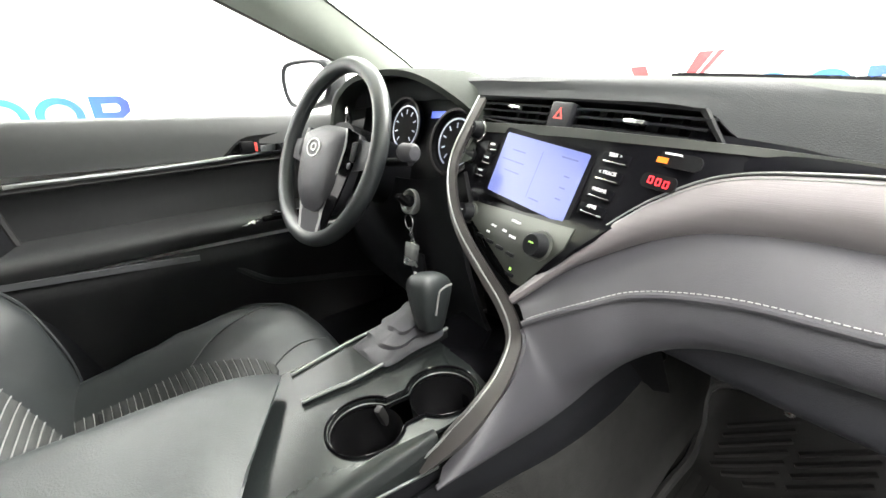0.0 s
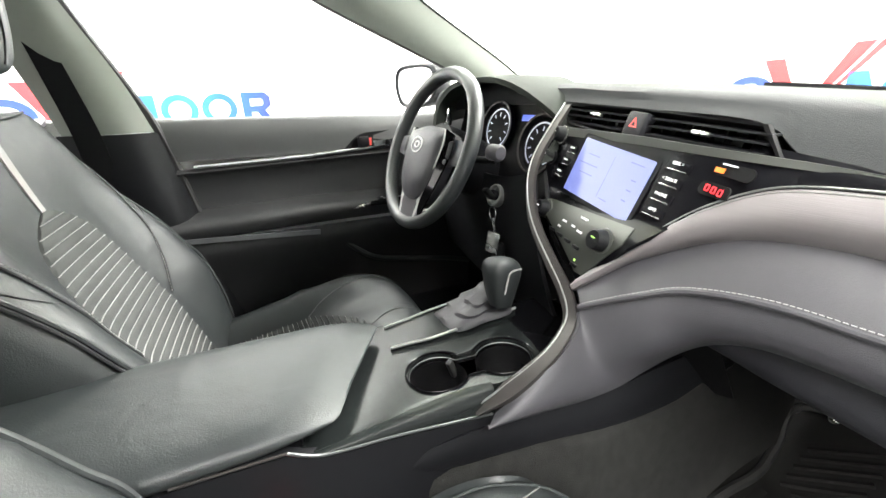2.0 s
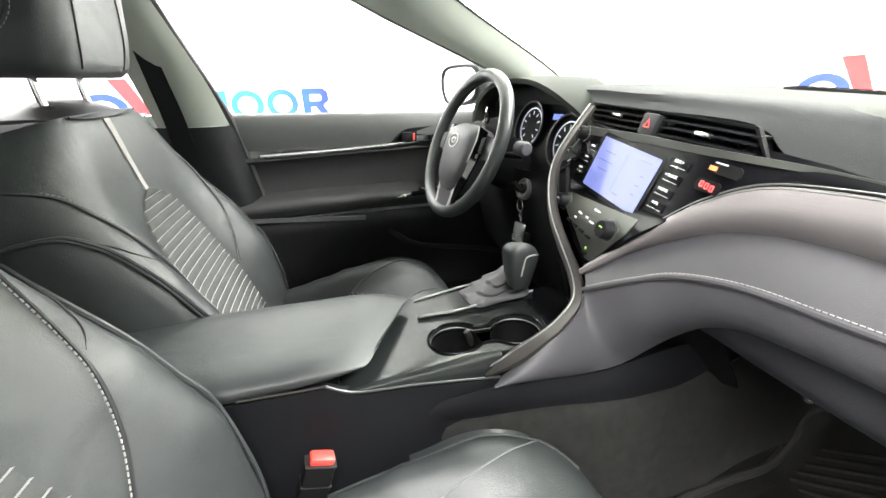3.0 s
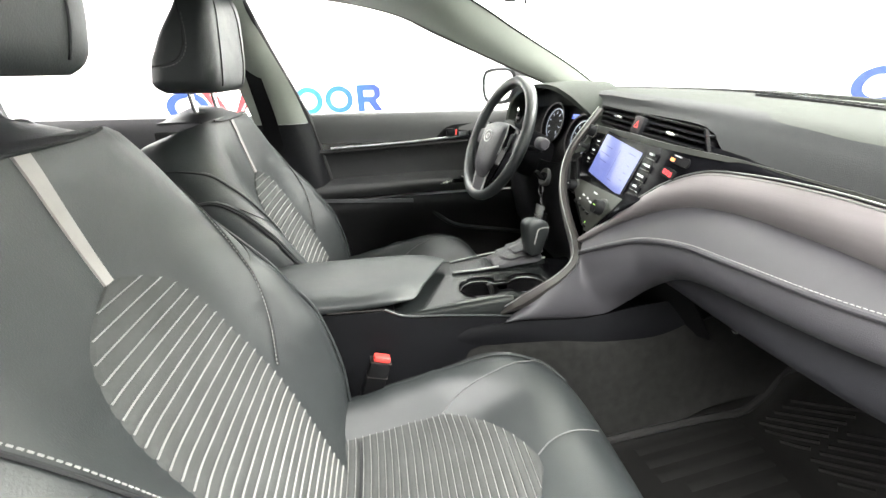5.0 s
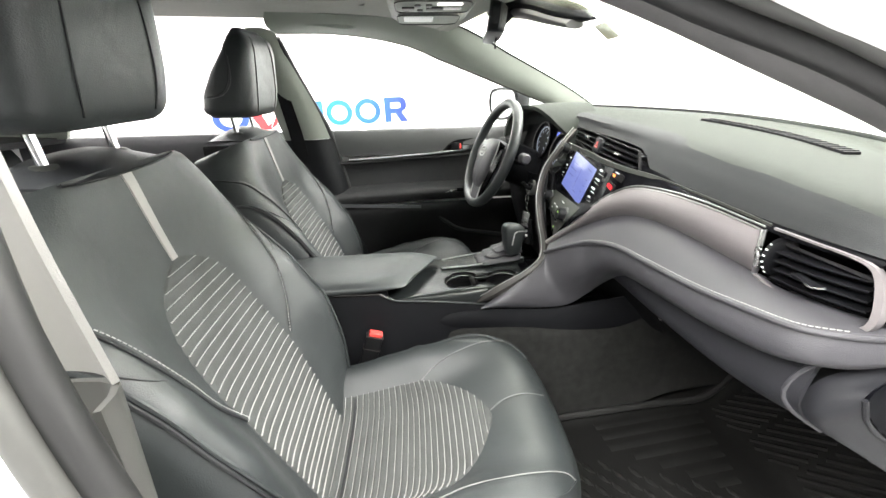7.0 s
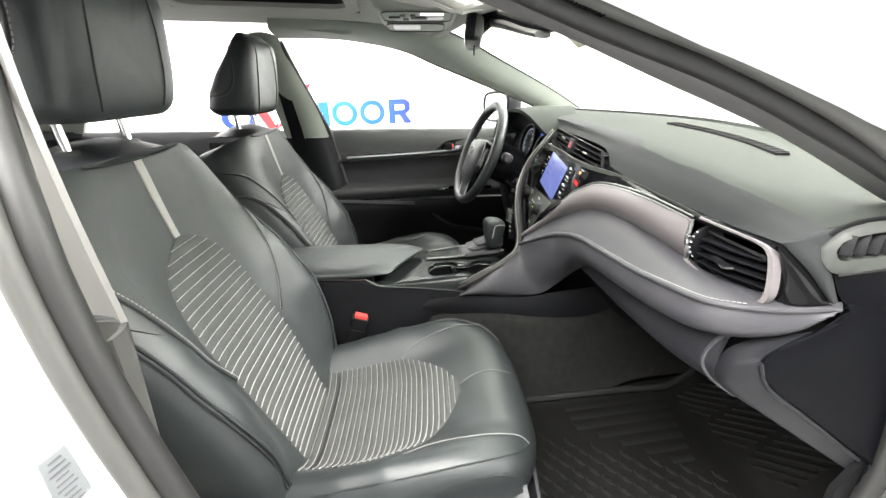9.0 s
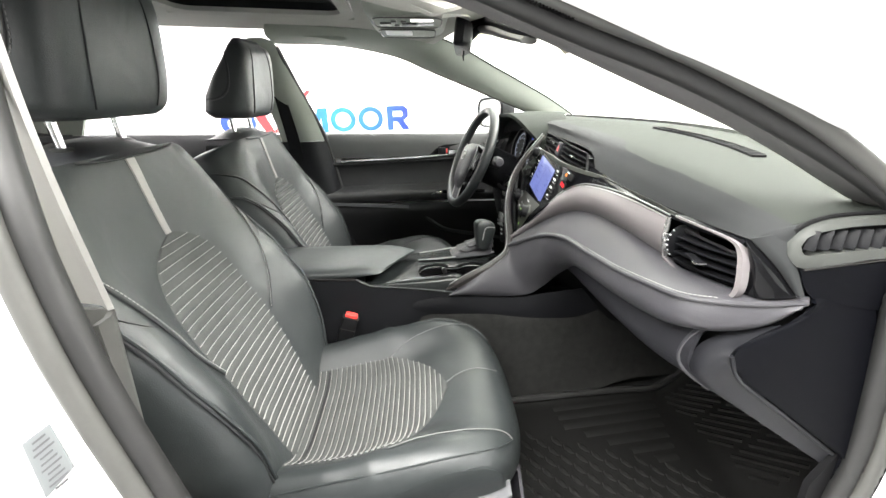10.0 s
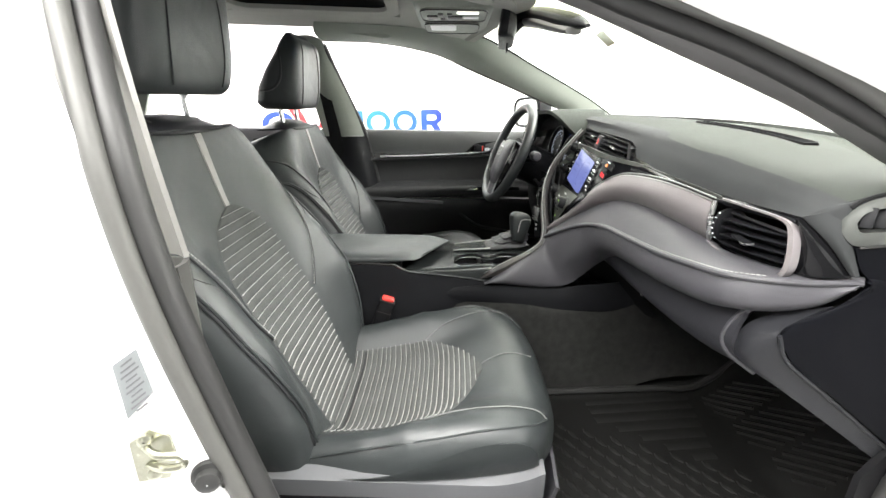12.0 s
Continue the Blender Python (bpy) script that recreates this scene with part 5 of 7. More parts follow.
for s in (-1, 1):
    sp = [[np.array(on_wheel(s * a, b, d).translation) for a, b, d in r] for r in (((0.06, 0.035, 0), (0.11, 0.032, -0.006), (0.165, 0.025, -0.004)), ((0.06, 0.0, 0.006), (0.11, 0.002, 0.0), (0.165, 0.003, -0.002)), ((0.06, -0.035, 0), (0.11, -0.028, -0.006), (0.165, -0.02, -0.004)))]
    spoke = part("spoke", sheet([line(r, 10) for r in np.array([line([r[i] for r in sp], 10) for i in range(3)]).transpose(1, 0, 2)], thick=0.012), PAD, wheel, "grey side spoke with keys")
    part("spoke_facet", sheet([[np.array(on_wheel(s * x + 0.004, y, d).translation) for x, y, d in r] for r in (((0.079, 0.048, 0.010), (0.083, 0.0, 0.010), (0.062, -0.075, 0.008), (0.040, -0.125, 0.002)), ((0.100, 0.040, -0.002), (0.104, -0.02, -0.002), (0.082, -0.090, -0.002), (0.052, -0.165, -0.002)))], thick=0.006), GLOSS, wheel, "gloss black spoke facet")
    part("spoke_inlay", sweep([np.array(on_wheel(s * x + 0.004, y, d).translation) for x, y, d in ((0.081, 0.046, 0.014), (0.086, 0.0, 0.014), (0.066, -0.075, 0.012), (0.044, -0.128, 0.006))], ring(0.0022, 8), 30), SILVER_PAINT, wheel, "thin silver spoke line")
    part("spoke_keys", box(0.030, 0.040, 0.006, on_wheel(s * 0.105, 0.005, 0.004), 0.004), HARD, spoke)
    part("key_dot", box(0.012, 0.012, 0.004, on_wheel(s * 0.105, -0.022, 0.006), 0.003), PAD, spoke)
    part("lower_spoke_edge", sweep([np.array(on_wheel(s * x + 0.004, y, d).translation) for x, y, d in ((0.047, -0.100, 0.008), (0.042, -0.135, 0.005), (0.034, -0.170, 0.003), (0.012, -0.174, 0.003))], [(0.0075, -0.003), (0.0075, 0.003), (-0.0055, 0.003), (-0.0055, -0.003)], 24, up=WM.to_3x3() @ Vector((0, 0, 1))), SILVER_PAINT, wheel, "silver lower spoke edge")
part("lower_spoke", sheet([[np.array(on_wheel(x + 0.004, y, d).translation) for x in np.linspace(-h, h, 9)] for y, h, d in ((-0.085, 0.048, 0.004), (-0.12, 0.042, 0.003), (-0.15, 0.036, 0.001), (-0.174, 0.030, 0.0))], thick=0.006), PAD, wheel, "grey lower spoke plate")
part("column_shroud", sweep([np.array(on_wheel(0, 0, -0.02).translation), np.array(on_wheel(0, 0, -0.09).translation), np.array(on_wheel(0, -0.005, -0.20).translation)], ring(0.075, 20, 0.072), 8), HARD, wheel)
stalk = part("wiper_stalk", tube([np.array(on_wheel(0.05, 0.0, -0.055).translation), np.array(on_wheel(0.13, 0.006, -0.06).translation), np.array(on_wheel(0.215, 0.01, -0.05).translation)], 0.008, 14, 10), HARD, wheel)
part("stalk_end", lathe([(0.012, -0.02), (0.0165, -0.014), (0.0165, 0.012), (0.012, 0.018), (0.001, 0.019)], basis((-0.195, 0.432, 0.962), (0, 1, 0), (0, 0, 1)) @ pose(0, 0, 0), 20), PAD, stalk)
part("light_stalk", tube([np.array(on_wheel(-0.05, 0.0, -0.055).translation), np.array(on_wheel(-0.20, 0.01, -0.05).translation)], 0.009, 10, 10), HARD, wheel)

# ignition lock with the key and its fob
im = basis((-0.285, 0.497, 0.853), (1, 0, 0), (0, 0.35, 1))
ignition = thing("ignition_lock", -0.285, 0.50, 0.853, label="grey ignition lock ring in the black column panel", category="ignition lock")
part("lock_ring", lathe([(0.026, -0.01), (0.026, 0.006), (0.023, 0.008), (0.019, 0.005), (0.019, 0.0), (0.001, 0.0)], im, 32), DULL, ignition, "grey lock ring")
part("lock_barrel", lathe([(0.012, 0), (0.012, 0.012), (0.009, 0.013), (0.001, 0.013)], im, 20), HARD, ignition)
key = thing("car_key", -0.265, 0.47, 0.80, label="black car key in the ignition with a metal ring", category="key")
part("key_bow", box(0.020, 0.030, 0.012, im @ pose(0.012, 0.0, 0.03, 60, 0, 10), 0.004), DARK, key)
part("key_ring", tube([(-0.262 + 0.013 * math.cos(a), 0.474, 0.818 + 0.016 * math.sin(a)) for a in np.linspace(0, 2 * math.pi, 20, endpoint=False)], 0.0014, sides=6, closed=True, up=(0, 1, 0)), CHROME, key)
for i in range(5):
    part("chain_link", tube([(-0.258 + 0.002 * i + 0.004 * math.cos(a), 0.474 + 0.003 * (i % 2) * math.sin(a), 0.803 - 0.008 * i + 0.005 * math.sin(a)) for a in np.linspace(0, 2 * math.pi, 10, endpoint=False)], 0.0011, sides=5, closed=True, up=(0, 1, 0)), CHROME, key)
fob = thing("key_fob", -0.247, 0.474, 0.735, label="black remote fob and pale metal tag hanging from the key", category="key fob")
part("metal_tag", box(0.034, 0.007, 0.052, pose(-0.252, 0.470, 0.752, 0, 8, 25), 0.003), SILVER, fob, "pale metal tag")
rem = part("remote", box(0.032, 0.014, 0.090, pose(-0.243, 0.480, 0.708, 0, -4, 30), 0.006, 3), HARD, fob, "black remote")
for i in range(3):
    part("remote_button", box(0.008, 0.002, 0.008, pose(-0.246 + 0.001 * i, 0.4715, 0.728 - 0.016 * i, 0, -4, 30), 0.001), LEGEND, rem)

# ---------- centre console ----------
console = thing("centre_console", -0.02, 0.05, 0.32, label="dark grey centre console between the front seats", category="console")
strip = [(0.090, -0.48, 0.684), (0.091, -0.15, 0.687), (0.092, -0.037, 0.681), (0.092, -0.016, 0.668), (0.092, 0.012, 0.658), (0.093, 0.088, 0.650), (0.096, 0.16, 0.641), (0.099, 0.238, 0.630)]
side_r = [[(x - 0.014, y, zt - 0.001), (x - 0.003, y, zt - 0.001), (x + 0.004, y, zt - 0.028), (0.112, y, 0.52), (0.125, y, 0.44), (0.150, y, 0.36)] for x, y, zt in strip + [(0.102, 0.36, 0.632), (0.104, 0.55, 0.63), (0.104, 0.80, 0.60)]]
part("side_wall", sheet([line(r, 16) for r in side_r], thick=0.008), HARD, console, "black console side")
part("side_wall", sheet([line([(-0.155 - (x - 0.10), y, z) for x, y, z in r], 16) for r in side_r], thick=0.008), HARD, console)
part("edge_strip", tube(strip[1:3], 0.0016, 12, 8), BAND, console, "satin edge strip")
part("edge_strip", tube(strip[2:], 0.0022, 40, 8), DULL_DARK, console)
deck_m = pose(0, 0, 0.658, 3.2, 0, 0)
outline = [(-0.150, -0.03), (0.066, -0.03), (0.070, 0.10), (0.074, 0.18), (0.090, 0.25), (0.098, 0.30), (0.085, 0.345), (0.03, 0.36), (-0.06, 0.37), (-0.145, 0.36), (-0.155, 0.25)]
cup_a, cup_b = (0.022, 0.190), (0.040, 0.297)


def eight(r):
    """One outline round both cup wells, with a waist between them."""
    ax, ay = cup_a
    bx, by = cup_b
    t = math.atan2(by - ay, bx - ax)
    out = [(bx + r * math.cos(t + a), by + r * math.sin(t + a)) for a in np.linspace(radians(-146), radians(146), 40)]
    out += [(ax + r * math.cos(t + a), ay + r * math.sin(t + a)) for a in np.linspace(radians(34), radians(326), 40)]
    return out


part("deck", plate(outline, [eight(0.046)], 0.006, deck_m), DECK_DARK, console, "satin grey console deck")
part("cup_rim", sheet([[np.array(deck_m @ Vector((x, y, h))) for x, y in eight(r)] for r, h in ((0.0505, 0.0005), (0.0500, 0.0032), (0.0490, 0.0042), (0.0478, 0.0032), (0.0470, -0.004), (0.0445, -0.006), (0.0435, -0.012))], closed=True), GLOSS, console, "gloss black cup rim")
part("cup_line", sheet([[np.array(deck_m @ Vector((x, y, h))) for x, y in eight(r)] for r, h in ((0.0452, -0.0056), (0.0446, -0.0046), (0.0440, -0.0058))], closed=True), DULL, console)
roll = []
for y in np.linspace(-0.06, 0.243, 26):
    e = np.array(deck_m @ Vector((np.interp(y, (-0.03, 0.10, 0.18, 0.25), (0.066, 0.070, 0.074, 0.090)) - 0.002, y, 0.0030)))
    sx = np.interp(y, [p[1] for p in strip], [p[0] for p in strip])
    sz = min(np.interp(y, [p[1] for p in strip], [p[2] for p in strip]), e[2] - 0.003)
    row = []
    for q in np.linspace(0, math.pi / 2, 9):
        swell = 0.0022 * math.sin(2 * q) ** 2
        row.append((e[0] + (sx - e[0]) * math.sin(q) + swell, e[1], e[2] + (sz - e[2]) * (1 - math.cos(q)) + swell))
    roll.append(row)
part("deck_roll", sheet(roll, thick=0.004), DECK_DARK, console, "rounded deck shoulder")
for c in (cup_a, cup_b):
    part("cup_well", lathe([(0.0445, -0.004), (0.043, -0.02), (0.039, -0.075), (0.036, -0.078), (0.001, -0.078)], deck_m @ pose(c[0], c[1], -0.006), 36), DARK, console, "black cup well")
    part("well_pad", lathe([(0.030, -0.077), (0.030, -0.0745), (0.001, -0.0745)], deck_m @ pose(c[0], c[1], 0), 28), RUBBER, console)
part("cup_finger", box(0.010, 0.012, 0.036, deck_m @ pose(cup_a[0] - 0.018, cup_a[1] + 0.033, -0.018, 20, 0, 20), 0.003), SEAL, console)
part("front_bin", box(0.24, 0.20, 0.05, pose(-0.025, 0.44, 0.628), 0.012), PIANO, console, "gloss black front tray")

# shift plate, gaiter and lever
plate_m = pose(-0.095, 0.27, 0.679, 4.5, 0, 4)
gate = part("shift_plate", plate([(-0.046, -0.108), (0.018, -0.125), (0.036, -0.04), (0.046, 0.12), (-0.042, 0.14), (-0.05, 0.0)], [], 0.014, plate_m), DECK_DARK, console, "dark shift plate")
part("plate_edge", tube([np.array(plate_m @ Vector((x, y, 0.003))) for x, y in ((0.0185, -0.124), (0.028, -0.08), (0.036, -0.04), (0.046, 0.12))], 0.0026, 30, 8), DULL, gate, "silver plate edge")
part("plate_edge", tube([np.array(plate_m @ Vector((x, y, 0.003))) for x, y in ((-0.0465, -0.108), (-0.05, 0.0), (-0.042, 0.14))], 0.0022, 24, 8), DULL, gate)
lever = thing("gear_lever", -0.075, 0.34, 0.69, label="black leather gear lever with a creased gaiter on the console", category="gear lever")
base = line([(-0.040, -0.055), (0.036, -0.055), (0.044, 0.0), (0.044, 0.065), (-0.032, 0.075), (-0.042, 0.0), (-0.040, -0.055)], 40)[:-1]
rows = []
for k, (t, dy) in enumerate(((1.0, 0), (0.97, 0.002), (0.80, 0.012), (0.84, 0.018), (0.62, 0.028), (0.66, 0.034), (0.46, 0.046), (0.40, 0.052), (0.34, 0.056))):
    h = 0.006 * k
    rows.append([np.array(plate_m @ Vector((x * t + 0.004, 0.045 + y * t + dy, h + 0.0016 * math.sin(7 * math.atan2(y, x) + k) * (0 < k < 7)))) for x, y in base])
part("gaiter", sheet(rows, closed=True, caps=True), PAD, lever, "creased leather gaiter")
km = basis((-0.050, 0.350, 0.722), (1, 0.1, 0), (0, 0.99, -0.1)) @ pose(0, 0, 0, -6, -4, 0) @ Matrix.Diagonal((0.98, 1.0, 0.84, 1))
knob_o = line([(-0.020, -0.026), (0.0, -0.030), (0.020, -0.026), (0.024, 0.0), (0.018, 0.026), (0, 0.031), (-0.018, 0.026), (-0.024, 0.0), (-0.020, -0.026)], 32)[:-1]
part("knob", sheet([[np.array(km @ Vector((x * k, y * k + s, h))) for x, y in knob_o] for k, h, s in ((0.60, -0.014, 0.004), (0.72, -0.004, 0.003), (0.86, 0.016, 0), (1.00, 0.040, -0.002), (1.10, 0.060, -0.004), (1.10, 0.070, -0.005), (1.02, 0.079, -0.006), (0.86, 0.086, -0.006), (0.60, 0.091, -0.006), (0.25, 0.0935, -0.006))], closed=True, caps=True), LEATHER, lever, "smooth leather knob")
part("knob_inlay", sweep([np.array(km @ Vector(p)) for p in ((0.0225, -0.010, 0.020), (0.0250, -0.011, 0.045), (0.0262, -0.010, 0.064), (0.0255, 0.004, 0.0715), (0.0210, 0.022, 0.0725))], [(0.0016, -0.0014), (0.0016, 0.0014), (-0.0016, 0.0014), (-0.0016, -0.0014)], 24), SILVER_PAINT, lever, "silver knob inlay")

# armrest lid
arm = thing("armrest", -0.03, -0.15, 0.66, label="padded black leather armrest lid on the console", category="armrest")
rows = []
for t in np.linspace(0, 1, 34):
    y = -0.47 + 0.525 * t
    nose = max(0.0, (t - 0.80) / 0.20)
    w = 0.122 * (1 - 0.13 * nose ** 3)
    top, bot = 0.716 - 0.012 * t - 0.014 * nose ** 3, 0.678 + 0.008 * nose ** 2
    sec = []
    for a in np.linspace(0, 2 * math.pi, 36, endpoint=False):
        c, s = math.cos(a), math.sin(a)
        cx = -0.031 + w * math.copysign(abs(c) ** 0.42, c)
        cz = (top + bot) / 2 + (top - bot) / 2 * math.copysign(abs(s) ** 0.62, s) + 0.006 * (1 - (c) ** 2) * (s > 0)
        sec.append((cx, y - 0.42 * (cx + 0.03) * t * 1.2 + 0.02 * nose, cz))
    rows.append(sec)
last = np.array(rows[-1])
cl = last.mean(axis=0)
rows.append(cl + (last - cl) * [0.93, 1, 0.80] + [0, 0.008, 0])
rows.append(cl + (last - cl) * [0.8, 1, 0.5] + [0, 0.012, 0])
part("lid_pad", sheet(rows, closed=True, caps=True), LEATHER, arm, "soft leather lid")
part("lid_base", box(0.205, 0.46, 0.044, pose(-0.035, -0.245, 0.660), 0.008), HARD, arm)


# ---------- front seats ----------
BACK = [(-0.12, 0.40), (-0.160, 0.47), (-0.195, 0.55), (-0.245, 0.66), (-0.300, 0.77), (-0.350, 0.905), (-0.383, 1.025), (-0.392, 1.052)]
BW = [0.220, 0.240, 0.262, 0.280, 0.286, 0.280, 0.256, 0.222]
BR = [0.0, 0.0, 0.0, 0.008, 0.022, 0.052, 0.062, 0.050]
BB = [0.0, 0.015, 0.050, 0.076, 0.070, 0.034, 0.006, 0.0]
FRONT_K = [0.0, 0.35, 0.52, 0.66, 0.78, 0.88, 0.96, 1.0]
FRONT_D = [0.0, 0.03, 0.20, 0.66, 0.98, 0.95, 0.55, -0.05]
TOPC = [(-0.22, 0.438), (-0.05, 0.450), (0.06, 0.482), (0.160, 0.535), (0.237, 0.553), (0.290, 0.541), (0.317, 0.503), (0.325, 0.460)]
CW = [0.240, 0.255, 0.256, 0.247, 0.236, 0.225, 0.215, 0.207]
CB = [0.060, 0.085, 0.085, 0.045, 0.016, 0.006, 0.002, 0.0]


FINE = {}


def seat_frame(curve, t):
    key = len(curve), curve[0]
    if key not in FINE:
        FINE[key] = line(curve, 81)
    P = FINE[key]
    i = min(80, max(0, t * 80))
    lo = int(min(79, math.floor(i)))
    p = P[lo] + (P[lo + 1] - P[lo]) * (i - lo)
    d = P[min(80, lo + 2)] - P[max(0, lo - 1)]
    d = d / np.linalg.norm(d)
    return p, d


def lookup(values, curve, t):
    """The value at t along a curve, by the length between its points."""
    key = "length", len(curve), curve[0]
    if key not in FINE:
        d = np.r_[0, np.cumsum(np.linalg.norm(np.diff(np.array(curve), axis=0), axis=1))]
        FINE[key] = d / d[-1]
    return float(np.interp(t, FINE[key], values))


def rise(k, height):
    return float(np.interp(abs(k), FRONT_K, FRONT_D)) * height


def smooth_rise(k, height):
    return sum(rise(k + e, height) for e in (-0.07, -0.035, 0, 0.035, 0.07)) / 5 if abs(k) < 0.93 else rise(k, height)


def back_at(u, t, out=0.0):
    p, d = seat_frame(BACK, t)
    w, b = lookup(BW, BACK, t), lookup(BB, BACK, t)
    n = np.array([d[1], -d[0]])
    q = p + n * (smooth_rise(u / w, b) + out - back_roll(u / w, t))
    return (u, q[0], q[1])


def back_roll(k, t):
    """How far the back's face turns rearward towards its side, k being the share of the half width."""
    return lookup(BR, BACK, t) * max(0.0, (abs(k) - 0.45) / 0.55) ** 2


def flank_at(s, depth, t, out=0.002):
    """A point on the side of the back, behind the edge of its face."""
    p, d = seat_frame(BACK, t)
    n = np.array([d[1], -d[0]])
    q = p - n * (back_roll(1.0, t) + depth)
    return (s * (1.008 * lookup(BW, BACK, t) + out), q[0], q[1])


def cushion_at(u, t, out=0.0):
    p, d = seat_frame(TOPC, t)
    w, b = lookup(CW, TOPC, t), lookup(CB, TOPC, t)
    n = np.array([-d[1], d[0]])
    q = p + n * (smooth_rise(u / w, b) + out)
    k = max(0.0, t - 0.35) / 0.65
    return (u, q[0] - 0.060 * k * abs(u / w) ** 3.5, q[1])


def patch(at, t0, t1, half, rows, cols, out, ridges=0):
    """A cloth panel laid on a seat face between t0 and t1, its half width from half(t), ribbed across."""
    g = []
    for t in np.linspace(t0, t1, rows):
        h = half(t)
        r = out
        if ridges:
            ph = ((t - t0) / (t1 - t0) * ridges) % 1.0
            r = out + 0.0030 * math.sin(math.pi * ph) ** 0.6
        g.append([at(u + OFF, t, r if abs(u) < h * 0.985 else -0.002) for u in np.linspace(-h, h, cols)])
    return sheet(g)


OFF = 0.008


def front_seat():
    seat = thing("front_seat", 0, 0.05, 0.29, label="black leather front seat with a grey ribbed cloth insert", category="car seat", group="front seats")
    # back shell: one closed skin
    rows = []
    ts = np.linspace(0, 1, 44)
    for t in ts:
        w, b = lookup(BW, BACK, t), lookup(BB, BACK, t)
        sec = [back_at(u, t) for u in np.linspace(-w, w, 41)]
        p, d = seat_frame(BACK, t)
        n = np.array([d[1], -d[0]])
        end = 1.0 if t < 0.9 else max(0.35, 1 - ((t - 0.9) / 0.1) ** 2 * 0.65)
        e = back_roll(1.0, t)
        for k, dep in ((1.012, e + 0.02), (1.008, e + 0.05), (0.95, max(e + 0.07, 0.11 * end)), (0.7, max(e + 0.06, 0.124 * end)), (0.3, max(e + 0.05, 0.128 * end))):
            q = p - n * dep
            sec.append((k * w, q[0], q[1]))
        sec += [(-x, y, z) for x, y, z in sec[:-6:-1]]
        rows.append(sec)
    part("backrest", sheet(rows, closed=True, caps=True), LEATHER, seat, "black leather backrest with padded side wings")
    # cushion
    rows = []
    for t in np.linspace(0, 1, 44):
        w = lookup(CW, TOPC, t)
        sec = [cushion_at(u, t) for u in np.linspace(-w, w, 41)]
        p, d = seat_frame(TOPC, t)
        yb = min(p[0], 0.304)
        zt = p[1] + 0.5 * lookup(CB, TOPC, t)
        for k, z in ((1.03, zt - 0.005), (1.035, 0.492), (1.0, 0.478), (0.6, 0.46), (-0.6, 0.46), (-1.0, 0.478), (-1.035, 0.492), (-1.03, zt - 0.005)):
            pull = 0.060 * max(0.0, t - 0.35) / 0.65 * min(1.0, abs(k)) ** 3.5
            sec.append((k * w, (p[0] if z > 0.47 else yb) - pull, min(z, zt - 0.005 if abs(k) > 0.9 else p[1] - 0.010)))
        rows.append(sec)
    part("cushion", sheet(rows, closed=True, caps=True), LEATHER, seat, "black leather cushion")
    # cloth inserts with pale stripes
    bh = lambda t: float(np.interp(t, [0.05, 0.20, 0.30, 0.40, 0.50, 0.60, 0.66, 0.70, 0.72, 0.74, 0.755, 0.768, 0.778, 0.784], [0.098, 0.108, 0.117, 0.122, 0.123, 0.117, 0.107, 0.093, 0.083, 0.067, 0.050, 0.033, 0.016, 0.004]))
    ch = lambda t: float(np.interp(t, [0.05, 0.20, 0.32, 0.44, 0.50, 0.55, 0.59, 0.63, 0.65, 0.656], [0.150, 0.156, 0.160, 0.156, 0.142, 0.118, 0.088, 0.050, 0.022, 0.008]))
    nb, nc = 29, 27
    ib = part("back_insert", patch(back_at, 0.08, 0.784, bh, nb * 6 + 1, 31, 0.0015, nb), FABRIC, seat, "grey ribbed cloth insert with pale stripes")
    ic = part("cushion_insert", patch(cushion_at, 0.07, 0.656, ch, nc * 6 + 1, 31, 0.0015, nc), FABRIC, seat, "grey ribbed cloth insert with pale stripes")
    for at, n, t0, t1, h, pr in ((back_at, nb, 0.08, 0.784, bh, ib), (cushion_at, nc, 0.07, 0.656, ch, ic)):
        for i in range(1, n):
            t = t0 + (t1 - t0) * i / n
            w = h(t) * 0.972
            us = np.linspace(-w, w, 21) + OFF
            a = [at(u, t - 0.0013, 0.0018) for u in us]
            b = [at(u, t + 0.0013, 0.0018) for u in us]
            m = [at(u, t, 0.0048) for u in us]
            part("stripe", sheet([a, m, b]), STRIPE, pr)
    fold = [cushion_at(u, 0.150, 0.0045) for u in np.linspace(-0.135, 0.15, 12)]
    part("cloth_fold", tube(fold, 0.0032, 30, 6), SEAM, ic)
    # accent strip, seams and piping
    rows = [[back_at(0.004 + 0.006 * (1 - t) / 0.2 + u * (1.1 - 0.35 * (1 - t) / 0.2), t, d) for u, d in ((-0.0105, -0.001), (-0.0098, 0.0025), (0.0098, 0.0025), (0.0105, -0.001))] for t in np.linspace(0.782, 0.985, 22)]
    part("accent_strip", sheet(rows), ACCENT, seat, "pale grey leather strip")
    for s in (-1, 1):
        wing = [flank_at(s, 0.060, 0.885), flank_at(s, 0.025, 0.890)] + [back_at(s * u, t, 0.002) for u, t in ((0.262, 0.875), (0.240, 0.845), (0.226, 0.80), (0.212, 0.74), (0.200, 0.67), (0.188, 0.60), (0.165, 0.51), (0.124, 0.42))]
        part("wing_seam", tube(wing, 0.0022, 60, 6), SEAM, seat)
        stitches([(x - s * 0.005, y, z + 0.003) for x, y, z in wing[1:]], 0.0065, 0.0042, 0.0009, seat)
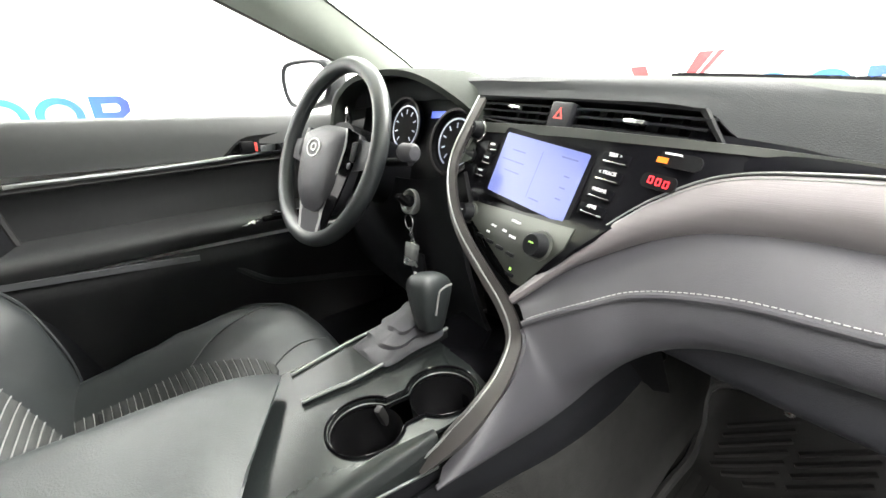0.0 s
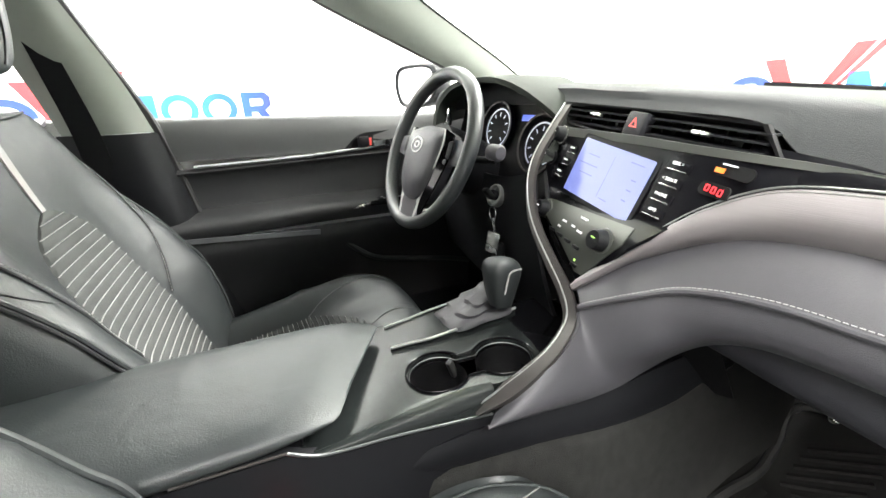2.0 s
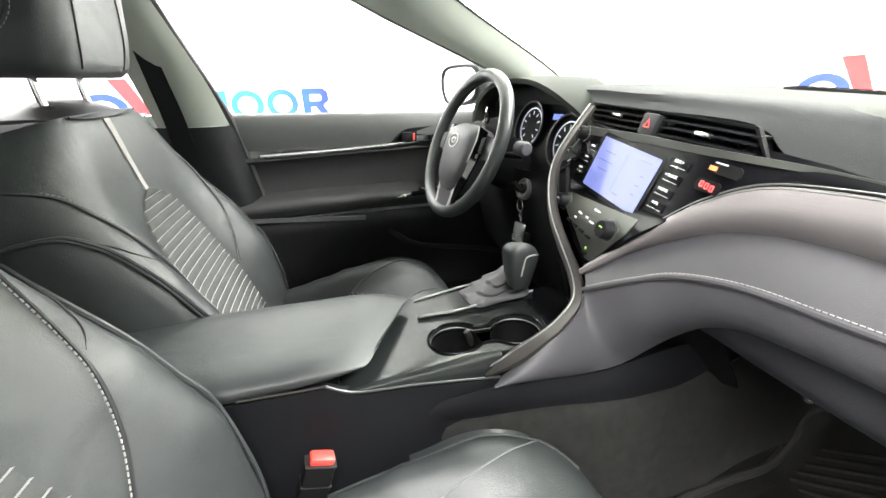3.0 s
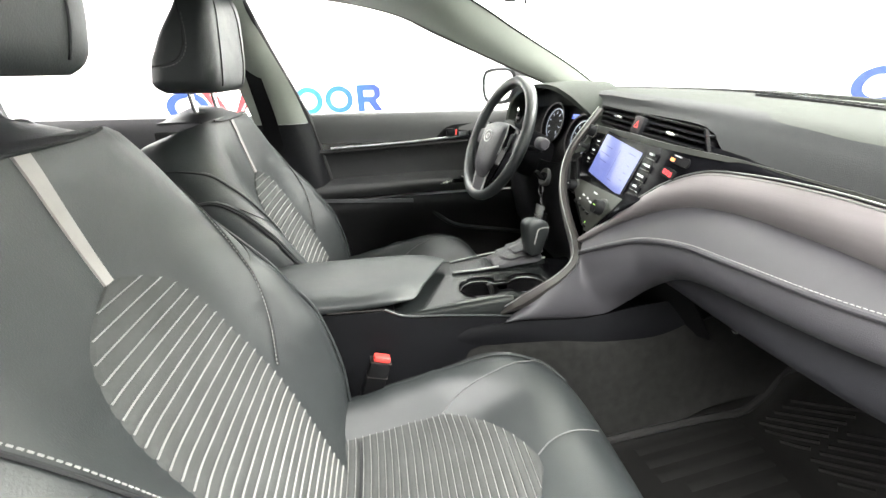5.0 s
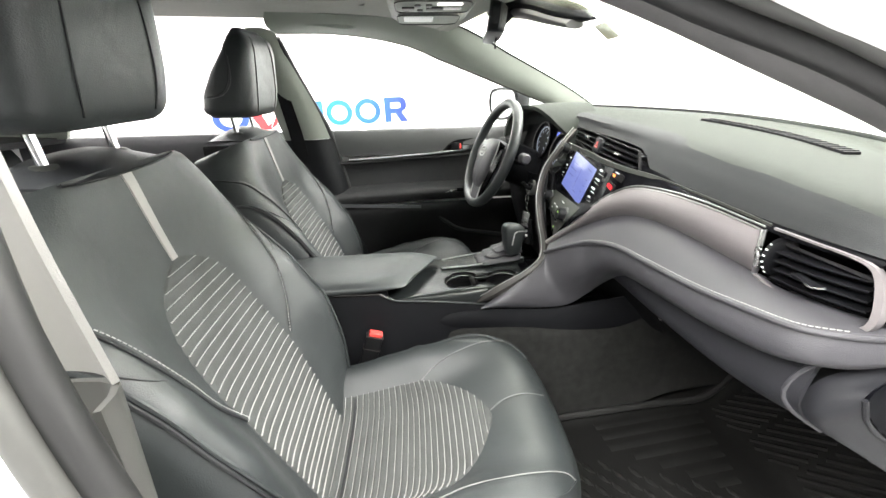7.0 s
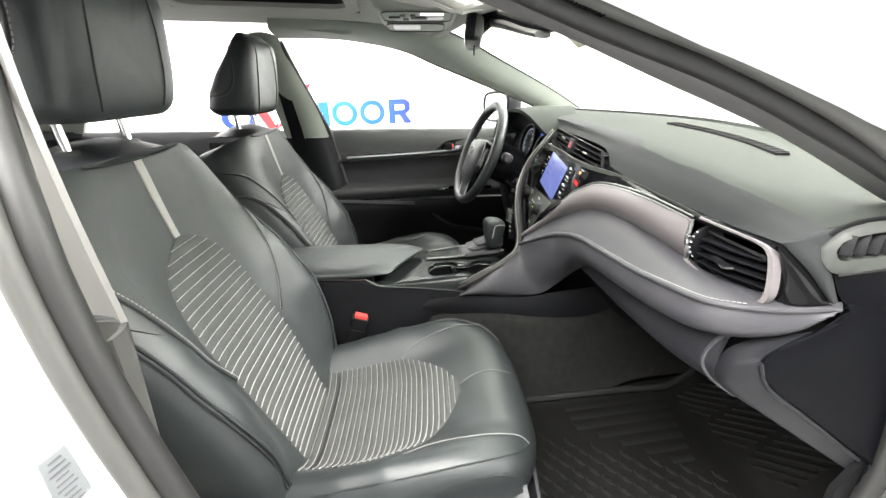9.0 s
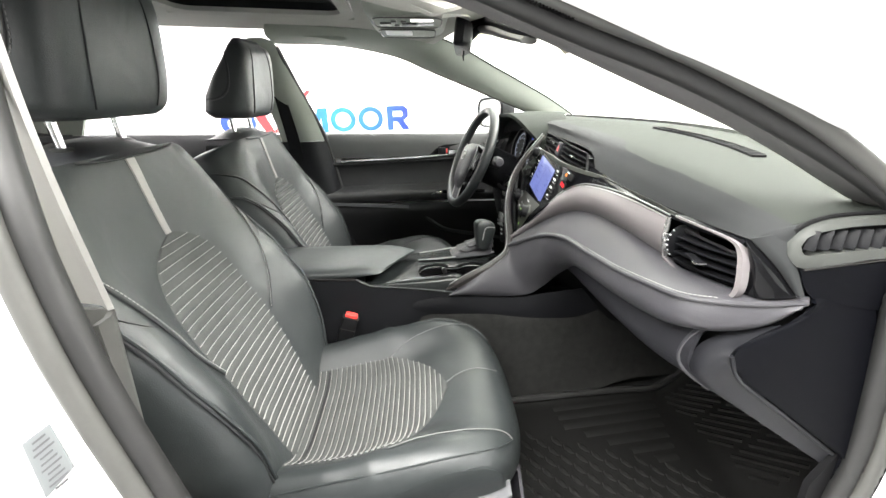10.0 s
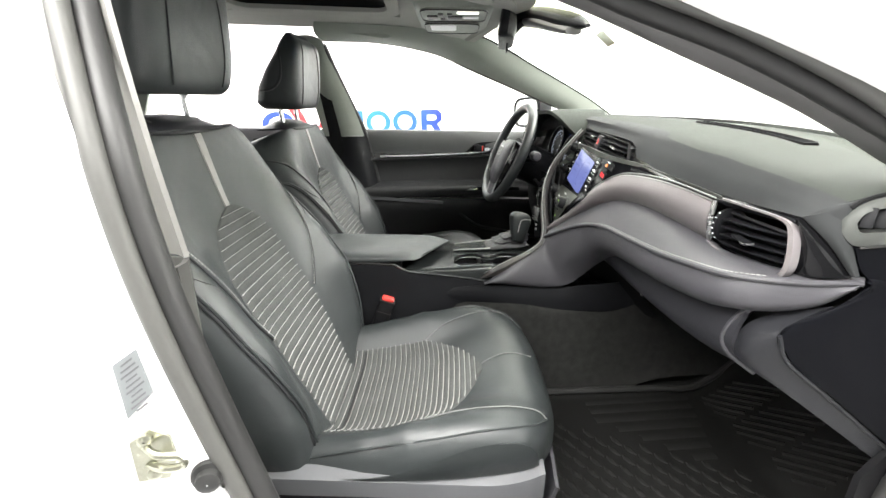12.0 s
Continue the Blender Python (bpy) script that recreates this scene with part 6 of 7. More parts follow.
        edge = [flank_at(s, 0.075, 0.760), flank_at(s, 0.045, 0.790), flank_at(s, 0.015, 0.795)] + [back_at(s * u, t, 0.003) for u, t in ((0.268, 0.78), (0.254, 0.74), (0.248, 0.69), (0.247, 0.60), (0.246, 0.50), (0.243, 0.42), (0.220, 0.28), (0.206, 0.17), (0.19, 0.08))]
        part("side_piping", tube(edge, 0.0034, 70, 6), LEATHER, seat, "raised leather piping")
        # dark tubes paint the shade beside the piping and in the leather wrinkle
        part("groove_shade", tube([(x + s * 0.006, y - 0.003, z - 0.002) for x, y, z in edge], 0.0026, 70, 6), SEAM, seat)
        part("crease_shade", tube([back_at(s * u, t, 0.0008) for u, t in ((0.250, 0.735), (0.244, 0.722), (0.236, 0.694), (0.220, 0.660), (0.202, 0.637))], 0.0020, 30, 6, scale=lambda k: 1.1 - k), SEAM, seat)
        if s < 0:
            part("cushion_seam", tube([cushion_at(s * u + 0.01, t, 0.0012) for u, t in ((0.155, 0.43), (0.172, 0.515), (0.182, 0.60), (0.196, 0.70), (0.215, 0.80))], 0.0013, 50, 6), PALE_SEAM, seat)
        part("cushion_piping", tube([cushion_at(s * u, t, 0.002) for u, t in ((0.226, 0.10), (0.229, 0.30), (0.231, 0.52), (0.229, 0.68), (0.210, 0.79), (0.191, 0.838), (0.163, 0.872))], 0.0020, 50, 6), LEATHER, seat)
    part("cushion_seam", tube([cushion_at(u, t, 0.0015) for u, t in ((0.188, 0.51), (0.174, 0.594), (0.170, 0.712), (0.162, 0.794), (0.160, 0.838), (0.163, 0.872))], 0.0013, 40, 6), PALE_SEAM, seat)
    part("nose_seam", tube([cushion_at(u, t, 0.0015) for u, t in ((-0.004, 0.656), (-0.022, 0.705), (-0.030, 0.774), (-0.032, 0.849))], 0.0013, 20, 6), PALE_SEAM, seat)
    # flap over the back's top edge, round the headrest posts
    p, d = seat_frame(BACK, 1.0)
    us = np.linspace(-0.122, 0.122, 30)
    crown = lambda u: 1 - abs(u / 0.125) ** 3
    rows = [[back_at(u, 0.974 + 0.016 * abs(u / 0.122) ** 3, 0.001) for u in us], [back_at(u, 0.975 + 0.016 * abs(u / 0.122) ** 3, 0.006) for u in us]]
    for dy, dz in ((0.000, 0.000), (-0.018, 0.010), (-0.045, 0.020), (-0.075, 0.022), (-0.098, 0.010), (-0.108, -0.015)):
        rows.append([(u, p[0] + dy - 0.012 * (1 - crown(u)), p[1] + dz * crown(u) - 0.006 * (1 - crown(u))) for u in us])
    part("flap_seam", tube(rows[1], 0.0022, 40, 6), SEAM, seat)
    part("top_flap", sheet(rows, thick=0.004), LEATHER_SIDE, seat, "leather flap round the headrest posts")
    # headrest
    head = [(-0.362, 1.115), (-0.355, 1.130), (-0.347, 1.175), (-0.343, 1.23), (-0.342, 1.28), (-0.350, 1.315), (-0.372, 1.333)]
    hw = [0.126, 0.142, 0.146, 0.140, 0.130, 0.118, 0.090]
    thick = [0.140, 0.158, 0.155, 0.128, 0.092, 0.065, 0.035]

    def head_side(s, y, z):
        """The point of the headrest's side at a depth and height."""
        k = min(np.linspace(0, 1, 60), key=lambda q: abs(seat_frame(head, q)[0][1] - z))
        p, _ = seat_frame(head, k)
        w, th = lookup(hw, head, k), lookup(thick, head, k)
        v = min(0.999, abs((y - p[0] + th / 2) / (th / 2)))
        c = math.sqrt(1 - v ** (2 / 0.55))
        return (s * (w * c ** 0.5 + 0.0005), y, z)

    def head_front(u, z):
        """The point of the headrest's front at a place across and a height."""
        k = min(np.linspace(0, 1, 60), key=lambda q: abs(seat_frame(head, q)[0][1] - z))
        p, _ = seat_frame(head, k)
        w, th = lookup(hw, head, k), lookup(thick, head, k)
        c = (abs(u) / w) ** 2
        return (u, p[0] - th / 2 + th / 2 * math.sqrt(1 - c * c) ** 0.55 - 0.012 * (1 - c) + 0.0005, z)

    rows = []
    for t in np.linspace(0, 1, 26):
        p, _ = seat_frame(head, t)
        w, th = lookup(hw, head, t), lookup(thick, head, t)
        sec = []
        for a in np.linspace(0, 2 * math.pi, 44, endpoint=False):
            c, s = math.cos(a), math.sin(a)
            sec.append((w * math.copysign(abs(c) ** 0.5, c), p[0] - th / 2 + th / 2 * math.copysign(abs(s) ** 0.55, s) - 0.012 * (1 - abs(c)) * (s > 0), p[1]))
        rows.append(sec)
    r0, r1 = np.array(rows[0]), np.array(rows[-1])
    rows.insert(0, r0.mean(0) + (r0 - r0.mean(0)) * 0.90 + [0, 0, -0.006])
    rows.append(r1.mean(0) + (r1 - r1.mean(0)) * 0.85 + [0, 0, 0.007])
    rest = part("headrest", sheet(rows, closed=True, caps=True), LEATHER, seat, "rounded leather headrest")
    for s in (-1, 1):
        oval = [head_side(s, y, z) for y, z in line([(-0.420, 1.318), (-0.409, 1.285), (-0.404, 1.24), (-0.408, 1.205), (-0.425, 1.180), (-0.452, 1.169), (-0.485, 1.165)], 30)]
        part("headrest_seam", tube(oval, 0.0020, sides=6), SEAM, rest)
        stitches([(x, y + 0.005, z - 0.004) for x, y, z in oval], 0.008, 0.005, 0.0010, rest, PALE_SEAM)
        part("headrest_seam", tube([head_front(s * u, z) for u, z in ((0.076, 1.124), (0.080, 1.15), (0.082, 1.18), (0.078, 1.24), (0.070, 1.29), (0.062, 1.318))], 0.0017, 24, 6), SEAM, rest)
        post = part("post", tube([(s * 0.070, -0.448, 1.140), (s * 0.070, -0.442, 1.07), (s * 0.070, -0.435, 1.03)], 0.0068, 6, 14), CHROME, rest, "chrome headrest post")
        part("post_collar", lathe([(0.019, -0.004), (0.019, 0.004), (0.014, 0.008), (0.008, 0.009)], pose(s * 0.070, -0.441, 1.058), 20), SHELF, seat)
    # plastic base, recliner cover, lever and rails
    part("base_shell", sheet([[(x, y, z) for x, z in line([(-0.245, 0.465), (-0.268, 0.455), (-0.262, 0.36), (-0.255, 0.325)], 8)] for y in np.linspace(-0.22, 0.29, 16)], thick=0.006), HARD, seat)
    sh = []
    for y in np.linspace(-0.22, 0.275, 20):
        k = max(0, (y - 0.16) / 0.115)
        sh.append([(x - 0.03 * k ** 2, y, z) for x, z in line([(0.235, 0.486), (0.262, 0.478), (0.262, 0.38), (0.246, 0.315)], 8)])
    cover = part("side_cover", sheet(sh, thick=0.006), COVER, seat, "grey plastic seat base cover")
    part("front_cover", sheet(between([(-0.24, 0.300, 0.455), (0, 0.318, 0.455), (0.24, 0.300, 0.455)], [(-0.22, 0.285, 0.32), (0, 0.300, 0.32), (0.22, 0.285, 0.32)], 14, 5), thick=0.006), PAD, seat)
    part("lever_slot", sweep([(0.263, -0.20, 0.418), (0.265, -0.05, 0.420), (0.263, 0.075, 0.420)], [(0.003, -0.030), (0.003, 0.026), (-0.004, 0.026), (-0.004, -0.030)], 12), DARK, cover, "dark recess behind the levers")
    for y0, y1 in ((-0.20, -0.095), (-0.065, 0.06)):
        part("lever", sheet([[(0.268 + 0.010 * math.sin(a) + 0.004, y, 0.424 + h * math.cos(a)) for a in np.linspace(0, 2 * math.pi, 18, endpoint=False)] for y, h in ((y0, 0.004), (y0 + 0.006, 0.015), ((y0 + y1) / 2, 0.019), (y1 - 0.008, 0.015), (y1, 0.005))], closed=True, caps=True), COVER, cover, "grey seat lever")
    for s in (-1, 1):
        part("rail", box(0.03, 0.50, 0.022, pose(s * 0.20, 0.03, 0.305), 0.003), SEAL, seat)
        part("leg", box(0.03, 0.05, 0.03, pose(s * 0.20, 0.24, 0.298), 0.004), SEAL, seat)
        part("leg", box(0.03, 0.05, 0.03, pose(s * 0.20, -0.18, 0.298), 0.004), SEAL, seat)
    return seat


passenger_seat = front_seat()
passenger_seat.matrix_world = pose(0.360, 0.05, 0.29, 0, 3, -6)
driver_seat = copy_thing(passenger_seat, pose(-0.372, 0.08, 0.285, 0, 3, -6))
for child in driver_seat.children:
    # the driver's cushion is pumped up higher than the passenger's
    if child.name.split(".")[0] in ("cushion", "cushion_insert", "cushion_seam", "cushion_piping", "nose_seam", "base_shell", "side_cover", "front_cover"):
        child.location.z += 0.030
tagged(driver_seat, label="black leather driver seat with grey ribbed insert behind the wheel")
tagged(passenger_seat, label="black leather passenger seat with grey ribbed insert beside the doorway")

# belt buckle and belts
buckle = thing("seat_belt_buckle", 0.125, -0.06, 0.47, label="black seat belt buckle with a red press button beside the console", category="belt buckle")
part("body", box(0.024, 0.042, 0.095, pose(0.128, -0.070, 0.543, -18, 0, 0), 0.006), DARK, buckle)
for h in (0.012, 0.046):
    part("body_line", box(0.0246, 0.0426, 0.0018, pose(0.128, -0.070, 0.543, -18, 0, 0) @ pose(0, 0, h), 0), BAND, buckle)
part("press_button", box(0.021, 0.034, 0.012, pose(0.128, -0.0535, 0.5925, -18, 0, 0), 0.004), RED, buckle, "red press button")
part("stalk", box(0.02, 0.012, 0.14, pose(0.118, -0.098, 0.43, -18, 8, 0), 0.003), DARK, buckle)
belt = thing("seat_belt", -0.70, -0.33, 1.0, label="black driver seat belt hanging from its pillar loop", category="seat belt")
part("webbing", sheet(between([(-0.672, -0.335, 1.235), (-0.685, -0.31, 1.12), (-0.705, -0.285, 0.98), (-0.715, -0.27, 0.80)], [(-0.665, -0.375, 1.235), (-0.680, -0.355, 1.12), (-0.70, -0.335, 0.98), (-0.71, -0.325, 0.80)], 20, 4), thick=0.003), DARK, belt)
part("belt_loop", box(0.02, 0.06, 0.035, pose(-0.655, -0.355, 1.25, 20, 0, 0), 0.008), HARD, belt)

# ---------- floor mats ----------
mat_1 = thing("floor_mat", 0.42, 0.6, 0.30, label="black all-weather rubber mat with grooves in the passenger footwell", category="floor mat")


def mat_z(x, y):
    k = max(0.0, y - 0.845 + 0.12 * max(0.0, x - 0.2))
    side = max(0.0, (0.235 - x) / 0.05)
    return 0.305 + 0.62 * k - 0.25 * min(k, 0.03) + 0.02 * min(1.0, side) ** 2


rows = [[(x, y, mat_z(x, y)) for x in np.linspace(0.18, 0.70, 36)] for y in np.linspace(-0.02, 1.04, 60)]
part("mat_sheet", sheet(rows, thick=0.005), RUBBER, mat_1)
part("mat_rim", tube([(0.70, 0.0, 0.314), (0.45, -0.02, 0.314), (0.206, 0.0, 0.320), (0.208, 0.4, 0.326), (0.209, 0.70, 0.327), (0.214, 0.825, 0.327), (0.205, 0.90, 0.352), (0.205, 1.0, 0.418), (0.45, 1.045, 0.43)], 0.0095, 90, 8), MAT_EDGE, mat_1)
# long ribs down the front field, slanted bars on the toe board, leaf-shaped lugs behind
for i in range(8):
    x = 0.235 + 0.036 * i
    y0, y1 = 0.50 + 0.045 * max(0, i - 2), 0.835 - 0.012 * i
    part("mat_rib", sheet([[(x + 0.03 * (y1 - y) + dx, y, mat_z(x, y) + h) for dx, h in ((-0.013, 0.0), (-0.010, 0.008), (0.006, 0.007), (0.013, 0.0))] for y in np.linspace(y0, y1 - 0.025, 8)]), RUBBER, mat_1)
for x0 in (0.245, 0.365, 0.485):
    for i in range(8):
        y = 0.79 + 0.021 * i
        t0 = max(0.0, (0.845 - y) / 0.06)
        if t0 > 0.85:
            continue
        p = [(x0 + 0.104 * t, y + 0.06 * t) for t in (t0, (t0 + 1) / 2, 1)]
        part("toe_rib", sweep([(a, b, mat_z(a, b) + 0.003) for a, b in p], [(0.0055, -0.004), (0.0042, 0.0065), (-0.0042, 0.0065), (-0.0055, -0.004)], 4), RUBBER, mat_1)
for i in range(13):
    for j in range(17):
        x, y = 0.30 + 0.030 * i, 0.14 + 0.040 * j + 0.020 * (i % 2)
        if y > 0.77 or x < 0.345 + 0.52 * (y - 0.45):
            continue
        lm = pose(x, y, 0.307, 0, 0, 24)
        part("mat_lug", sheet([[np.array(lm @ Vector((a * k, b * k, h))) for a, b in ((-0.020, 0.0), (-0.008, 0.0085), (0.010, 0.007), (0.020, 0.0), (0.010, -0.007), (-0.008, -0.0085))] for k, h in ((1.0, 0.0), (0.80, 0.0055), (0.02, 0.0080))], closed=True), RUBBER, mat_1)
mat_2 = thing("floor_mat", -0.42, 0.6, 0.29, label="black rubber mat with raised letter bars in the driver footwell", category="floor mat")
rows = [[(x, y, 0.303 + 0.62 * max(0, y - 0.80)) for x in np.linspace(-0.765, -0.19, 24)] for y in np.linspace(-0.02, 1.0, 40)]
part("mat_sheet", sheet(rows, thick=0.005), RUBBER, mat_2)
part("mat_rim", tube([(-0.70, 0.0, 0.312), (-0.45, -0.02, 0.312), (-0.20, 0.0, 0.318), (-0.192, 0.7, 0.318)], 0.008, 50, 8), RUBBER, mat_2)
for i, w in enumerate((0.85, 0.7, 1.0, 0.7, 0.8)):
    k = (i + 0.5) / 5
    x, y = -0.739 + 0.012 * k, 0.509 + 0.264 * k
    bar = rounded(0.030 * w, 0.024, 0.003)
    part("letter_bar", plate(bar, [rounded(0.030 * w - 0.010, 0.012, 0.002)], 0.004, pose(x, y, 0.312, 0, 0, 87)), SHELF, mat_2, "grey raised bar")
pedal = thing("brake_pedal", -0.40, 0.95, 0.45, label="black rubber brake pedal in the dark footwell", category="pedal")
part("pedal_pad", box(0.09, 0.015, 0.055, pose(-0.40, 0.90, 0.45, 35, 0, 0), 0.006), RUBBER, pedal)
part("pedal_arm", tube([(-0.40, 0.91, 0.46), (-0.40, 1.0, 0.58), (-0.40, 1.03, 0.72)], 0.012, 10, 8), DARK, pedal)
part("tunnel_trim", sheet(between([(0.092, 0.08, 0.605), (0.108, 0.20, 0.620), (0.119, 0.27, 0.624), (0.132, 0.40, 0.618), (0.142, 0.52, 0.632), (0.150, 0.66, 0.640), (0.16, 0.80, 0.62)], [(0.094, 0.07, 0.578), (0.111, 0.19, 0.570), (0.124, 0.27, 0.562), (0.138, 0.36, 0.556), (0.148, 0.50, 0.553), (0.153, 0.60, 0.556), (0.165, 0.70, 0.60)], 30, 6, (0.004, 0, 0)), thick=0.006), HARD, console, "black panel along the tunnel")
tunnel = [[(0.118, 0.572), (0.146, 0.566), (0.157, 0.52), (0.170, 0.44), (0.183, 0.36), (0.195, 0.312)], [(0.118, 0.560), (0.151, 0.552), (0.166, 0.50), (0.178, 0.43), (0.188, 0.36), (0.200, 0.312)], [(0.118, 0.64), (0.160, 0.63), (0.176, 0.55), (0.184, 0.47), (0.190, 0.40), (0.205, 0.36)]]
rows = [[(x, y, z) for x, z in line(r, 18)] for r, y in (([(x - 0.060, z) for x, z in tunnel[0]], 0.08), ([(x - 0.025, z) for x, z in tunnel[0]], 0.20), (tunnel[0], 0.33), (tunnel[1], 0.46), (tunnel[1], 0.60), (tunnel[2], 0.75), (tunnel[2], 0.98))]
shell("tunnel_carpet", sheet(np.array([line([r[i] for r in rows], 30) for i in range(18)]).transpose(1, 0, 2), thick=0.006), CARPET, "charcoal carpet up the tunnel side")

# ---------- overhead ----------
sunroof = thing("sunroof", -0.02, -0.33, 1.37, label="open-blind sunroof with black glass and a dark frame", category="sunroof")
fr = rounded(0.76, 0.57, 0.06, 6, -0.02, -0.305)
inn = rounded(0.68, 0.49, 0.05, 6, -0.02, -0.305)
part("frame", sheet([[(x, y, roof_z(x, y, d)) for x, y in o] for o, d in ((fr, 0.052), (fr, 0.060), (inn, 0.058), (inn, 0.02))], closed=True), HEADLINER, sunroof, "grey frame lip")
part("inner_frame", sheet([[(x, y, roof_z(x, y, d)) for x, y in o] for o, d in ((inn, 0.045), (rounded(0.62, 0.43, 0.04, 6, -0.02, -0.305), 0.03))], closed=True), DARK, sunroof)
part("blind", sheet([[(x, y, roof_z(x, y, 0.026)) for x in np.linspace(-0.34, 0.30, 12)] for y in np.linspace(-0.54, -0.07, 8)], thick=0.004), DARK, sunroof, "black sunroof glass")
over = thing("overhead_console", -0.02, 0.10, 1.33, label="grey-beige overhead console with map lamps and switches", category="overhead console")
om = pose(-0.085, 0.135, 1.345, 0, 2, -6)
part("pod", sheet([[np.array(om @ Vector((x, y, -d))) for x, y in rounded(w, l, 0.04, 6)] for w, l, d in ((0.40, 0.24, -0.07), (0.375, 0.215, -0.02), (0.36, 0.20, 0.0), (0.34, 0.18, 0.008), (0.20, 0.10, 0.009), (0.01, 0.01, 0.009))], closed=True), PILLAR, over, "beige pod")
panel = part("switch_panel", plate(rounded(0.145, 0.165, 0.03), [], 0.006, om @ pose(0.095, 0.0, -0.0125, 180, 0, 0)), PILLAR, over)
part("lamp_lens", plate(rounded(0.026, 0.055, 0.006), [], 0.003, om @ pose(0.135, 0.035, -0.0145, 180, 0, 0)), LAMP_WHITE, panel, "lit white map lamp lens")
part("lamp_lens", plate(rounded(0.024, 0.040, 0.006), [], 0.003, om @ pose(0.075, 0.045, -0.0145, 180, 0, 0)), LEGEND, panel, "white lamp lens")
for y, w in ((-0.055, 0.028), (-0.005, 0.02), (0.012, 0.02)):
    part("switch", box(0.030, w, 0.004, om @ pose(0.085, y, -0.0145), 0.002), SEAL if y > -0.05 else BAND, panel)
part("panel_seam", tube([np.array(om @ Vector((x + 0.095, y, -0.0135))) for x, y in rounded(0.147, 0.167, 0.03)], 0.0012, closed=True, sides=6), SEAL, over)
for x, y in ((0.118, -0.010), (0.118, -0.034), (0.060, -0.028), (0.060, -0.060)):
    part("switch", box(0.020, 0.014, 0.004, om @ pose(x, y, -0.0145), 0.002), PILLAR_GREY, panel)
part("panel_seam", tube([np.array(om @ Vector((x - 0.085, y - 0.005, -0.0145))) for x, y in rounded(0.162, 0.157, 0.03)], 0.0014, closed=True, sides=6), SEAL, over)
flap = part("holder_door", plate(rounded(0.16, 0.155, 0.03), [], 0.006, om @ pose(-0.085, -0.005, -0.0135, 180, 0, 0)), PILLAR, over)
part("lamp_lens", plate(rounded(0.085, 0.075, 0.012), [], 0.002, om @ pose(-0.075, -0.03, -0.0150, 180, 0, 0)), LEGEND, flap, "white lamp lens")
for x0, x1 in ((-0.50, -0.30), (0.20, 0.47)):
    vis = thing("sun_visor", (x0 + x1) / 2, 0.18, 1.31, label="grey-beige sun visor folded up against the headliner", category="sun visor")
    g = []
    for v in np.linspace(0, 1, 12):
        e = math.sin(math.pi * v) ** 0.4
        g.append([(x, header(x) - 0.20 + 0.145 * v, roof_z(x, header(x) - 0.20 + 0.145 * v, 0.048 + 0.010 * e) - 0.004 * v) for x in np.linspace(x0, x1, 20)])
    part("visor_pad", sheet(g, thick=0.012), HEADLINER, vis)
    part("visor_edge", tube([g[-1][k] for k in range(20)], 0.005, 30, 8), SEAL, vis, "dark front edge")
grab = thing("grab_handle", -0.56, -0.16, 1.36, label="grey folded grab handle above the driver window", category="grab handle")
part("handle", sweep([(-0.575, -0.26, 1.412), (-0.560, -0.24, 1.394), (-0.558, -0.16, 1.388), (-0.560, -0.08, 1.380), (-0.572, -0.05, 1.395)], ring(0.009, 10, 0.013), 24), PILLAR, grab)
rear_mirror = thing("rear_view_mirror", 0.02, 0.27, 1.29, label="black interior rear-view mirror on its windscreen mount", category="mirror")
rm = basis((0.005, 0.255, 1.299), (1, -0.22, 0.0), (0, 0.12, 1))
part("housing", sheet([[np.array(rm @ Vector((x * k, y * k, d))) for x, y in rounded(0.235, 0.062, 0.028, 8)] for k, d in ((0.96, 0.006), (1.0, 0.002), (0.98, -0.016), (0.75, -0.032), (0.2, -0.036))], closed=True, caps=True), HARD, rear_mirror)
part("mirror_glass", plate(rounded(0.222, 0.052, 0.024, 8), [], 0.001, rm @ pose(0, 0, 0.0075)), MIRROR, rear_mirror, "mirror glass")
part("arm", tube([(0.01, 0.283, 1.300), (0.015, 0.305, 1.320), (0.02, 0.33, 1.335)], 0.011, 8, 10), HARD, rear_mirror)
cover = [(-0.03, 0.325, 1.342), (0.04, 0.352, 1.330), (0.11, 0.380, 1.308), (0.17, 0.398, 1.288), (0.205, 0.406, 1.277)]
part("sensor_cover", sweep(cover, ring(0.046, 18, 0.020), 26, scale=lambda k: 1.0 if k < 0.6 else max(0.15, 1 - ((k - 0.6) / 0.4) ** 2)), HARD, rear_mirror, "black sensor cover")
part("sensor_shroud", sweep([(x, y - 0.012, z - 0.016) for x, y, z in cover[:4]], ring(0.038, 16, 0.014), 20, scale=lambda k: 0.6 + 0.4 * math.sin(math.pi * k)), PILLAR_GREY, rear_mirror, "grey shroud under the sensor cover")
part("cable", tube([(0.04, 0.262, 1.265), (0.035, 0.262, 1.252), (0.025, 0.265, 1.245)], 0.002, 8, 6), DARK, rear_mirror)

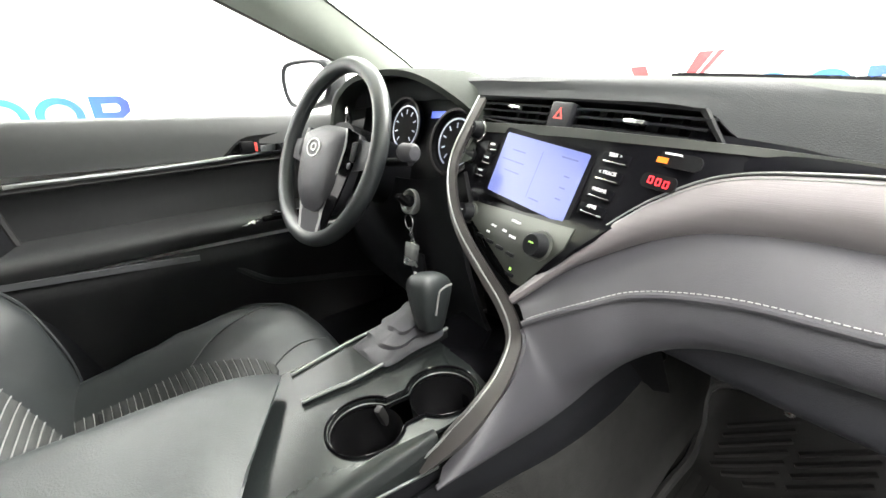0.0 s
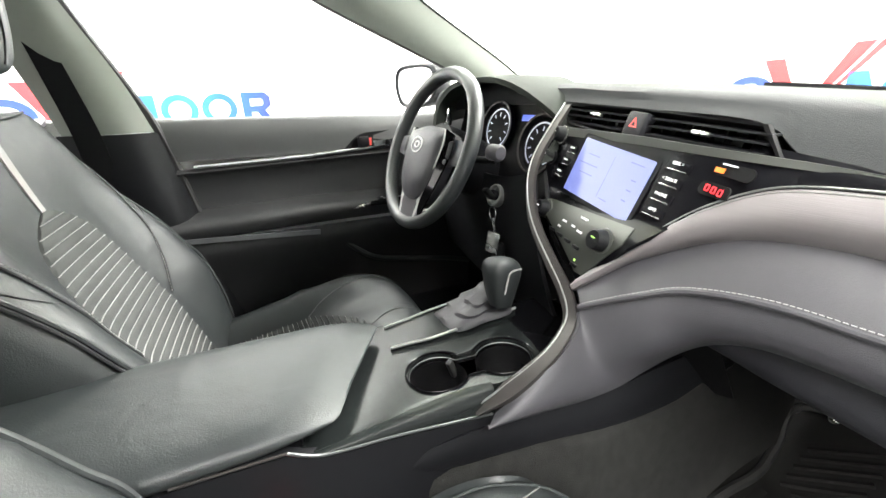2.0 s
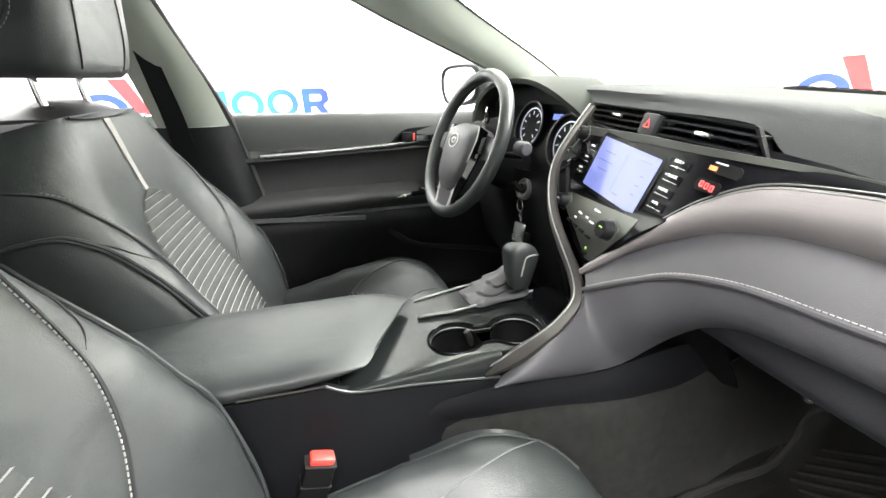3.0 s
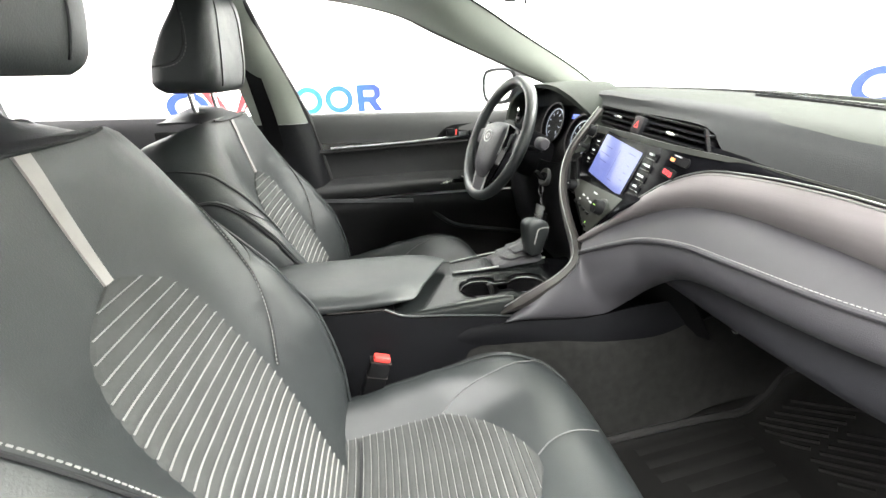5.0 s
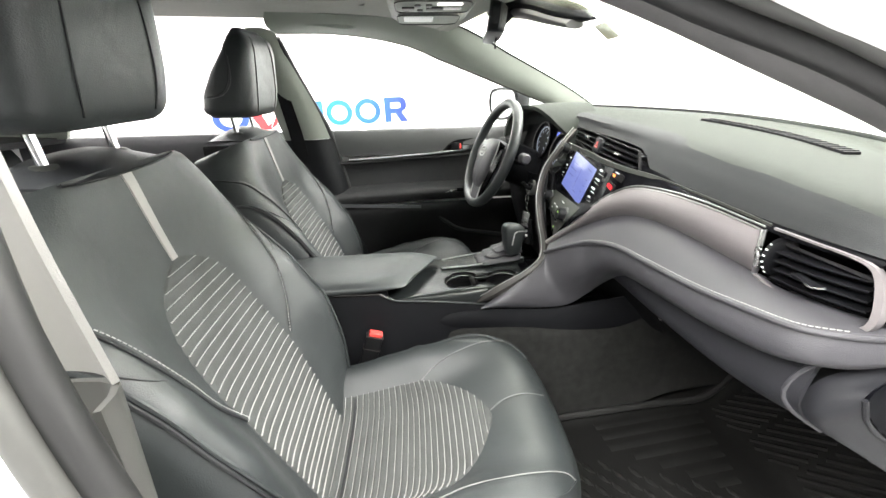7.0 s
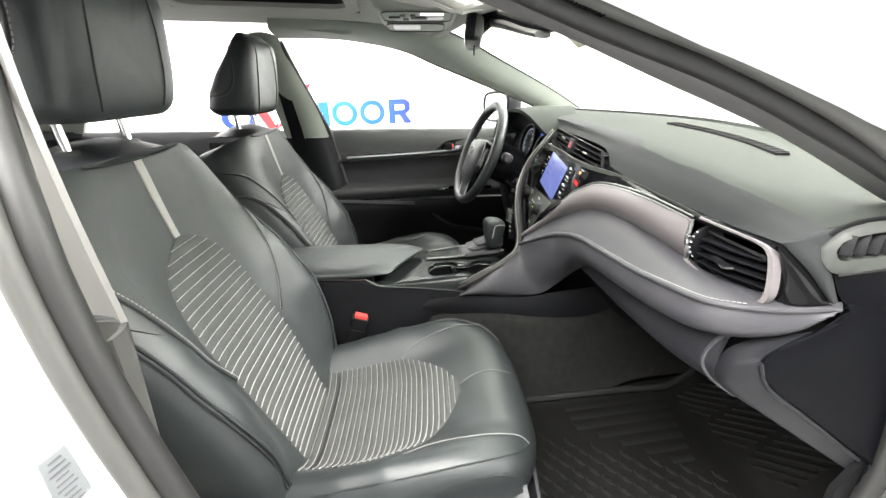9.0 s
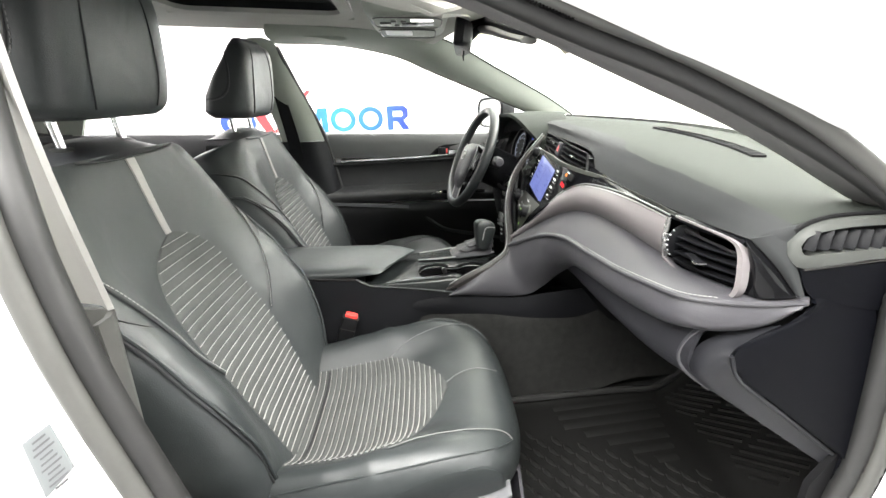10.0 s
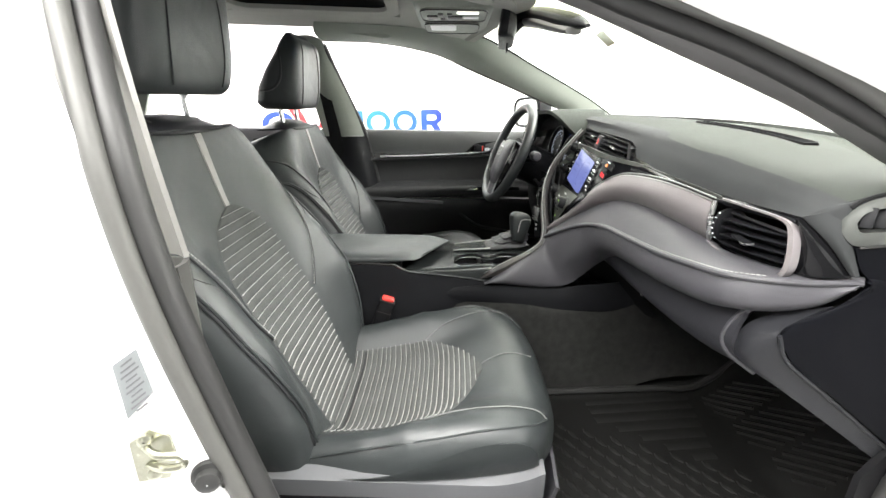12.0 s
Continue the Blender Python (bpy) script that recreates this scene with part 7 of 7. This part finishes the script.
# ---------- doorway fittings on the white pillar ----------
jm = basis((0.794, -0.284, 0.804), (-0.24, 0.97, 0.08), (0.02, -0.08, 1))
sticker = thing("pillar_label", 0.81, -0.287, 0.806, label="pale printed label stuck on the white door pillar", category="label")
part("paper", plate([(-0.0155, -0.044), (0.0145, -0.018), (0.0125, 0.036), (-0.0125, 0.022)], [], 0.0006, jm @ pose(0, 0, 0.005)), PAPER, sticker)
for i in range(10):
    w = 0.012 + 0.007 * ((i * 7) % 3) / 2
    part("print_bar", plate([(-w / 2, -0.0011 - 0.3 * w), (w / 2, -0.0011 + 0.3 * w), (w / 2, 0.0011 + 0.3 * w), (-w / 2, 0.0011 - 0.3 * w)], [], 0.0003, jm @ pose(0.0005, 0.023 - 0.0062 * i, 0.0054)), PRINT, sticker)
striker = thing("door_striker", 0.81, -0.27, 0.715, label="yellow zinc door striker loop bolted to the white pillar", category="door striker")
km2 = basis((0.797, -0.280, 0.708), (-0.24, 0.97, 0.05), (0, -0.05, 1))
part("plate", plate([(-0.020, -0.030), (0.010, -0.034), (0.022, -0.01), (0.020, 0.020), (0.004, 0.034), (-0.018, 0.022)], [], 0.004, km2 @ pose(0, 0, 0.003)), ZINC, striker)
part("loop", tube([np.array(km2 @ Vector(p)) for p in ((-0.008, 0.016, 0.0), (0.012, 0.014, 0.022), (0.034, 0.008, 0.026), (0.034, -0.004, 0.026), (0.012, -0.006, 0.020), (-0.008, -0.012, 0.0))], 0.0042, 30, 8), ZINC, striker)
for b in (-0.022, 0.024):
    part("bolt", lathe([(0.0075, 0), (0.0075, 0.005), (0.005, 0.007), (0.001, 0.007)], km2 @ pose(-0.002, b, 0.003), 12), ZINC, striker)
switch = thing("door_switch", 0.795, -0.227, 0.675, label="grey rubber door switch boot on the white pillar", category="door switch")
sw = basis((0.790, -0.228, 0.670), (-0.24, 0.97, 0.1), (0, -0.1, 1))
part("boot", lathe([(0.020, 0), (0.019, 0.006), (0.014, 0.008), (0.013, 0.016), (0.008, 0.019), (0.001, 0.019)], sw, 20), SEAL, switch)
part("screw", lathe([(0.006, 0.0), (0.006, 0.005), (0.001, 0.005)], sw @ pose(0.006, -0.02, 0.004), 12), SILVER, switch)

tag = thing("windscreen_sticker", 0.10, 0.49, 1.27, label="small pale yellow paper sticker inside the windscreen top", category="sticker")
part("paper", plate(rounded(0.085, 0.045, 0.004), [], 0.0008, basis((0.095, 0.497, 1.272), (0.97, -0.24, -0.05), (0.0, -0.78, 0.62))), TAG, tag)
